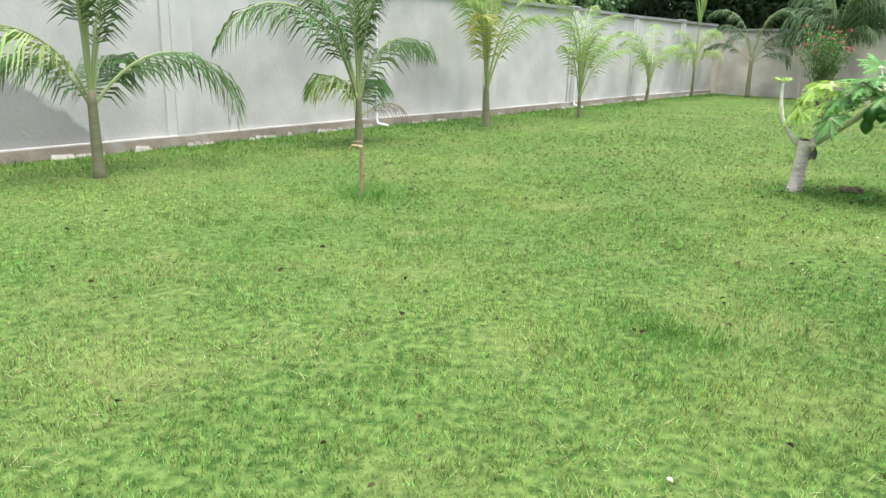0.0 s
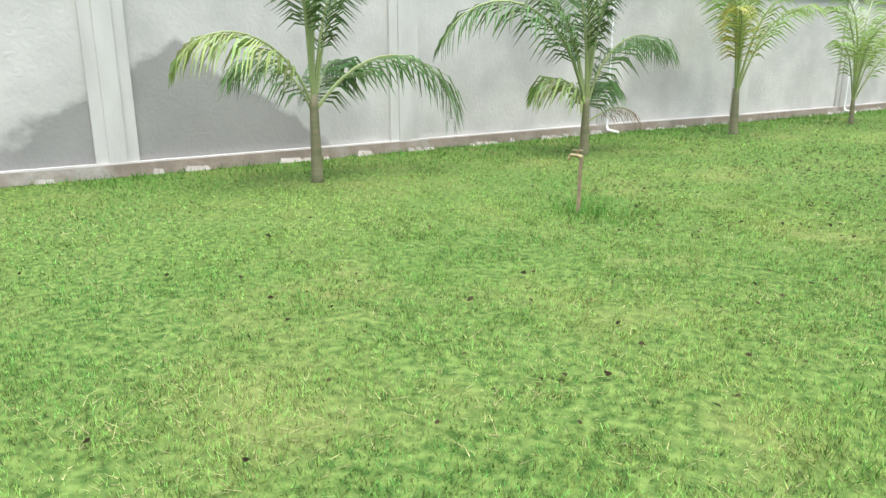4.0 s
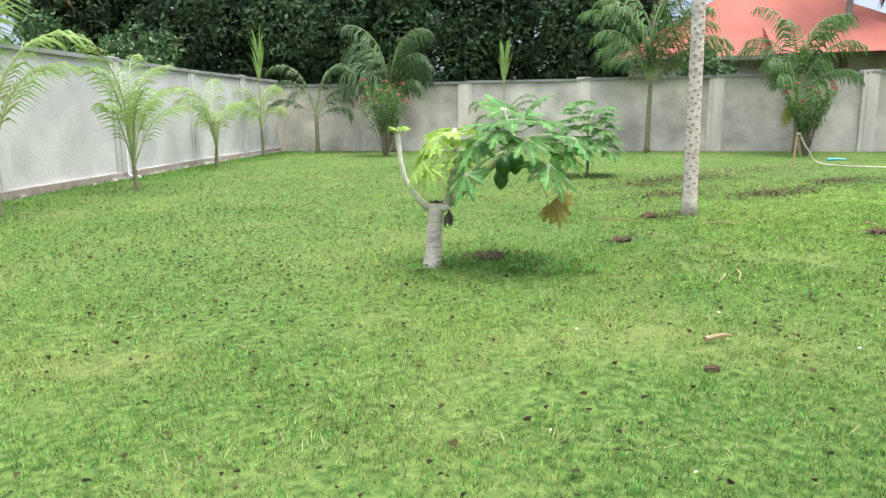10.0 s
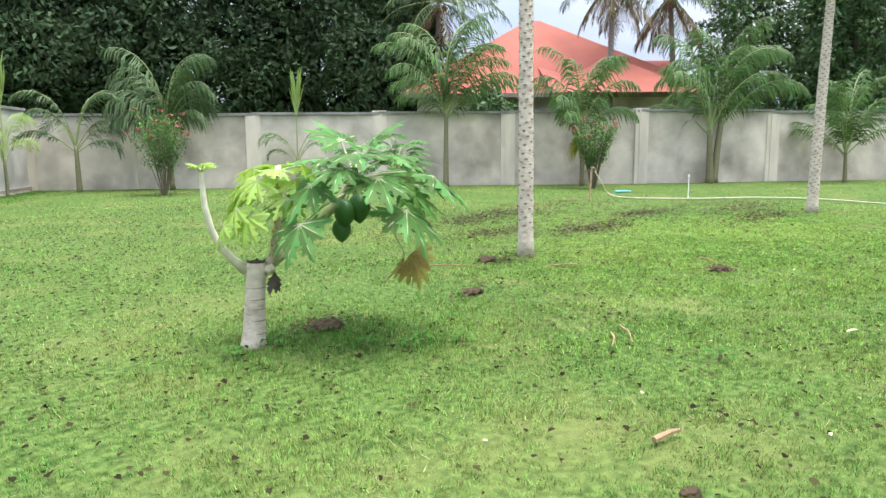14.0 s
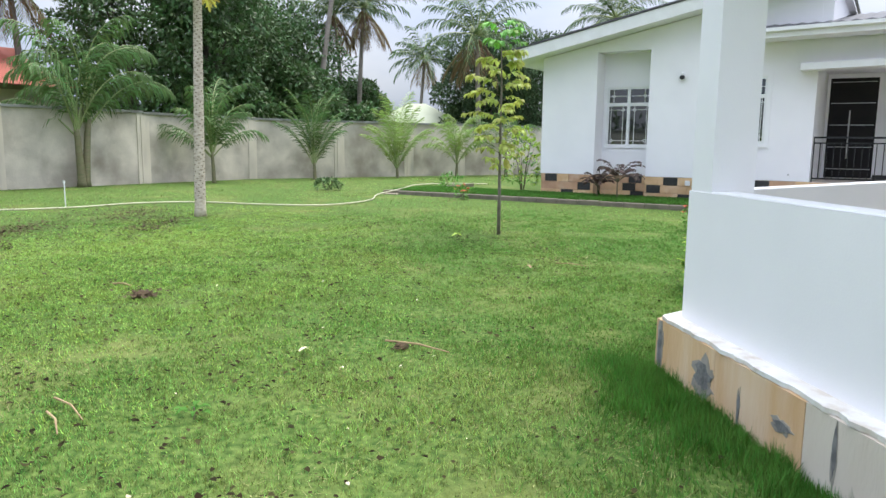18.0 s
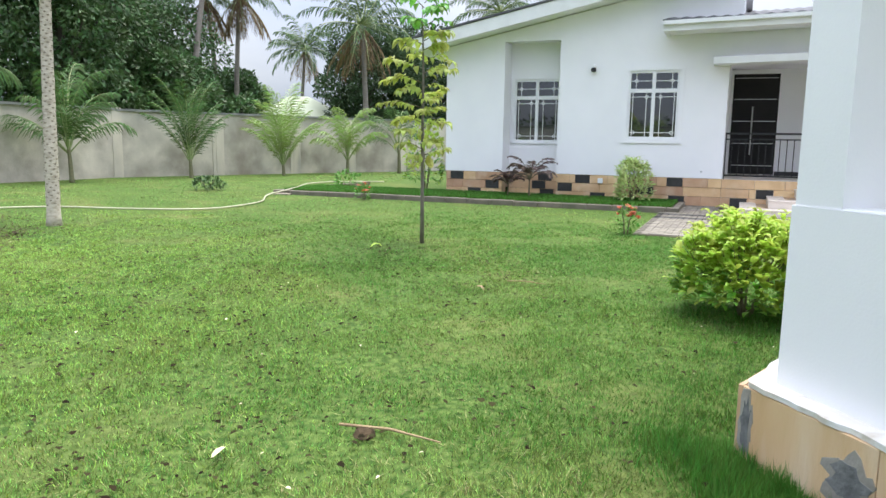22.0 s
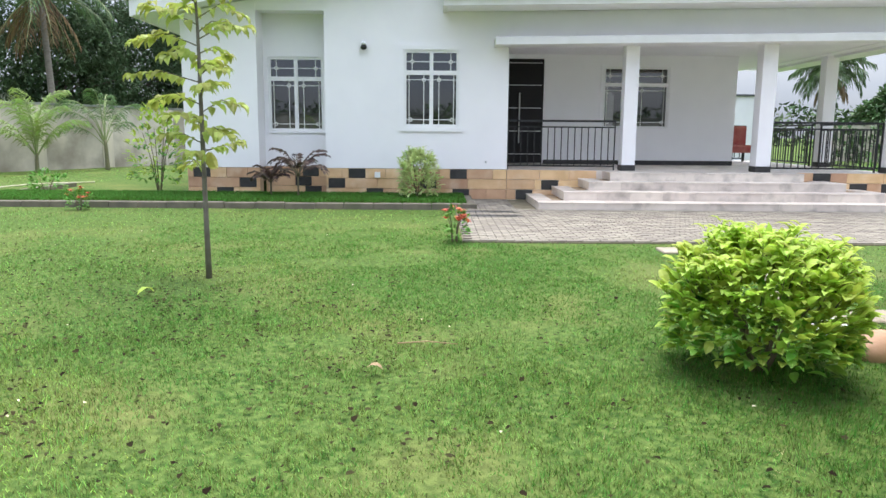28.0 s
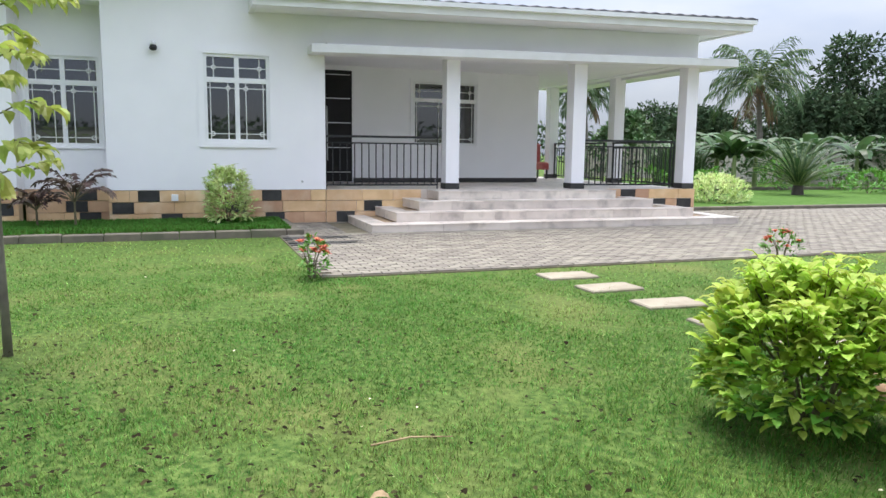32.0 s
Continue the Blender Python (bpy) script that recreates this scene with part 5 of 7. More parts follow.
for k, (dx, dy, dz, s) in enumerate(((0.56, -0.06, 0.80, 0.90), (0.65, -0.02, 0.83, 1.0), (0.54, -0.02, 0.70, 0.82))):
    bb = Build()
    n = 10
    pr = [(dx, dy, dz + 0.10 * s - 0.19 * s * q / n) for q in range(n + 1)]
    bb.tube(pr, [0.004 + 0.066 * s * math.sin(math.pi * min(1, 0.06 + q / n * 0.94)) ** 0.75 for q in range(n + 1)], 14)
    bb.tube([(dx, dy, dz + 0.098 * s), (0.60, 0.03, 0.95)], 0.006, 6, 1)
    part("fruit", bb, [M_FRUIT, M_PAPSTALK], pap, "dark green unripe papaya", smooth=True)
bb = Build()
bb.tube([(0.60, 0.02, 0.94), (0.80, -0.10, 0.78), (0.90, -0.16, 0.58)], [0.008, 0.007, 0.005], 6, 1)
lobed_leaf(bb, (0.90, -0.16, 0.60), (0.75, -0.1, -0.8), (0.4, -0.9, 0.2), 0.33, 0, 7, 3, 2.6, 0.35)
lobed_leaf(bb, (0.89, -0.15, 0.59), (0.10, 0.1, -1), (0.9, 0.3, 0.2), 0.22, 0, 3, 8, 0.8, 0.6)
part("dry_leaf", bb, [M_PAPDEAD, M_PAPSTALK], pap, "hanging dry yellow papaya leaf")
bb = Build()
lobed_leaf(bb, (0.13, -0.04, 0.50), (0.05, -0.05, -1), (0.5, 0.8, 0), 0.22, 0, 4, 4, 0.9)
part("dry_leaf", bb, M_BARK, pap, "dark withered leaf hanging by the trunk")


def papaya_shrub(x, y, h, label):
    root = thing("papaya_shrub", pose(x, y, 0), label, "papaya shrub")
    bb = Build()
    bb.tube([(0, 0, -0.03), (0.02, 0, h * 0.4), (0, 0.02, h * 0.72)], [0.03, 0.025, 0.015], 8)
    st = part("stem", bb, M_STEM, root)
    r = random.Random(4)
    for k in range(34):
        a, u = k * 2.4, k / 33
        stalked_leaf(st, (0, 0.01, h * (0.3 + 0.42 * u)), (math.cos(a) * 0.55 * (1 - 0.5 * u), math.sin(a) * 0.55 * (1 - 0.5 * u), h * (0.30 + 0.68 * u) + 0.05 * r.random()), 0.50, M_PAPLEAF, 90 + k, 0.6)
    return root


papaya_shrub(10.3, 12.5, 1.35, "bushy young papaya with broad green leaves")


def tall_papaya(x, y, h, r0, r1, lean, label, seed, yellow):
    root = thing("papaya_tree", pose(x, y, 0), label, "papaya tree")
    bb = Build()
    n = 26
    pts = [(lean[0] * (k / n) ** 1.3, lean[1] * (k / n) ** 1.3, -0.03 + h * k / n) for k in range(n + 1)]
    bb.tube(pts, [(r0 * 1.25 if k == 0 else r0 + (r1 - r0) * k / n) * (1.03 if k % 2 else 0.97) for k in range(n + 1)], 12)
    tr = part("trunk", bb, M_PAPTRUNK, root, "pale grey trunk with leaf scars", smooth=True)
    r = random.Random(seed)
    bb = Build()
    for k in range(420):
        z = 0.30 + (h - 0.45) * k / 420
        i = z / h
        a = k * 2.4 + 0.3 * r.random()
        rad = r0 + (r1 - r0) * i
        c = Vector((lean[0] * i ** 1.3 + math.cos(a) * rad, lean[1] * i ** 1.3 + math.sin(a) * rad, z))
        t, o = Vector((-math.sin(a), math.cos(a), 0)), Vector((math.cos(a), math.sin(a), 0))
        w = 0.024
        bb.add([c - t * w + o * 0.001, c + o * 0.010 - Vector((0, 0, 0.016)), c + t * w + o * 0.001, c + o * 0.009 + Vector((0, 0, 0.010))], [(0, 1, 2), (0, 2, 3)])
    tagged(part("scarred_bark", bb, M_SCAR, tr), kind="stuff")
    top = Vector((lean[0], lean[1], h))
    for k in range(20):
        a, u = k * 2.4, k / 19
        reach = 0.75 * (1 - 0.5 * u)
        stalked_leaf(tr, top - Vector((0, 0, 0.25 * (1 - u))), top + Vector((math.cos(a) * reach, math.sin(a) * reach, -0.25 + 0.65 * u)), 0.5, M_PALMYEL if k < yellow else M_PAPLEAF, seed + k, 0.5)
    return root


tall_papaya(7.56, 7.95, 5.2, 0.085, 0.062, (0.10, 0.12), "tall papaya tree with pale scarred trunk", 300, 2)
tall_papaya(14.87, 6.83, 4.25, 0.10, 0.07, (0.22, -0.05), "tall slender papaya tree with yellowing leaves", 400, 6)


# ---- shrubs and flowers ----
def leaf_mass(pts, ways, length, width, rnd, bend=0.12):
    """Many small pointed leaves as one mesh."""
    bb = Build()
    for p, w in zip(pts, ways):
        s = rnd.uniform(0.75, 1.2)
        bb.leaf(p, w, (rnd.uniform(-0.4, 0.4), rnd.uniform(-0.4, 0.4), 1), length * s, width * s, 0, bend)
    return bb


def bush(name, x, y, rx, ry, h, n, length, width, mats, label, category, seed, z0=0.0, flowers=0, flowermat=None, fsize=0.05, stems=7, flat=2.6, low=0.12, m=None, group="", sprigs=0):
    r = random.Random(seed)
    root = thing(name, m or pose(x, y, z0), label, category, group)
    for k in range(stems):
        a = 2 * math.pi * k / stems + r.random()
        bb = Build()
        e = Vector((math.cos(a) * rx * 0.6, math.sin(a) * ry * 0.6, h * r.uniform(0.6, 0.85)))
        bb.tube([(0.03 * math.cos(a), 0.03 * math.sin(a), -0.02), e * 0.5 + Vector((0, 0, 0.05 * h)), e], [0.012, 0.008, 0.004], 5)
        part("branch", bb, M_STEM, root)
    # leaves in tufts over the rounded outline, lighter ones on top
    groups = [([], []) for _ in mats]
    per = 5
    for k in range(n // per):
        u, v = r.random(), r.random()
        th = 2 * math.pi * u
        zz = low + (1 - low) * v
        shell = r.uniform(0.55, 1.04) if r.random() < 0.5 else r.uniform(0.9, 1.05)
        lump = 1 + 0.13 * math.sin(3 * th + seed) + 0.10 * math.sin(5 * th + 7 * zz)
        prof = max(0.05, 1 - abs(2 * zz - 0.85) ** flat * 0.75) ** 0.5 * lump * shell
        c = Vector((math.cos(th) * rx * prof, math.sin(th) * ry * prof, zz * h * (1 + 0.06 * math.sin(4 * th + seed)) * (0.8 + 0.2 * shell)))
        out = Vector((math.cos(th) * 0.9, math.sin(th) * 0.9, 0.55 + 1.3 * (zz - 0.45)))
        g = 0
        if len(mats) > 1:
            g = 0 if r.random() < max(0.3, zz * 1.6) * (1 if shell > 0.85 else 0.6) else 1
        for q in range(per):
            w = out.normalized() + Vector((r.uniform(-1, 1), r.uniform(-1, 1), r.uniform(-0.9, 0.6))) * 0.75
            groups[g][0].append(c + Vector((r.uniform(-1, 1), r.uniform(-1, 1), r.uniform(-1, 1))) * length * 0.35)
            groups[g][1].append(w)
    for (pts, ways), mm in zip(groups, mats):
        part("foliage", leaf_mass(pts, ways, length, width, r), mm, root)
    for k in range(sprigs):
        th, zz = r.uniform(0, 6.28), r.uniform(0.62, 1.0)
        prof = max(0.05, 1 - abs(2 * zz - 0.85) ** flat * 0.75) ** 0.5
        c = Vector((math.cos(th) * rx * prof * 0.92, math.sin(th) * ry * prof * 0.92, zz * h * 0.95))
        way = Vector((math.cos(th) * 0.5, math.sin(th) * 0.5, 0.9)).normalized()
        tip = c + way * r.uniform(0.08, 0.20)
        bb = Build()
        bb.tube([c, tip], [0.004, 0.002], 5, 1)
        for q in range(9):
            a = q * 2.4
            o = Vector((math.cos(a), math.sin(a), 0.35 + 0.4 * r.random()))
            bb.leaf(c.lerp(tip, 0.25 + 0.75 * q / 8), o, (0, 0, 1), length * r.uniform(0.7, 1.0), width, 0, 0.3)
        part("shoot", bb, [mats[0], M_STEM], root)
    for k in range(flowers):
        th, zz = r.uniform(0, 6.28), r.uniform(0.55, 1.0)
        prof = max(0.05, 1 - abs(2 * zz - 0.85) ** flat * 0.75) ** 0.5
        c = Vector((math.cos(th) * rx * prof, math.sin(th) * ry * prof, zz * h * 1.02))
        bb = Build()
        for q in range(9):
            a = q * 2.4
            d = Vector((math.cos(a) * 0.8, math.sin(a) * 0.8, 0.3 + 0.7 * r.random()))
            bb.leaf(c + d * fsize * 0.1, d, (0, 0, 1), fsize, fsize * 0.7, 0, 0.3)
        part("flower", bb, flowermat, root)
    return root


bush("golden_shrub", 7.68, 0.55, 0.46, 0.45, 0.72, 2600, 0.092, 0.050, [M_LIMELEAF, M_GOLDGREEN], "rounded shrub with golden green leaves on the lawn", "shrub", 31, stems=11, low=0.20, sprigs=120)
bush("ixora_bush", 12.45, -1.25, 0.17, 0.17, 0.42, 220, 0.06, 0.03, [M_BUSHLEAF], "small ixora bush with orange red flower heads", "flower bush", 32, flowers=20, flowermat=M_REDFLOWER, fsize=0.05, stems=4, group="ixora bushes")
bush("ixora_bush", 18.85, 1.47, 0.17, 0.17, 0.36, 200, 0.06, 0.03, [M_BUSHLEAF], "small ixora bush with orange flowers on the lawn", "flower bush", 33, flowers=13, flowermat=M_REDFLOWER, fsize=0.05, stems=4, group="ixora bushes")
bush("ixora_bush", 8.5, -5.35, 0.2, 0.2, 0.40, 240, 0.06, 0.03, [M_BUSHLEAF], "ixora bush with pink red flowers beside the paving", "flower bush", 34, flowers=14, flowermat=M_REDFLOWER, fsize=0.05, stems=4, group="ixora bushes")


def rose_bush(x, y, rx, h, label, seed, blooms=18):
    """Thin canes fanning up from one base, leafy along their length, blooms at the tips."""
    r = random.Random(seed)
    root = thing("rose_bush", pose(x, y, 0), label, "rose bush", "rose bushes")
    for k in range(30):
        a = 2.399963 * k
        out = rx * math.sqrt((k + 1) / 30) * r.uniform(0.8, 1.1)
        e = Vector((math.cos(a) * out, math.sin(a) * out, h * r.uniform(0.68, 1.0)))
        pts = [Vector((0.05 * math.cos(a), 0.05 * math.sin(a), -0.02)), Vector((e.x * 0.35, e.y * 0.35, e.z * 0.45)), Vector((e.x * 0.72, e.y * 0.72, e.z * 0.78)), e]
        bb = Build()
        bb.tube(pts, [0.012, 0.009, 0.006, 0.003], 5, 1)
        for q in range(70):
            f = r.uniform(0.30, 1.0) * 3
            i = min(2, int(f))
            c = pts[i].lerp(pts[i + 1], f - i) + Vector((r.uniform(-1, 1), r.uniform(-1, 1), r.uniform(-1, 1))) * 0.09
            bb.leaf(c, (r.uniform(-1, 1), r.uniform(-1, 1), r.uniform(-0.6, 0.7)), (0, 0, 1), r.uniform(0.06, 0.10), r.uniform(0.035, 0.05), 0, 0.25)
        part("cane", bb, [M_ROSELEAF, M_STEM], root)
        if k % 30 < 30 - blooms:
            continue
        bb = Build()
        for q in range(11):
            b2 = q * 2.4
            d = Vector((math.cos(b2) * 0.8, math.sin(b2) * 0.8, 0.2 + 0.8 * r.random()))
            bb.leaf(e + d * 0.01, d, (0, 0, 1), 0.09, 0.065, 0, 0.3)
        part("flower", bb, M_ROSE, root)


rose_bush(10.4, 20.7, 0.80, 2.1, "tall rose bush with faded red blooms by the wall", 35)
rose_bush(18.7, 13.2, 0.80, 1.9, "tall rose bush with dark red blooms by the wall", 36)
bush("low_shrub", 22.2, 4.8, 0.36, 0.36, 0.34, 700, 0.07, 0.035, [M_TREELEAF2], "low green shrub on the lawn", "shrub", 37, stems=4)
bush("low_shrub", 22.1, 1.3, 0.3, 0.3, 0.5, 240, 0.09, 0.04, [M_BUSHLEAF], "low green shrub in the planting bed", "shrub", 38, stems=4)


def hp(u, v, z=0.0):
    """A pose in the house's frame: u along the front, v out from it."""
    return HOUSE @ pose(u, -v, z)


bush("variegated_shrub", 0, 0, 0.34, 0.32, 0.86, 1300, 0.105, 0.042, [M_VARLEAF], "pale variegated shrub in the planting bed", "shrub", 39, m=hp(-1.72, 0.75, 0.1), stems=8, flat=2.0, sprigs=24)
bush("variegated_shrub", 11.4, -16.0, 0.85, 0.8, 0.75, 2200, 0.12, 0.04, [M_VARLEAF], "pale variegated shrub at the paving edge", "shrub", 40, stems=8, flat=2.0)
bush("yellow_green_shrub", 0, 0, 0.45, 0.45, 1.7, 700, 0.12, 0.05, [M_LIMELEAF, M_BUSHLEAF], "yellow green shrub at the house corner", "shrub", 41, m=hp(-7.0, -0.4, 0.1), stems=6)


def fern_plant(m, h, label, seed):
    r = random.Random(seed)
    root = thing("purple_plant", m, label, "ornamental plant")
    bb = Build()
    bb.tube([(0, 0, -0.02), (0.0, 0, h * 0.45)], [0.02, 0.014], 7)
    part("stem", bb, M_STEM, root)
    for k in range(13):
        bb = Build()
        frond(bb, (0, 0, h * 0.42), k * 2.4, r.uniform(0.5, 1.3), h * 0.8, 1.6, h * 0.2, 11, 0.5, 0, seed + k, 0.25, 0.04)
        part("frond", bb, [M_PURPLE, M_STEM], root)
    return root


fern_plant(hp(-4.5, 0.65, 0.1), 0.62, "purple leaved cordyline plant in the bed", 50)
fern_plant(hp(-3.95, 0.85, 0.1), 0.95, "purple leaved cordyline plant in the bed", 70)

# ---- sapling ----
sap = thing("sapling", pose(12.1, 1.97, 0), "slim young tree with yellow green leaf sprays", "young tree")
bb = Build()
bb.tube([(0, 0, -0.03), (0.01, 0, 0.6), (-0.01, 0.01, 1.4), (0.02, 0, 2.2), (0.03, 0.02, 3.0)], [0.03, 0.024, 0.02, 0.014, 0.006], 8)
st = part("trunk", bb, M_SAPSTEM, sap, smooth=True)
rs = random.Random(12)
for k in range(34):
    z = 1.00 + 2.05 * (k / 33) ** 0.9
    a = k * 2.4 + rs.uniform(-0.6, 0.6)
    L = (0.50 if z < 2.3 else 0.34) * rs.uniform(0.45, 1.15)
    way = Vector((math.cos(a), math.sin(a), 0))
    bb = Build()
    s0 = Vector((0.01, 0, z - 0.03))
    mid = s0 + way * L * 0.55 + Vector((0, 0, 0.10 * rs.uniform(0.4, 1.2)))
    e = s0 + way * L + Vector((0, 0, rs.uniform(0.0, 0.12)))
    bb.tube([s0, mid, e], [0.006, 0.0045, 0.0025], 5, 1)
    side = Vector((-math.sin(a), math.cos(a), 0))
    big = rs.uniform(0.8, 1.2) * (1.15 if z > 2.4 else 1.0)
    pairs = max(4, round(L / 0.045))
    for q in range(pairs):
        f = 0.22 + 0.78 * q / (pairs - 1)
        c = s0.lerp(mid, f * 2) if f < 0.5 else mid.lerp(e, f * 2 - 1)
        for sg in (1, -1):
            if rs.random() < 0.12:
                continue
            w = side * sg * rs.uniform(0.5, 1.0) + way * rs.uniform(0.3, 0.8) + Vector((0, 0, rs.uniform(-0.75, 0.05)))
            bb.leaf(c, w, (rs.uniform(-0.3, 0.3), rs.uniform(-0.3, 0.3), 1), big * rs.uniform(0.10, 0.135), big * rs.uniform(0.062, 0.080), 0, 0.22, 0.2)
    for q in range(2):
        bb.leaf(e, way + Vector((rs.uniform(-0.4, 0.4), rs.uniform(-0.4, 0.4), -0.3)), (0, 0, 1), big * 0.12, big * 0.065, 0, 0.3)
    part("leaf_spray", bb, [M_SAPLEAF if z < 2.7 else M_BUSHLEAF, M_STEM], sap)
bb = Build()
for q in range(3):
    bb.leaf((0.16 + 0.03 * q, -0.13, 1.13), (0.25 * (q - 1), -0.2, -1), (1, 0, 0), 0.17, 0.085, 0, 0.2)
bb.tube([(0.02, -0.01, 1.16), (0.17, -0.12, 1.15)], 0.004, 5, 1)
part("leaf_spray", bb, [M_PALMYEL, M_STEM], sap, "yellowing drooping leaves")

# ---- taps, hose ----
tap = thing("garden_tap", pose(-0.75, 6.42, 0), "brass garden tap on a short rusty standpipe", "garden tap")
bb = Build()
bb.tube([(0, 0, -0.02), (0.0, 0, 0.36), (0.008, 0, 0.46)], 0.016, 8)
part("standpipe", bb, M_RUST, tap)
bb = Build()
bb.tube([(0.008, 0, 0.45), (-0.03, 0, 0.465), (-0.075, 0, 0.465), (-0.09, 0, 0.44), (-0.09, 0, 0.42)], [0.02, 0.018, 0.016, 0.014, 0.013], 8)
bb.tube([(-0.03, 0, 0.465), (-0.03, 0, 0.50)], 0.012, 8)
body_tap = part("tap_body", bb, M_BRASS, tap)
bb = Build()
bb.box(-0.075, -0.009, 0.498, 0.015, 0.009, 0.508)
part("lever", bb, M_RUST, tap)
stake = thing("hose_standpipe", pose(15.3, 11.4, 0), "leaning pale standpipe with a hose on it", "standpipe")
bb = Build()
bb.tube([(-0.06, 0, -0.02), (0.03, 0.02, 0.62)], 0.022, 8)
part("pipe", bb, M_STICK, stake)
bb = Build()
bb.tube([(0.03, 0.02, 0.60), (0.03, 0.02, 0.68), (0.10, 0.0, 0.69), (0.15, 0.0, 0.64)], 0.024, 8)
part("tap_body", bb, M_RUST, stake)
stake2 = thing("marker_pipe", pose(16.9, 9.85, 0), "thin white upright water pipe in the lawn", "water pipe")
bb = Build()
bb.tube([(0, 0, -0.02), (0, 0, 0.46)], 0.012, 8)
part("pipe", bb, M_PVC, stake2)
bb = Build()
bb.tube([(0, 0, 0.46), (0, 0, 0.52)], 0.022, 8)
part("cap", bb, M_PVC, stake2)


def smooth_line(pts, n):
    out = []
    P = [Vector(p) for p in pts]
    P = [P[0]] + P + [P[-1]]
    for i in range(1, len(P) - 2):
        a, b0, c, d = P[i - 1], P[i], P[i + 1], P[i + 2]
        for k in range(n):
            t = k / n
            out.append(0.5 * (2 * b0 + (c - a) * t + (2 * a - 5 * b0 + 4 * c - d) * t * t + (3 * b0 - a - 3 * c + d) * t ** 3))
    out.append(P[-2])
    return out


bb = Build()
bb.tube(smooth_line([(15.45, 11.4, 0.62), (15.6, 11.3, 0.35), (15.9, 11.1, 0.04), (16.3, 9.6, 0.03), (17.4, 8.6, 0.03), (17.7, 7.4, 0.03), (17.2, 6.2, 0.03), (16.9, 5.1, 0.03), (17.2, 4.4, 0.03), (18.4, 3.7, 0.03), (20.1, 3.45, 0.04), (20.9, 2.75, 0.15), (22.6, 2.2, 0.15), (24.3, 1.0, 0.10), (25.3, -0.4, 0.03)], 8), 0.016, 7)
solid("garden_hose", bb, M_HOSE, IDENT, "cream garden hose lying across the lawn", "hose", smooth=True)
bb = Build()
bb.chamfer(-0.35, -0.25, -0.01, 0.35, 0.25, 0.035, 0.01)
solid("concrete_slab", bb, M_SLAB, pose(20.9, 3.0, 0, 0, 0, -30), "pale concrete slab at the bed corner", "slab")

# ---- stepping slabs ----
for k, (x, y) in enumerate(((10.3, -2.88), (9.7, -2.47), (9.02, -2.05), (8.42, -1.6), (7.8, -1.2))):
    bb = Build()
    bb.chamfer(-0.29, -0.17, -0.01, 0.29, 0.17, 0.028, 0.012)
    solid("stepping_slab", bb, M_SLAB, pose(x, y, 0, 0, 0, HROT + 3 * math.sin(k * 2)), "pale concrete stepping slab set in the grass", "stepping slab", "stepping slabs")


# ---- trees behind the walls ----
def leaf_cloud(name, centres, radii, n, size, mm, parent, seed, squash=0.8, label=""):
    """Leaf cards scattered in the shells of several clumps, joined in one mesh."""
    g = np.random.default_rng(seed)
    C, R = np.array(centres, float), np.array(radii, float)
    pick = g.choice(len(C), n, p=R ** 2 / (R ** 2).sum())
    d = g.normal(size=(n, 3))
    d /= np.linalg.norm(d, axis=1)[:, None]
    rad = R[pick] * (0.55 + 0.5 * g.random(n) ** 0.6)
    p = C[pick] + d * rad[:, None] * np.array([1, 1, squash])
    w = d * 0.6 + g.normal(size=(n, 3)) * 0.7 + np.array([0, 0, -0.35])
    w /= np.linalg.norm(w, axis=1)[:, None]
    s = np.cross(w, g.normal(size=(n, 3)))
    s /= np.linalg.norm(s, axis=1)[:, None]
    L = size * g.uniform(0.7, 1.3, n)[:, None]
    bend = np.cross(s, w) * L * 0.15
    v = np.stack([p, p + w * L * 0.5 + s * L * 0.2 + bend, p + w * L, p + w * L * 0.5 - s * L * 0.2 + bend], 1).reshape(-1, 3)
    me = bpy.data.meshes.new(name)
    me.vertices.add(4 * n)
    me.vertices.foreach_set("co", v.ravel())
    me.loops.add(4 * n)
    me.loops.foreach_set("vertex_index", np.arange(4 * n, dtype=np.int32))
    me.polygons.add(n)
    me.polygons.foreach_set("loop_start", np.arange(0, 4 * n, 4, dtype=np.int32))
    me.materials.append(mm)
    me.update(calc_edges=True)
    me.validate()
    return part(name, me, None, parent, label)


def tree(x, y, h, r, clear, n, size, mm, label, seed, clumps=26, trunk=0.25, name="tree", squash=0.75):
    g = random.Random(seed)
    root = thing(name, pose(x, y, 0), label, "tree", "trees beyond the wall")
    bb = Build()
    bb.tube([(0, 0, -0.1), (0.1, 0, h * 0.2), (0.0, 0.1, h * 0.42), (0.1, 0, h * 0.62)], [trunk * 1.3, trunk, trunk * 0.8, trunk * 0.4], 10)
    part("trunk", bb, M_BARK, root)
    cs, rs_ = [], []
    for k in range(clumps):
        a = k * 2.4 + g.uniform(-0.4, 0.4)
        u = (k + 0.5) / clumps
        z = clear + (h - clear) * u
        rr = r * math.sqrt(max(0.05, 1 - (2 * u - 0.8) ** 2 * 0.7)) * g.uniform(0.35, 0.85)
        c = (math.cos(a) * rr, math.sin(a) * rr, z)
        cs.append(c)
        rs_.append(r * g.uniform(0.24, 0.42))
        if k % 3 == 0:
            bb = Build()
            bb.tube([(0, 0, h * (0.2 + 0.3 * u)), (c[0] * 0.5, c[1] * 0.5, (h * (0.2 + 0.3 * u) + z) / 2 + 0.3), c], [trunk * 0.35, trunk * 0.22, 0.03], 5)
            part("limb", bb, M_BARK, root)
    leaf_cloud("crown", cs, rs_, n, size, mm, root, seed, squash)
    return root


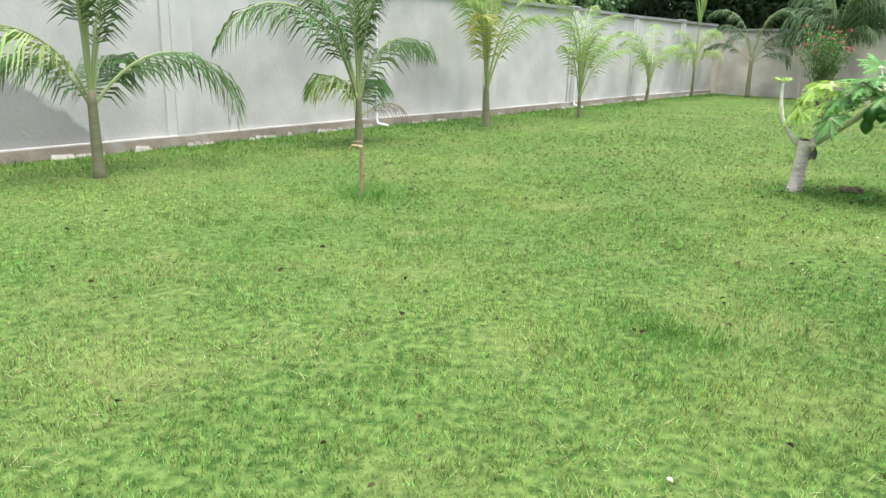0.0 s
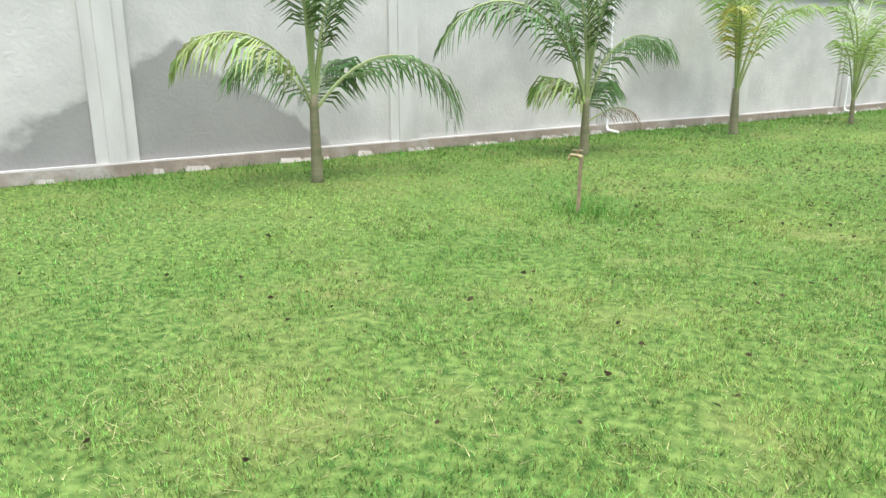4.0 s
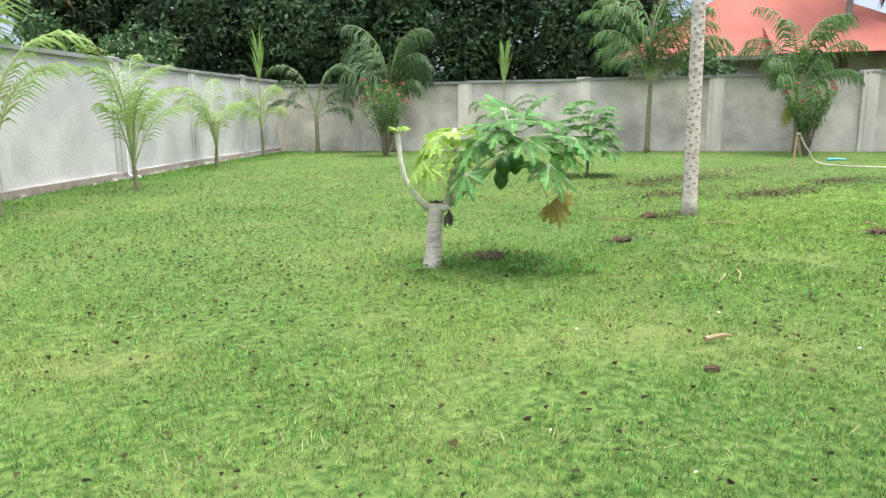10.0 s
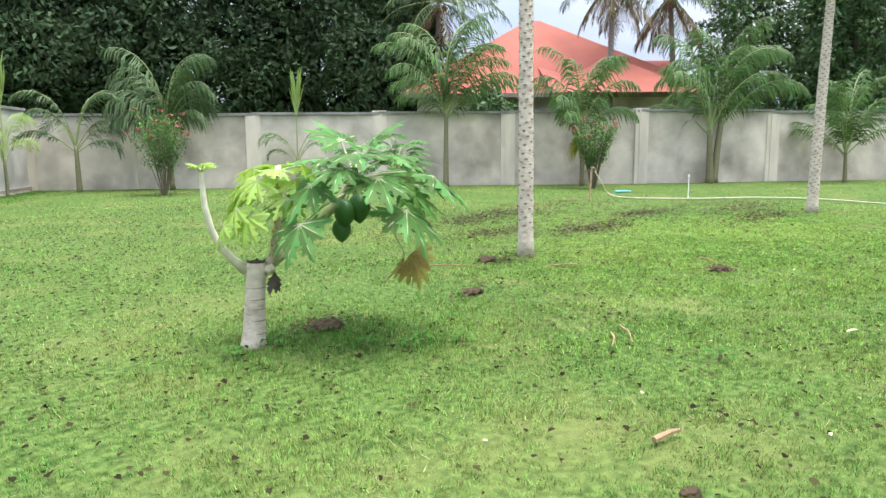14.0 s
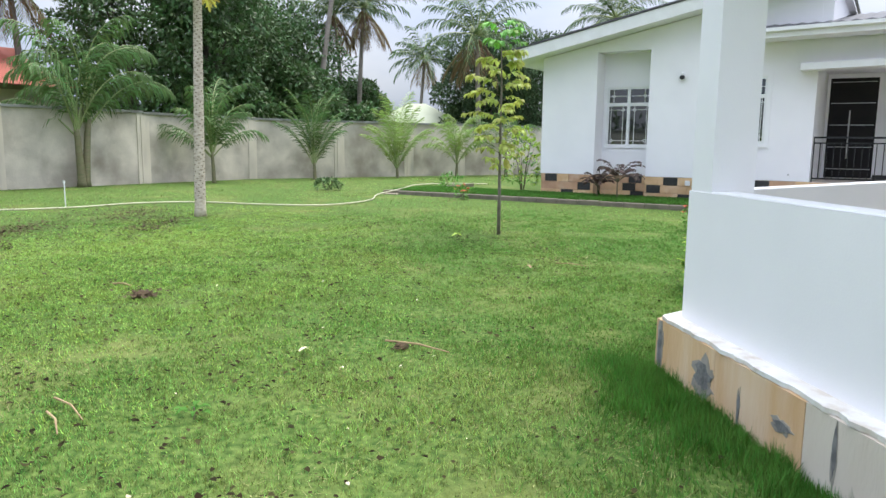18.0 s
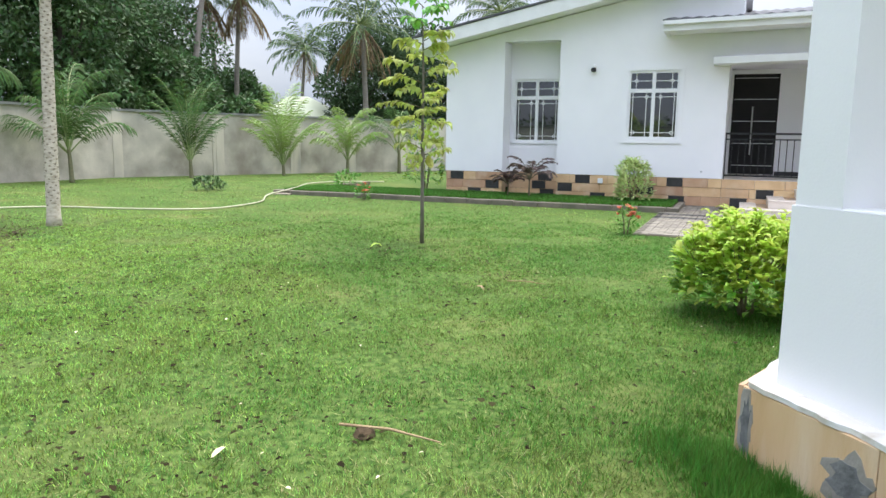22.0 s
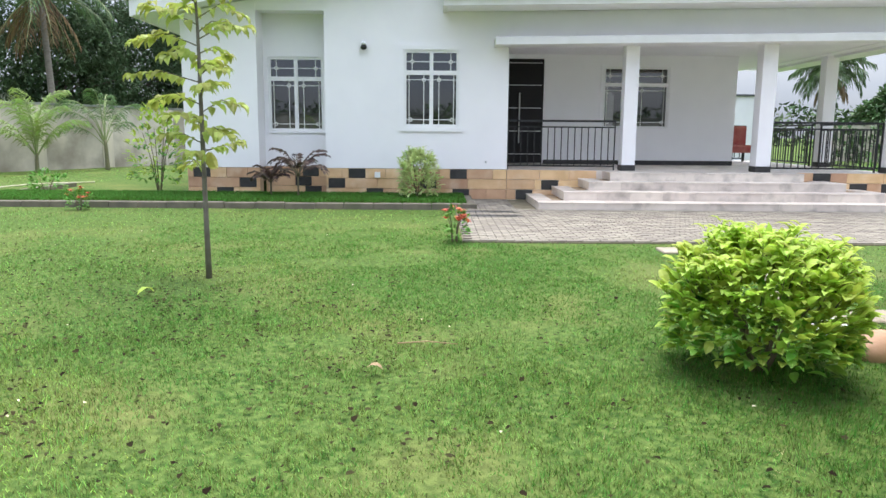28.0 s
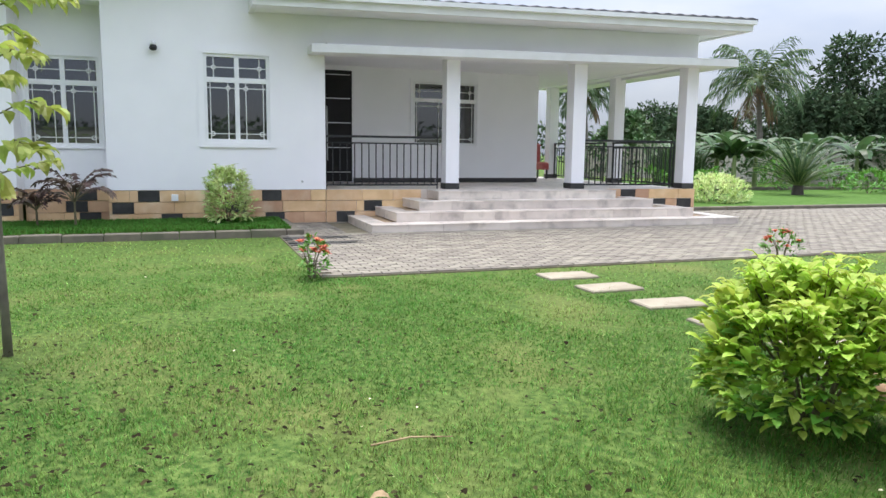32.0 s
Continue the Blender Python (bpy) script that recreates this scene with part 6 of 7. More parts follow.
MANGO = "dense dark mango tree behind the garden wall"
for k, (x, y, h, r) in enumerate(((5.5, 39.0, 9.5, 3.6), (10.5, 38.5, 11.5, 4.4), (15.0, 36.5, 12.5, 5.0), (20.0, 34.0, 12.5, 5.0), (24.3, 31.2, 11.5, 4.6), (17.5, 42.0, 13.5, 6.0), (27.2, 29.0, 9.5, 3.0))):
    tree(x, y, h, r, 2.0, 30000, 0.31, M_TREELEAF, MANGO, 500 + k, trunk=0.35, name="mango_tree", clumps=44)
GREEN = "broad green tree behind the garden wall"
for k, (x, y, h, r, c) in enumerate(((36.3, 13.8, 9.8, 3.6, 2.0), (35.5, 10.3, 10.5, 3.2, 2.2), (40.5, 9.6, 8.3, 3.4, 1.6), (44.0, 7.8, 8.3, 4.2, 1.5), (39.5, 6.8, 5.0, 2.4, 1.2), (50.0, 3.6, 5.0, 2.6, 1.0), (48.6, -4.7, 7.6, 4.0, 1.2), (50.5, -8.6, 8.2, 4.4, 1.2), (52.0, -13.5, 8.5, 4.6, 1.2), (52.0, -19.0, 8.0, 4.4, 1.2))):
    tree(x, y, h, r, c, 17000, 0.26, M_TREELEAF2 if k < 6 else M_TREELEAF, GREEN, 600 + k, trunk=0.22, clumps=30)
for k, (x, y, h, r) in enumerate(((3.2, 33.6, 4.6, 1.8), (6.2, 33.2, 4.4, 2.0), (0.2, 33.0, 3.8, 1.8), (26.2, 22.4, 3.6, 1.4), (28.4, 19.2, 3.2, 1.3), (37.0, 3.6, 3.0, 1.4))):
    tree(x, y, h, r, 0.6, 2600, 0.26, M_TREELEAF2, "leafy green shrub tree behind the garden wall", 650 + k, trunk=0.1, clumps=16, name="shrub_tree")


def coconut(x, y, h, lean, label, seed, fronds=32, spread=3.4, dead=5, trunk=0.17, mm=None, leaf=0.78):
    g = random.Random(seed)
    root = thing("coconut_palm", pose(x, y, 0), label, "coconut palm", "coconut palms")
    bb = Build()
    n = 14
    pts = [(lean[0] * (k / n) ** 1.5, lean[1] * (k / n) ** 1.5, -0.05 + h * k / n) for k in range(n + 1)]
    bb.tube(pts, [trunk * (1.5 if k == 0 else 1.0 - 0.35 * k / n) for k in range(n + 1)], 9)
    part("trunk", bb, M_COCOTRUNK, root, smooth=True)
    top = Vector(pts[-1])
    for k in range(fronds):
        u = k / fronds
        bb = Build()
        isdead = k >= fronds - dead
        frond(bb, top, k * 2.4 + g.uniform(-0.3, 0.3), (1.2 - 1.9 * u) if not isdead else g.uniform(-1.1, -0.7), spread * g.uniform(0.85, 1.1) * (0.8 if isdead else 1), 1.3 if not isdead else 0.5, leaf, 26, 1.0, 0, seed + k, 0.15, 0.06)
        part("frond", bb, [M_DEADLEAF if isdead else (mm or M_PALMDARK), M_RACHIS], root)
    for k in range(7):
        a = k * 0.9
        c = top + Vector((math.cos(a) * 0.25, math.sin(a) * 0.25, -0.3 - 0.1 * (k % 3)))
        bb = Build()
        bb.tube([c + Vector((0, 0, 0.13)), c + Vector((0, 0, 0.05)), c - Vector((0, 0, 0.08)), c - Vector((0, 0, 0.14))], [0.02, 0.11, 0.1, 0.02], 8)
        part("coconut", bb, M_DEADLEAF, root)
    return root


COCO = "tall coconut palm with hanging brown fronds"
coconut(31.4, 19.4, 8.6, (0.5, 0.2), COCO, 700, dead=11)
coconut(34.6, 17.6, 8.0, (-0.4, 0.3), COCO, 720, dead=10)
coconut(27.0, 26.0, 7.8, (0.3, 0.0), COCO, 740, dead=5)
coconut(41.3, 5.9, 12.5, (2.4, -1.4), COCO, 760, dead=10)
coconut(47.5, 3.6, 9.6, (0.6, -0.4), COCO, 780, dead=12)
coconut(48.0, 4.4, 9.3, (0.5, 0.6), COCO, 800, dead=12)
coconut(61.0, -1.5, 8.2, (0.4, -0.5), "distant coconut palm against the sky", 820, dead=6, spread=3.2)
coconut(41.5, -3.0, 7.3, (0.3, 0.2), COCO, 840, dead=8, spread=3.8)
coconut(50.0, -14.0, 10.0, (0.3, 0.2), COCO, 860, dead=6, spread=3.8)
coconut(2.7, 37.0, 8.0, (0.3, 0.0), COCO, 880, dead=11)
coconut(13.0, -35.3, 5.0, (0.3, 0.3), "leaning coconut palm behind banana plants", 900, fronds=34, dead=5, spread=2.9, leaf=0.9)
coconut(21.5, -33.5, 4.6, (0.2, 0.2), "short coconut palm beyond the porch", 920, dead=3, spread=2.0)

# ---- red-roofed house behind the wall ----
red = thing("red_roofed_house", pose(32.6, 23.4, 0, 0, 0, -46), "neighbour house with a faded red sheet roof", "house")
bb = Build()
bb.box(-6.6, -3.2, 0, 6.6, 4.0, 3.4)
part("wall", bb, M_RENDER2, red)
RZ0, RZ1 = 3.45, 7.3
for nm, quad in (("roof_front", ((-7.4, -4.0, RZ0), (7.4, -4.0, RZ0), (-0.4, 0.4, RZ1), (-1.0, 0.4, RZ1))), ("roof_left", ((-7.4, 4.8, RZ0), (-7.4, -4.0, RZ0), (-1.0, 0.4, RZ1), (-1.0, 0.4, RZ1))), ("roof_right", ((7.4, -4.0, RZ0), (7.4, 4.8, RZ0), (-0.4, 0.4, RZ1), (-0.4, 0.4, RZ1))), ("roof_back", ((7.4, 4.8, RZ0), (-7.4, 4.8, RZ0), (-1.0, 0.4, RZ1), (-0.4, 0.4, RZ1)))):
    a, c, d, e = (Vector(q) for q in quad)
    bb = Build()
    bb.slabquad(a, c, d, e, 0.05) if (d - e).length > 0.01 else bb.add([a, c, d], [(0, 1, 2)])
    part(nm, bb, M_REDROOF, red)
bb = Build()
for q in ((-7.4, -4.06, 7.4, -3.98), (-7.4, 4.78, 7.4, 4.86)):
    bb.box(q[0], q[1], 3.28, q[2], q[3], 3.46)
part("fascia", bb, M_COCOTRUNK, red)
# front hip, lower
bb = Build()
bb.add([(-1.0, -5.6, 3.4), (5.6, -5.6, 3.4), (2.3, -2.4, 5.3), (-1.0, -1.6, 3.4 + 1.75), (5.6, -1.6, 3.4 + 1.75), (2.3, 0.0, 5.3)], [(0, 1, 2), (0, 2, 5, 3), (1, 4, 5, 2)])
part("front_hip", bb, M_REDROOF, red)
grh = thing("green_roofed_house", pose(51.5, -0.4, 0, 0, 0, 90), "distant house with a pale green roof", "house")
bb = Build()
bb.box(-2.6, -1.5, 0, 2.6, 3, 2.7)
part("wall", bb, M_RENDER, grh)
bb = Build()
bb.add([(-3, -2, 2.6), (3, -2, 2.6), (0.6, 0.5, 4.0), (-0.6, 0.5, 4.0), (-3, 3.4, 2.6), (3, 3.4, 2.6)], [(0, 1, 2, 3), (1, 5, 2), (5, 4, 3, 2), (4, 0, 3)])
part("roof", bb, M_GREENROOF, grh)

# ---- garden beyond the paving ----
isl = thing("lawn_island", HOUSE, "kerbed lawn strip beyond the paving", "lawn strip")
bb = Build()
bb.box(8.3, 1.1, 0.0, 30.0, 12.0, 0.08)
part("turf", bb, M_BEDGRASS, isl)
for k in range(44):
    bb = Build()
    bb.chamfer(8.2 + 0.5 * k, 0.95, -0.02, 8.2 + 0.5 * k + 0.487, 1.09, 0.11, 0.012)
    part("kerb_stone", bb, M_KERB, isl)
for k in range(30):
    bb = Build()
    bb.chamfer(12.0 + 0.5 * k, 8.0, 0.05, 12.0 + 0.5 * k + 0.487, 8.14, 0.19, 0.012)
    part("kerb_stone", bb, M_KERB, isl)


def banana(x, y, h, label, seed, n=11):
    g = random.Random(seed)
    root = thing("banana_plant", pose(x, y, 0), label, "banana plant", "banana plants")
    bb = Build()
    bb.tube([(0, 0, -0.05), (0, 0, h * 0.45)], [0.12, 0.07], 9)
    part("stem", bb, M_RACHIS, root)
    for k in range(n):
        a, el = k * 2.4 + g.uniform(-0.3, 0.3), g.uniform(0.75, 1.45)
        L = h * g.uniform(0.5, 0.72)
        bb = Build()
        p, pts = Vector((0, 0, h * 0.42)), []
        for q in range(9):
            pts.append(p.copy())
            p = p + Vector((math.cos(a) * math.cos(el), math.sin(a) * math.cos(el), math.sin(el))) * L / 8
            el -= 0.16 + 0.03 * q
        side = Vector((-math.sin(a), math.cos(a), 0))
        for q in range(1, 8):
            w0, w1 = 0.24 * math.sin(math.pi * q / 8.5) ** 0.6, 0.24 * math.sin(math.pi * (q + 1) / 8.5 * 0.98) ** 0.6
            for sg in (1, -1):
                dz = Vector((0, 0, -0.25))
                bb.add([pts[q], pts[q + 1], pts[q + 1] + (side * sg + dz) * w1 * h / 2.6, pts[q] + (side * sg + dz) * w0 * h / 2.6], [(0, 1, 2, 3)])
        part("leaf", bb, M_BANANA, root)
    return root


for k, (x, y, h) in enumerate(((12.4, -24.6, 2.9), (11.8, -25.6, 2.7), (13.2, -25.6, 2.6), (11.0, -26.4, 2.5), (10.3, -29.6, 3.1), (8.6, -30.6, 2.8), (7.0, -31.0, 2.6), (13.6, -27.5, 2.9), (14.6, -24.6, 2.3), (6.2, -27.6, 2.2))):
    banana(x, y, h, "green banana plant with torn leaves", 950 + k)
cyc = thing("cycad", pose(9.9, -21.6, 0.08), "spreading dark green cycad on the lawn", "cycad")
bb = Build()
bb.tube([(0, 0, -0.05), (0, 0, 0.3)], [0.2, 0.16], 9)
part("stem", bb, M_BARK, cyc)
for k in range(52):
    bb = Build()
    frond(bb, (0, 0, 0.25), k * 2.4, 0.45 + 0.95 * (k / 52), 1.75, 0.8, 0.24, 26, 0.1, 0, k, 0.1, 0.025)
    part("frond", bb, [M_CYCAD, M_RACHIS], cyc)
for k, (x, y, h, r) in enumerate(((9.6, -45.6, 7.8, 3.4), (5.2, -42.0, 7.0, 3.6), (7.8, -40.7, 4.2, 2.4), (23.2, -53.6, 4.7, 3.6), (20.5, -59.4, 4.6, 3.2), (14.3, -57.3, 5.2, 4.0), (22.2, -43.1, 3.8, 1.8), (10.8, -39.0, 4.2, 2.6), (16.8, -38.0, 3.4, 2.2), (0.5, -38.0, 6.5, 3.6))):
    tree(x, y, h, r, 0.7 if h < 6 else 1.6, 5000, 0.36, M_TREELEAF2 if k in (6,) else M_TREELEAF, "dark round tree in the distance", 1000 + k, trunk=0.2, clumps=22)
for k, (x, y) in enumerate(((8.0, -24.5), (9.2, -26.6), (6.4, -24.0), (12.6, -21.5), (7.0, -26.0), (10.8, -24.0), (15.0, -22.5))):
    bush("garden_shrub", x, y, 0.7, 0.7, 0.75 + 0.15 * (k % 3), 420, 0.16, 0.07, [M_BUSHLEAF], "mixed green shrub in the far garden", "shrub", 1100 + k, z0=0.05, stems=5)
for k, (x, y, h) in enumerate(((15.5, -30.5, 1.9), (13.8, -31.2, 2.1), (11.6, -31.6, 1.8), (9.4, -32.3, 2.2), (7.6, -32.6, 2.0), (5.4, -33.0, 2.3), (17.5, -29.5, 2.0), (19.5, -29.0, 1.8), (4.0, -32.0, 2.0))):
    bush("garden_shrub", x, y, 1.1, 1.0, h, 700, 0.24, 0.10, [M_TREELEAF2], "tall leafy shrub before the boundary wall", "shrub", 1150 + k, stems=6)
for k, (x, y) in enumerate(((14.4, -23.6), (14.9, -24.4), (14.0, -24.6))):
    cane = thing("cane_clump", pose(x, y, 0), "tall clump of cane with arching blades", "cane", "cane clumps")
    rc = random.Random(60 + k)
    bb = Build()
    for q in range(150):
        a, el = rc.uniform(0, 6.28), rc.uniform(1.0, 1.5)
        p = Vector((rc.uniform(-0.35, 0.35), rc.uniform(-0.35, 0.35), 0))
        L, w, pts = rc.uniform(1.3, 2.5), 0.035, []
        sd = Vector((-math.sin(a), math.cos(a), 0))
        for n2 in range(6):
            pts += [p - sd * w * (1 - n2 / 6), p + sd * w * (1 - n2 / 6)]
            p = p + Vector((math.cos(a) * math.cos(el), math.sin(a) * math.cos(el), math.sin(el))) * L / 5
            el -= 0.08 + 0.09 * n2
        bb.add(pts, [(2 * n2, 2 * n2 + 1, 2 * n2 + 3, 2 * n2 + 2) for n2 in range(5)])
    tagged(part("cane_blades", bb, M_BANANA, cane), kind="stuff")
bb = Build()
bb.box(-15, -0.1, 0, 15, 0.1, 2.0)
solid("wall_south", bb, M_RENDER2, pose(9.0, -34.0, 0, 0, 0, -14), "low grey boundary wall behind the banana plants", "garden wall", kind="structure")
wb = thing("gate_house", pose(25.5, -31.0, 0, 0, 0, HROT), "white outbuilding seen past the porch columns", "outbuilding")
bb = Build()
bb.box(-2.0, 0, 0, 2.0, 3, 3.3)
part("wall", bb, M_WHITE, wb)
bb = Build()
bb.box(-2.1, -0.1, 3.3, 2.1, 3.1, 3.4)
part("roof", bb, M_ROOF, wb)
# made-up chair shape in place of an unidentified magenta thing behind the railing
cart = thing("porch_red_stand_in", HOUSE @ pose(6.6, 5.0, FL), "dark red chair shape standing in for a magenta thing on the porch", "chair")
bb = Build()
bb.chamfer(-0.3, -0.3, 0.25, 0.3, 0.3, 0.45, 0.04)
part("seat", bb, M_ROSE, cart)
bb = Build()
bb.chamfer(-0.3, 0.24, 0.451, 0.3, 0.34, 0.95, 0.04)
part("backrest", bb, M_ROSE, cart)
for sx in (-0.26, 0.26):
    for sy in (-0.26, 0.28):
        bb = Build()
        bb.box(sx - 0.02, sy - 0.02, 0, sx + 0.02, sy + 0.02, 0.249)
        part("leg", bb, M_BLACK, cart)

# ring of distant woods
g = np.random.default_rng(77)
woods = thing("distant_woods", IDENT, "far belt of woods round the gardens", "woods", kind="stuff")
cs, rr = [], []
for k in range(150):
    a = 2 * math.pi * k / 150
    d = 95 + 25 * g.random()
    cs.append((15 + math.cos(a) * d, math.sin(a) * d, 1.5 + 1.5 * g.random()))
    rr.append(4 + 2.5 * g.random())
leaf_cloud("foliage", cs, rr, 32000, 1.1, M_FARGREEN, woods, 78, 0.7)


# ---- brick paving ----
pave = thing("paving", HOUSE, "brown clay block paving in front of the porch steps", "paving", kind="structure")
bb = Build()
bb.box(-1.05, -5.62, -0.03, 17.0, 0.9, 0.014)
part("sand_bed", bb, M_SAND, pave)
BW, BH, BT = 0.21, 0.105, 0.030
one = Build()
one.add([(0.002, 0.002, 0), (BW - 0.005, 0.002, 0), (BW - 0.005, BH - 0.005, 0), (0.002, BH - 0.005, 0), (0.006, 0.006, BT), (BW - 0.009, 0.006, BT), (BW - 0.009, BH - 0.009, BT), (0.006, BH - 0.009, BT)],
        [(4, 5, 6, 7), (0, 1, 5, 4), (1, 2, 6, 5), (2, 3, 7, 6), (3, 0, 4, 7)])
brick_mesh = one.mesh("paver", M_PAVER)
dark_mesh = one.mesh("dark_paver", M_DARKTILE)
rest = Build()
rb = random.Random(17)
near = 0
for row in range(62):
    y = -5.60 + row * BH
    x = -1.04 - (BW / 2 if row % 2 else 0)
    while x < 16.9:
        inside = x > -1.05 and not (0.0 < x + 0.1 < 7.6 and y > -1.9) and not (x < 0.1 and y > 0.0)
        if inside:
            z = rb.uniform(-0.002, 0.002)
            is_dark = 0.0 < x + 1.05 < 0.95 and -3.2 < y < -2.2 and (row // 3) % 2 == 0
            if near < 290 and x < 3.4 and y < -3.8:
                near += 1
                ob = new("paver", brick_mesh)
                ob.parent = pave
                ob.location = (x, y, z)
            else:
                k = len(rest.v)
                rest.add([(vx + x, vy + y, vz + z) for vx, vy, vz in one.v], one.f, 1 if is_dark else 0)
        x += BW
tagged(part("pavers", rest, [M_PAVERS, M_DARKTILE], pave), kind="stuff")

# ---- litter, sticks, clods ----
def inside_poly(px, py, poly):
    inside = np.zeros(len(px), bool)
    n = len(poly)
    for i in range(n):
        x0, y0 = poly[i]
        x1, y1 = poly[(i + 1) % n]
        hit = ((y0 > py) != (y1 > py)) & (px < (x1 - x0) * (py - y0) / (y1 - y0 + 1e-12) + x0)
        inside ^= hit
    return inside


LAWN = [(-16.0, -14.0), (-16.0, -6.0), (-5.6, 6.85), (9.1, 25.4), (28.1, 7.5), (33.0, -3.0), (30.0, -14.0)]
PORCH_SPOT = [(2.73, 2.39), (5.50, 2.39), (7.04, -0.27), (7.25, -2.9), (2.73, -2.9)]
HD, HV = (-0.63198, -0.77498), (-0.77498, 0.63198)


def on_lawn(px, py):
    ok = inside_poly(px, py, LAWN) & ~inside_poly(px, py, PORCH_SPOT)
    u = (px - HX) * HD[0] + (py - HY) * HD[1]
    v = (px - HX) * HV[0] + (py - HY) * HV[1]
    ok &= ~((u > -1.08) & (v < 5.64))
    ok &= ~((u > -10.02) & (u <= -1.0) & (v < 1.90))
    return ok


STRETCH = [(0.0, 0.0), (0.2, 1.4), (0.9, 3.4), (1.5, 4.3), (4.5, 4.5), (7.7, 4.4)]


def from_stretch(px, py):
    best = np.full(len(px), 1e9)
    for (x0, y0), (x1, y1) in zip(STRETCH, STRETCH[1:]):
        dx, dy = x1 - x0, y1 - y0
        t = np.clip(((px - x0) * dx + (py - y0) * dy) / (dx * dx + dy * dy), 0, 1)
        best = np.minimum(best, np.hypot(px - x0 - t * dx, py - y0 - t * dy))
    return best


def tri_mesh(name, verts, mm, per=3):
    n = len(verts) // per
    me = bpy.data.meshes.new(name)
    me.vertices.add(per * n)
    me.vertices.foreach_set("co", np.ascontiguousarray(verts, dtype=np.float32).ravel())
    me.loops.add(per * n)
    me.loops.foreach_set("vertex_index", np.arange(per * n, dtype=np.int32))
    me.polygons.add(n)
    me.polygons.foreach_set("loop_start", np.arange(0, per * n, per, dtype=np.int32))
    me.materials.append(mm)
    me.update(calc_edges=True)
    return me


gl = np.random.default_rng(5)


def value_noise(px, py, cell, seed):
    """Smooth random values from -1 to 1 on a grid of the given cell size."""
    g3 = np.random.default_rng(seed)
    tab = g3.uniform(-1, 1, (256, 256))
    u, v = px / cell, py / cell
    i, j = np.floor(u).astype(int), np.floor(v).astype(int)
    a, b = u - i, v - j
    a, b = a * a * (3 - 2 * a), b * b * (3 - 2 * b)
    i0, j0, i1, j1 = i % 256, j % 256, (i + 1) % 256, (j + 1) % 256
    return (tab[i0, j0] * (1 - a) + tab[i1, j0] * a) * (1 - b) + (tab[i0, j1] * (1 - a) + tab[i1, j1] * a) * b


def scatter_bits(name, px, py, size, mm, label, category, even=0.35):
    ok = on_lawn(px, py) & (gl.uniform(-1, 1, len(px)) < even + 1.1 * value_noise(px, py, 0.45, 9) + 0.7 * value_noise(px, py, 1.6, 10))
    px, py = px[ok], py[ok]
    n = len(px)
    a = gl.uniform(0, 6.283, n)
    L = size * gl.uniform(0.5, 1.5, n)
    W = L * gl.uniform(0.5, 1.0, n)
    d = np.stack([np.cos(a), np.sin(a), gl.uniform(-0.1, 0.4, n)], 1)
    s = np.stack([-np.sin(a), np.cos(a), gl.uniform(-0.3, 0.3, n)], 1)
    p = np.stack([px, py, gl.uniform(0.024, 0.036, n)], 1)
    up = np.array([0, 0, 1.0])
    rim = []
    for k in range(6):
        c, q = math.cos(k * math.pi / 3), math.sin(k * math.pi / 3)
        rim.append(p + d * (L * 0.5 * c * gl.uniform(0.7, 1.2, n))[:, None] + s * (W * 0.5 * q * gl.uniform(0.7, 1.3, n))[:, None] + up * (L * 0.22 * abs(q))[:, None])
    ob = new(name, tri_mesh(name, np.stack(rim, 1).reshape(-1, 3), mm, 6))
    return tagged(ob, label, category, kind="stuff")


def blobs(spots):
    xs, ys = [], []
    for x, y, sx, sy, n in spots:
        xs.append(gl.normal(x, sx, n))
        ys.append(gl.normal(y, sy, n))
    return np.concatenate(xs), np.concatenate(ys)


px, py = blobs([(2.0, 9.2, 2.2, 2.4, 3600), (5.5, 12.5, 2.8, 3.2, 6000), (8.5, 15.5, 2.5, 2.8, 3600), (6.0, 6.5, 2.5, 2.0, 1500), (9.0, 3.6, 2.5, 1.6, 1700), (5.0, 5.0, 2.5, 1.2, 500), (12.0, 5.0, 3.0, 2.0, 1900), (11.9, 2.5, 0.9, 0.7, 260), (10.0, 1.9, 1.2, 1.0, 900), (12.0, 3.6, 2.0, 1.2, 1100), (8.0, 2.0, 1.2, 1.0, 200), (1.0, 5.0, 3.0, 2.0, 350)])
scatter_bits("leaf_litter", px, py, 0.026, M_LITTER, "small dark dead leaves scattered over the lawn", "leaf litter")
px, py = blobs([(10.2, 8.6, 0.5, 0.22, 700), (9.9, 10.6, 0.6, 0.3, 400), (13.4, 11.2, 1.3, 0.5, 600), (15.0, 8.1, 0.9, 0.5, 700), (11.8, 9.6, 2.4, 1.6, 1500), (13.2, 7.2, 0.7, 0.2, 500), (9.0, 9.4, 0.5, 0.2, 400), (11.2, 10.9, 0.7, 0.25, 600), (12.6, 9.0, 0.6, 0.2, 500), (7.2, 8.0, 0.3, 0.15, 120), (7.9, 5.97, 0.10, 0.08, 90), (4.13, 7.25, 0.16, 0.08, 160), (5.6, 7.15, 0.14, 0.06, 60), (10.3, 21.0, 0.5, 0.4, 200)])
scatter_bits("bare_soil_crumbs", px, py, 0.034, M_SOIL, "crumbs of bare dark soil in worn patches of lawn", "soil", 1.2)
px, py = blobs([(8.0, 3.0, 2.6, 1.6, 45), (5.0, 4.0, 2.0, 1.5, 26), (11.0, 4.0, 2.5, 2.0, 40), (4.0, 9.0, 3.0, 3.0, 24)])
scatter_bits("fallen_petals", px, py, 0.017, M_PETAL, "pale fallen petals and dry leaves on the grass", "petals")

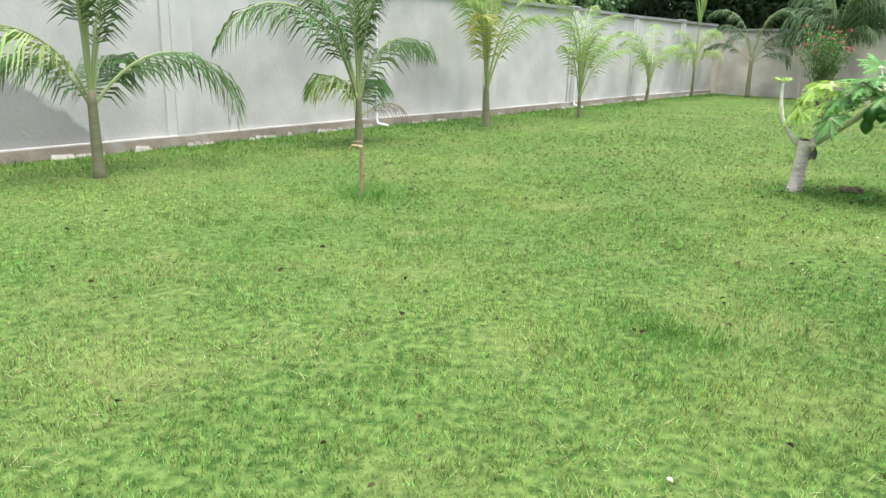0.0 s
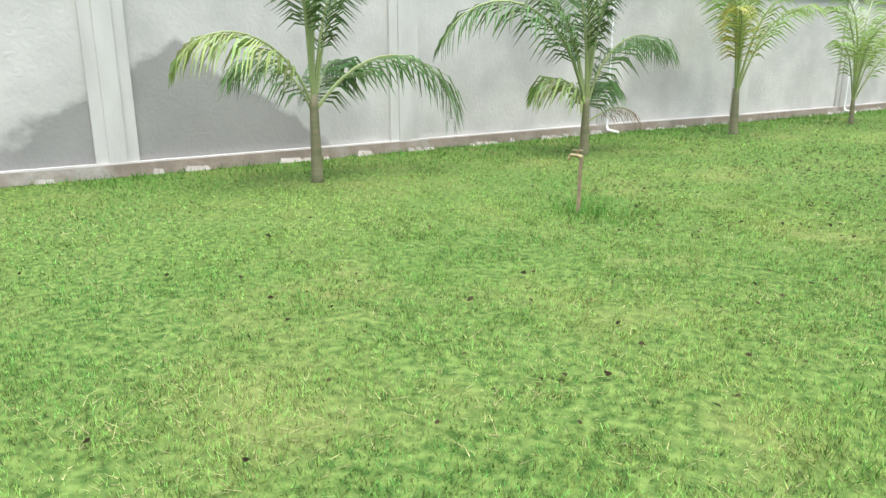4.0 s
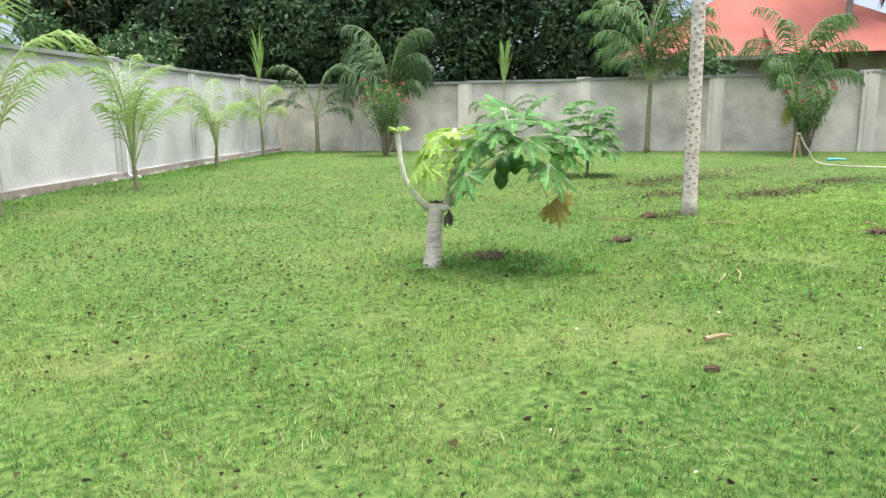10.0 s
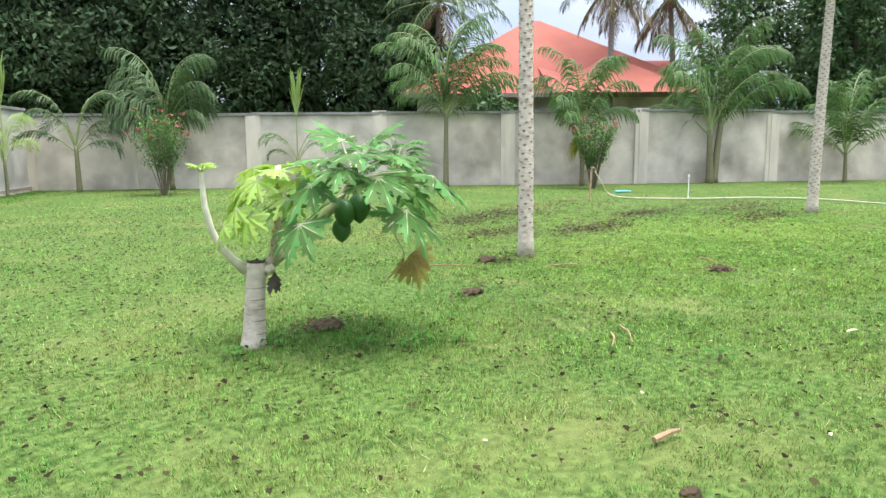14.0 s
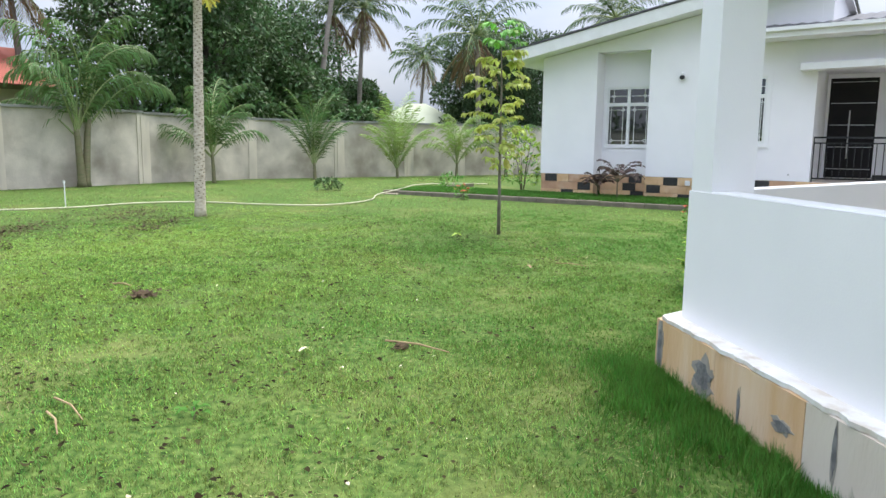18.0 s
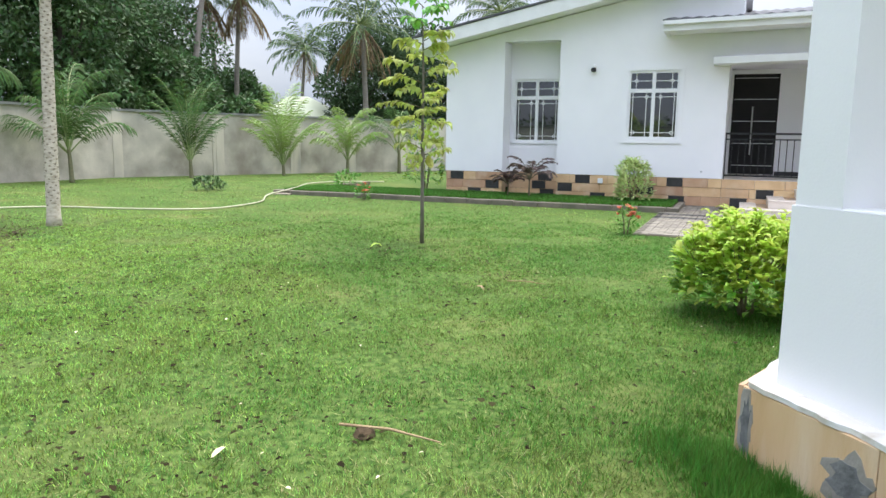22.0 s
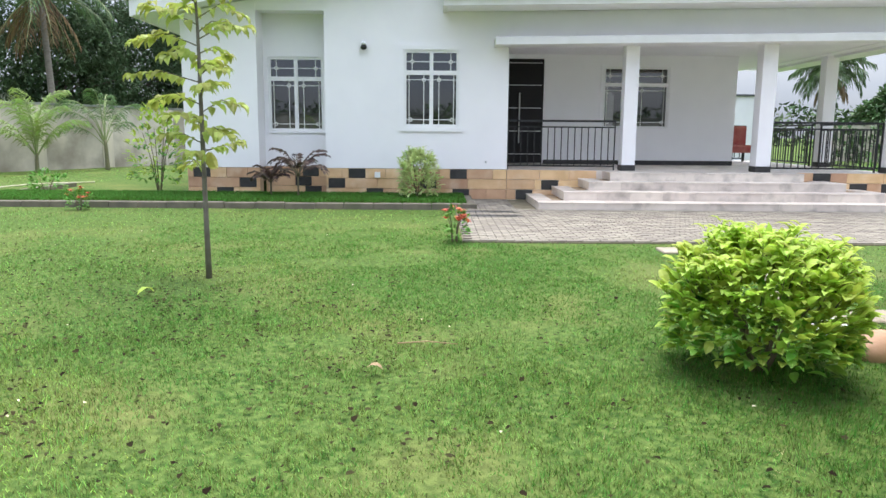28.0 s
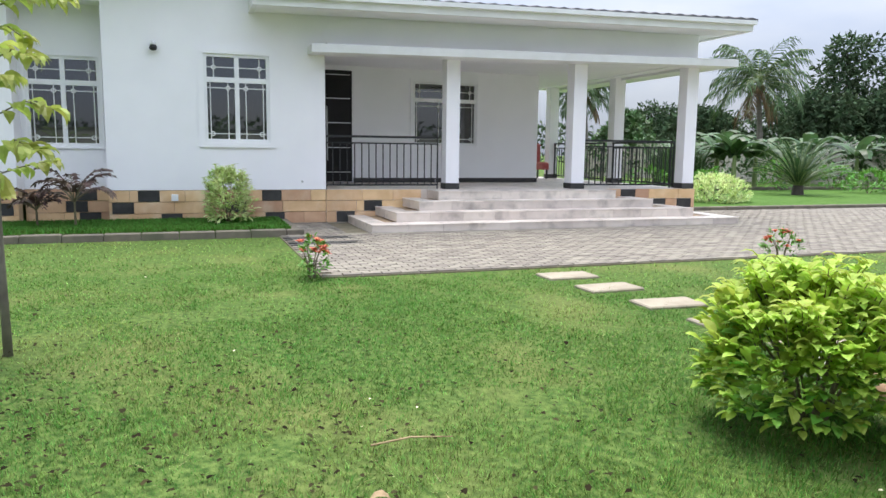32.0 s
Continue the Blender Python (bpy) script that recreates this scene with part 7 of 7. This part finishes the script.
for k, (x0, y0, x1, y1, r) in enumerate(((6.24, 3.96, 5.92, 3.57, 0.0075), (3.68, 4.74, 3.84, 4.70, 0.014), (6.33, 8.28, 6.56, 7.85, 0.008), (5.30, 5.70, 4.97, 5.45, 0.006), (7.0, 7.34, 7.32, 7.08, 0.007), (8.40, 6.36, 8.27, 6.16, 0.008), (5.1, 5.66, 4.8, 5.5, 0.006), (9.3, 1.9, 9.05, 1.62, 0.005))):
    bb = Build()
    mx, my = (x0 + x1) / 2 + 0.015, (y0 + y1) / 2 - 0.01
    bb.tube([(x0, y0, 0.03), (mx, my, 0.042), (x1, y1, 0.032)], [r, r * 0.9, r * 0.5], 7)
    solid("stick", bb, M_STICK, IDENT, "dry brown stick lying on the grass", "stick", "sticks")
for k, (x, y, r) in enumerate(((7.92, 5.97, 0.11), (7.02, 8.07, 0.13), (5.62, 7.16, 0.10), (6.15, 3.86, 0.07), (4.13, 7.23, 0.13), (3.38, 4.47, 0.05))):
    bb = Build()
    rc = random.Random(k)
    n, m2 = 9, 4
    vs = [(math.cos(2 * math.pi * i / n) * r * math.cos(j * 0.42) * rc.uniform(0.75, 1.15), math.sin(2 * math.pi * i / n) * r * 0.7 * math.cos(j * 0.42) * rc.uniform(0.75, 1.15), r * 0.45 * math.sin(j * 0.42) * rc.uniform(0.8, 1.2)) for j in range(m2) for i in range(n)]
    fs = [(j * n + i, j * n + (i + 1) % n, (j + 1) * n + (i + 1) % n, (j + 1) * n + i) for j in range(m2 - 1) for i in range(n)] + [tuple((m2 - 1) * n + i for i in range(n))]
    bb.add(vs, fs)
    solid("soil_clod", bb, M_SOIL, pose(x, y, 0.005), "dark clod of dug soil on the lawn", "soil clod", "soil clods")
bb = Build()
bb.leaf((6.0, 4.52, 0.035), (0.9, -0.5, 0.05), (0, 0, 1), 0.13, 0.03, 0, 0.1)
solid("fallen_leaf", bb, M_PETAL, IDENT, "pale dry leaf lying on the grass", "leaf")
bb = Build()
bb.leaf((8.92, 2.27, 0.035), (0.4, 0.5, 0.3), (0, 0, 1), 0.09, 0.06, 0, 0.3)
solid("fallen_leaf", bb, M_STICK, IDENT, "curled brown leaf lying on the grass", "leaf")
bb = Build()
bb.leaf((11.6, 2.75, 0.04), (0.4, -0.8, 0.2), (0, 0, 1), 0.17, 0.06, 0, 0.3)
solid("fallen_leaf", bb, M_LIMELEAF, IDENT, "yellow green leaf lying on the grass", "leaf")

# broad-leaved weeds under the papaya
for k, (x, y) in enumerate(((3.31, 7.12), (3.62, 7.16), (4.08, 6.45), (4.25, 6.5), (3.95, 6.7), (5.0, 4.95), (4.4, 6.3))):
    rw = random.Random(k)
    weed = thing("lawn_weed", pose(x, y, 0), "low broad-leaved weed in the lawn", "weed", "lawn weeds")
    bb = Build()
    bb.tube([(0, 0, 0), (0.01, 0, 0.06)], 0.004, 5)
    part("stem", bb, M_STEM, weed)
    for q in range(9):
        a = q * 2.4
        bb = Build()
        bb.leaf((0.05 * math.cos(a) * rw.random(), 0.05 * math.sin(a) * rw.random(), 0.03 + 0.03 * rw.random()), (math.cos(a), math.sin(a), 0.25), (0, 0, 1), 0.06, 0.032, 0, 0.3)
        part("leaf", bb, M_BEDGRASS2, weed)

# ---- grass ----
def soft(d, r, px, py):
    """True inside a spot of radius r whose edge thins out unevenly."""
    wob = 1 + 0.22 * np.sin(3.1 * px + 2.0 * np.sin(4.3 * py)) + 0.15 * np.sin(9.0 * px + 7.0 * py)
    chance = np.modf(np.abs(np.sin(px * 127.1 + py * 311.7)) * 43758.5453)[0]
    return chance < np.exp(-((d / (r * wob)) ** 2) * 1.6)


def grass(name, n, x0, x1, y0, y1, near, far, length, width, label, mm, test=None, flat=(0.25, 1.4)):
    g2 = np.random.default_rng(int(near * 10) + n)
    px, py = g2.uniform(x0, x1, n), g2.uniform(y0, y1, n)
    d = from_stretch(px, py) + g2.normal(0, 0.35, n)
    ok = on_lawn(px, py) & (d >= near if near else True) & (d < far)
    if test is not None:
        ok &= test(px, py)
    px, py = px[ok], py[ok]
    n = len(px)
    clump = 0.8 * value_noise(px, py, 0.07, 1) + 0.6 * value_noise(px, py, 0.22, 2) + 0.4 * value_noise(px, py, 0.8, 3)
    keep = g2.random(n) < 0.80 + 0.6 * clump if test is None else np.ones(n, bool)
    px, py, clump = px[keep], py[keep], clump[keep]
    n = len(px)
    tuft = 1.0 + 0.42 * clump
    a = g2.uniform(0, 6.283, n) * 0.7 + 4.0 * value_noise(px, py, 0.15, 4)
    L = length * g2.uniform(0.55, 1.3, n) * tuft
    lean = g2.uniform(flat[0], flat[1], n)
    b2 = a + g2.uniform(1.0, 2.2, n)
    w = width * g2.uniform(0.7, 1.3, n)
    base = np.stack([px, py, np.full(n, -0.002)], 1)
    side = np.stack([np.cos(b2), np.sin(b2), np.zeros(n)], 1) * w[:, None] * 0.5
    q = np.sqrt(1 + lean ** 2)
    tip = base + np.stack([np.cos(a) * L * lean / q, np.sin(a) * L * lean / q, L / q], 1)
    v = np.stack([base - side, base + side, tip], 1).reshape(-1, 3)
    ob = new(name, tri_mesh(name, v, mm))
    return tagged(ob, label, "grass", kind="stuff")


GL = "short green lawn grass blades"
grass("lawn_grass", 1750000, -4.2, 11.8, -3.8, 8.4, 0.0, 3.6, 0.028, 0.0036, GL, M_GRASS)
grass("lawn_grass", 1150000, -8.0, 15.8, -8.0, 12.8, 3.6, 7.5, 0.028, 0.0058, GL, M_GRASS, flat=(0.4, 1.8))
grass("lawn_grass", 600000, -15.0, 24.0, -14.0, 20.0, 7.5, 14.0, 0.034, 0.011, GL, M_GRASS, flat=(0.6, 2.4))
grass("lawn_grass", 330000, -16.0, 34.0, -14.0, 28.0, 14.0, 40.0, 0.04, 0.018, GL, M_GRASS, flat=(0.8, 3.0))
grass("lawn_grass", 420000, 5.0, 16.0, -5.0, 5.5, 0.0, 9.0, 0.032, 0.0055, "lusher dark green grass in the lawn", M_BEDGRASS2, lambda x, y: soft(np.hypot((x - 9.8) * 0.6, y - 0.2), 3.8, x, y) & (value_noise(x, y, 1.1, 21) + 0.5 * value_noise(x, y, 0.4, 22) > -0.4), flat=(0.4, 1.6))
grass("lawn_grass", 330000, 4.5, 17.0, 3.6, 10.5, 0.0, 12.0, 0.028, 0.0062, "paler yellow green grass in the open lawn", M_PALEGRASS, lambda x, y: soft(np.hypot((x - 10.0) * 0.55, y - 6.4), 2.9, x, y) & (value_noise(x, y, 1.3, 23) + 0.5 * value_noise(x, y, 0.4, 24) > -0.35), flat=(0.4, 1.8))
STRAW = "dry straw-coloured blades in the mown lawn"
grass("dry_grass", 60000, -5.0, 6.5, -1.0, 9.5, 0.0, 6.0, 0.060, 0.0045, STRAW, M_STRAW, lambda x, y: soft(np.abs(np.sin(x * 2.1 + 1.3 * np.sin(y * 1.7)) + np.sin(y * 2.4 + x)), 0.9, x, y), flat=(1.5, 6.0))
grass("dry_grass", 16000, 4.0, 13.0, -3.0, 8.0, 0.0, 6.0, 0.055, 0.0045, STRAW, M_STRAW, lambda x, y: soft(np.abs(np.sin(x * 1.9 + 1.1 * np.sin(y * 1.5)) + np.sin(y * 2.2 + x)), 0.6, x, y), flat=(1.5, 6.0))
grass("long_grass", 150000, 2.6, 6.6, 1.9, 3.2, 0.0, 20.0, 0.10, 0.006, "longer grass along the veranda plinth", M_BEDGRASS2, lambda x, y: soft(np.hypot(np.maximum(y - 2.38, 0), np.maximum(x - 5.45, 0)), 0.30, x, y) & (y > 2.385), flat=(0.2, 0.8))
# shade around the veranda, put into the blade colour
grass("long_grass", 150000, 2.3, 8.6, -0.5, 4.3, 0.0, 20.0, 0.045, 0.0045, "dark grass blades painting the shade around the veranda", M_BEDGRASS2, lambda x, y: soft(np.hypot(np.maximum(y - 2.40, 0), np.maximum(x - 6.0, 0)), 0.85, x, y), flat=(0.3, 1.3))
# longer, darker blades paint the soft shadow below the shrub
grass("long_grass", 22000, 6.2, 9.1, -0.8, 2.1, 0.0, 20.0, 0.065, 0.005, "longer dark grass painting the shade under the golden shrub", M_BEDGRASS2, lambda x, y: soft(np.hypot(x - 7.62, y - 0.58), 0.75, x, y), flat=(0.2, 0.9))
# papaya crown's shade, drawn with longer dark blades
grass("long_grass", 34000, 2.2, 6.2, 5.2, 8.6, 0.0, 20.0, 0.062, 0.005, "longer dark grass painting the shade under the papaya tree", M_BEDGRASS2, lambda x, y: soft(np.hypot(x - 4.0, (y - 6.95) * 1.3), 0.85, x, y), flat=(0.2, 0.9))
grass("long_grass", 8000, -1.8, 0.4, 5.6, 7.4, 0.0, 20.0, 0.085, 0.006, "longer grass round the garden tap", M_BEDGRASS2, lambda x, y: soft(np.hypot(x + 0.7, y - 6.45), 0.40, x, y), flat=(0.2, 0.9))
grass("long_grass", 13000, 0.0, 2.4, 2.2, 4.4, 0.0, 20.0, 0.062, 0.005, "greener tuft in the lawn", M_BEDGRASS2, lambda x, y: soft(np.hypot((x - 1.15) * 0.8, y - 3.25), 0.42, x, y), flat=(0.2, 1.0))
# the shaded band at the west wall foot is painted with darker blades
grass("long_grass", 190000, -6.0, 9.5, 6.0, 26.0, 0.0, 40.0, 0.06, 0.009, "darker grass painting the shade along the foot of the wall", M_BEDGRASS2, lambda x, y: soft(np.abs((x + 5.55) * 0.791 - (y - 6.75) * 0.612), 1.15, x, y), flat=(0.2, 0.9))
# bed and far strip turf
gb = np.random.default_rng(8)
n = 60000
bx, by = gb.uniform(-9.8, -0.86, n), gb.uniform(-1.72, -0.02, n)
a = gb.uniform(0, 6.283, n)
L = 0.05 * gb.uniform(0.6, 1.3, n)
w = 0.010 * gb.uniform(0.7, 1.3, n)
base = np.stack([bx, by, np.full(n, 0.113)], 1)
side = np.stack([np.cos(a + 1.5), np.sin(a + 1.5), np.zeros(n)], 1) * w[:, None]
tip = base + np.stack([np.cos(a) * L * 0.6, np.sin(a) * L * 0.6, L], 1)
tagged(part("bed_grass", tri_mesh("bed_grass", np.stack([base - side, base + side, tip], 1).reshape(-1, 3), M_BEDGRASS2), None, bed), kind="stuff")

# drain pipes on the wall piers, plastic strip by the hose
for px0, py0 in ((-1.22, 12.33), (2.98, 17.62)):
    dp = thing("drain_pipe", pose(px0, py0, 0, 0, 0, 52), "thin white plastic pipe down a wall pier", "pipe", "drain pipes")
    bb = Build()
    bb.tube([(0, -0.075, 0.12), (0, -0.075, 1.1), (0, -0.075, 2.1)], 0.012, 8)
    part("upright", bb, M_PVC, dp)
    bb = Build()
    bb.tube([(0, -0.075, 0.125), (0, -0.10, 0.07), (0.03, -0.30, 0.045)], 0.02, 8)
    part("outlet", bb, M_PVC, dp)
bb = Build()
bb.tube([(0, 0, 0.03), (0.2, 0.02, 0.036), (0.42, -0.01, 0.03)], [0.035, 0.03, 0.02], 7)
solid("plastic_strip", bb, M_TURQUOISE, pose(17.46, 11.92, 0, 0, 0, -40), "turquoise plastic strip lying on the lawn", "plastic strip")
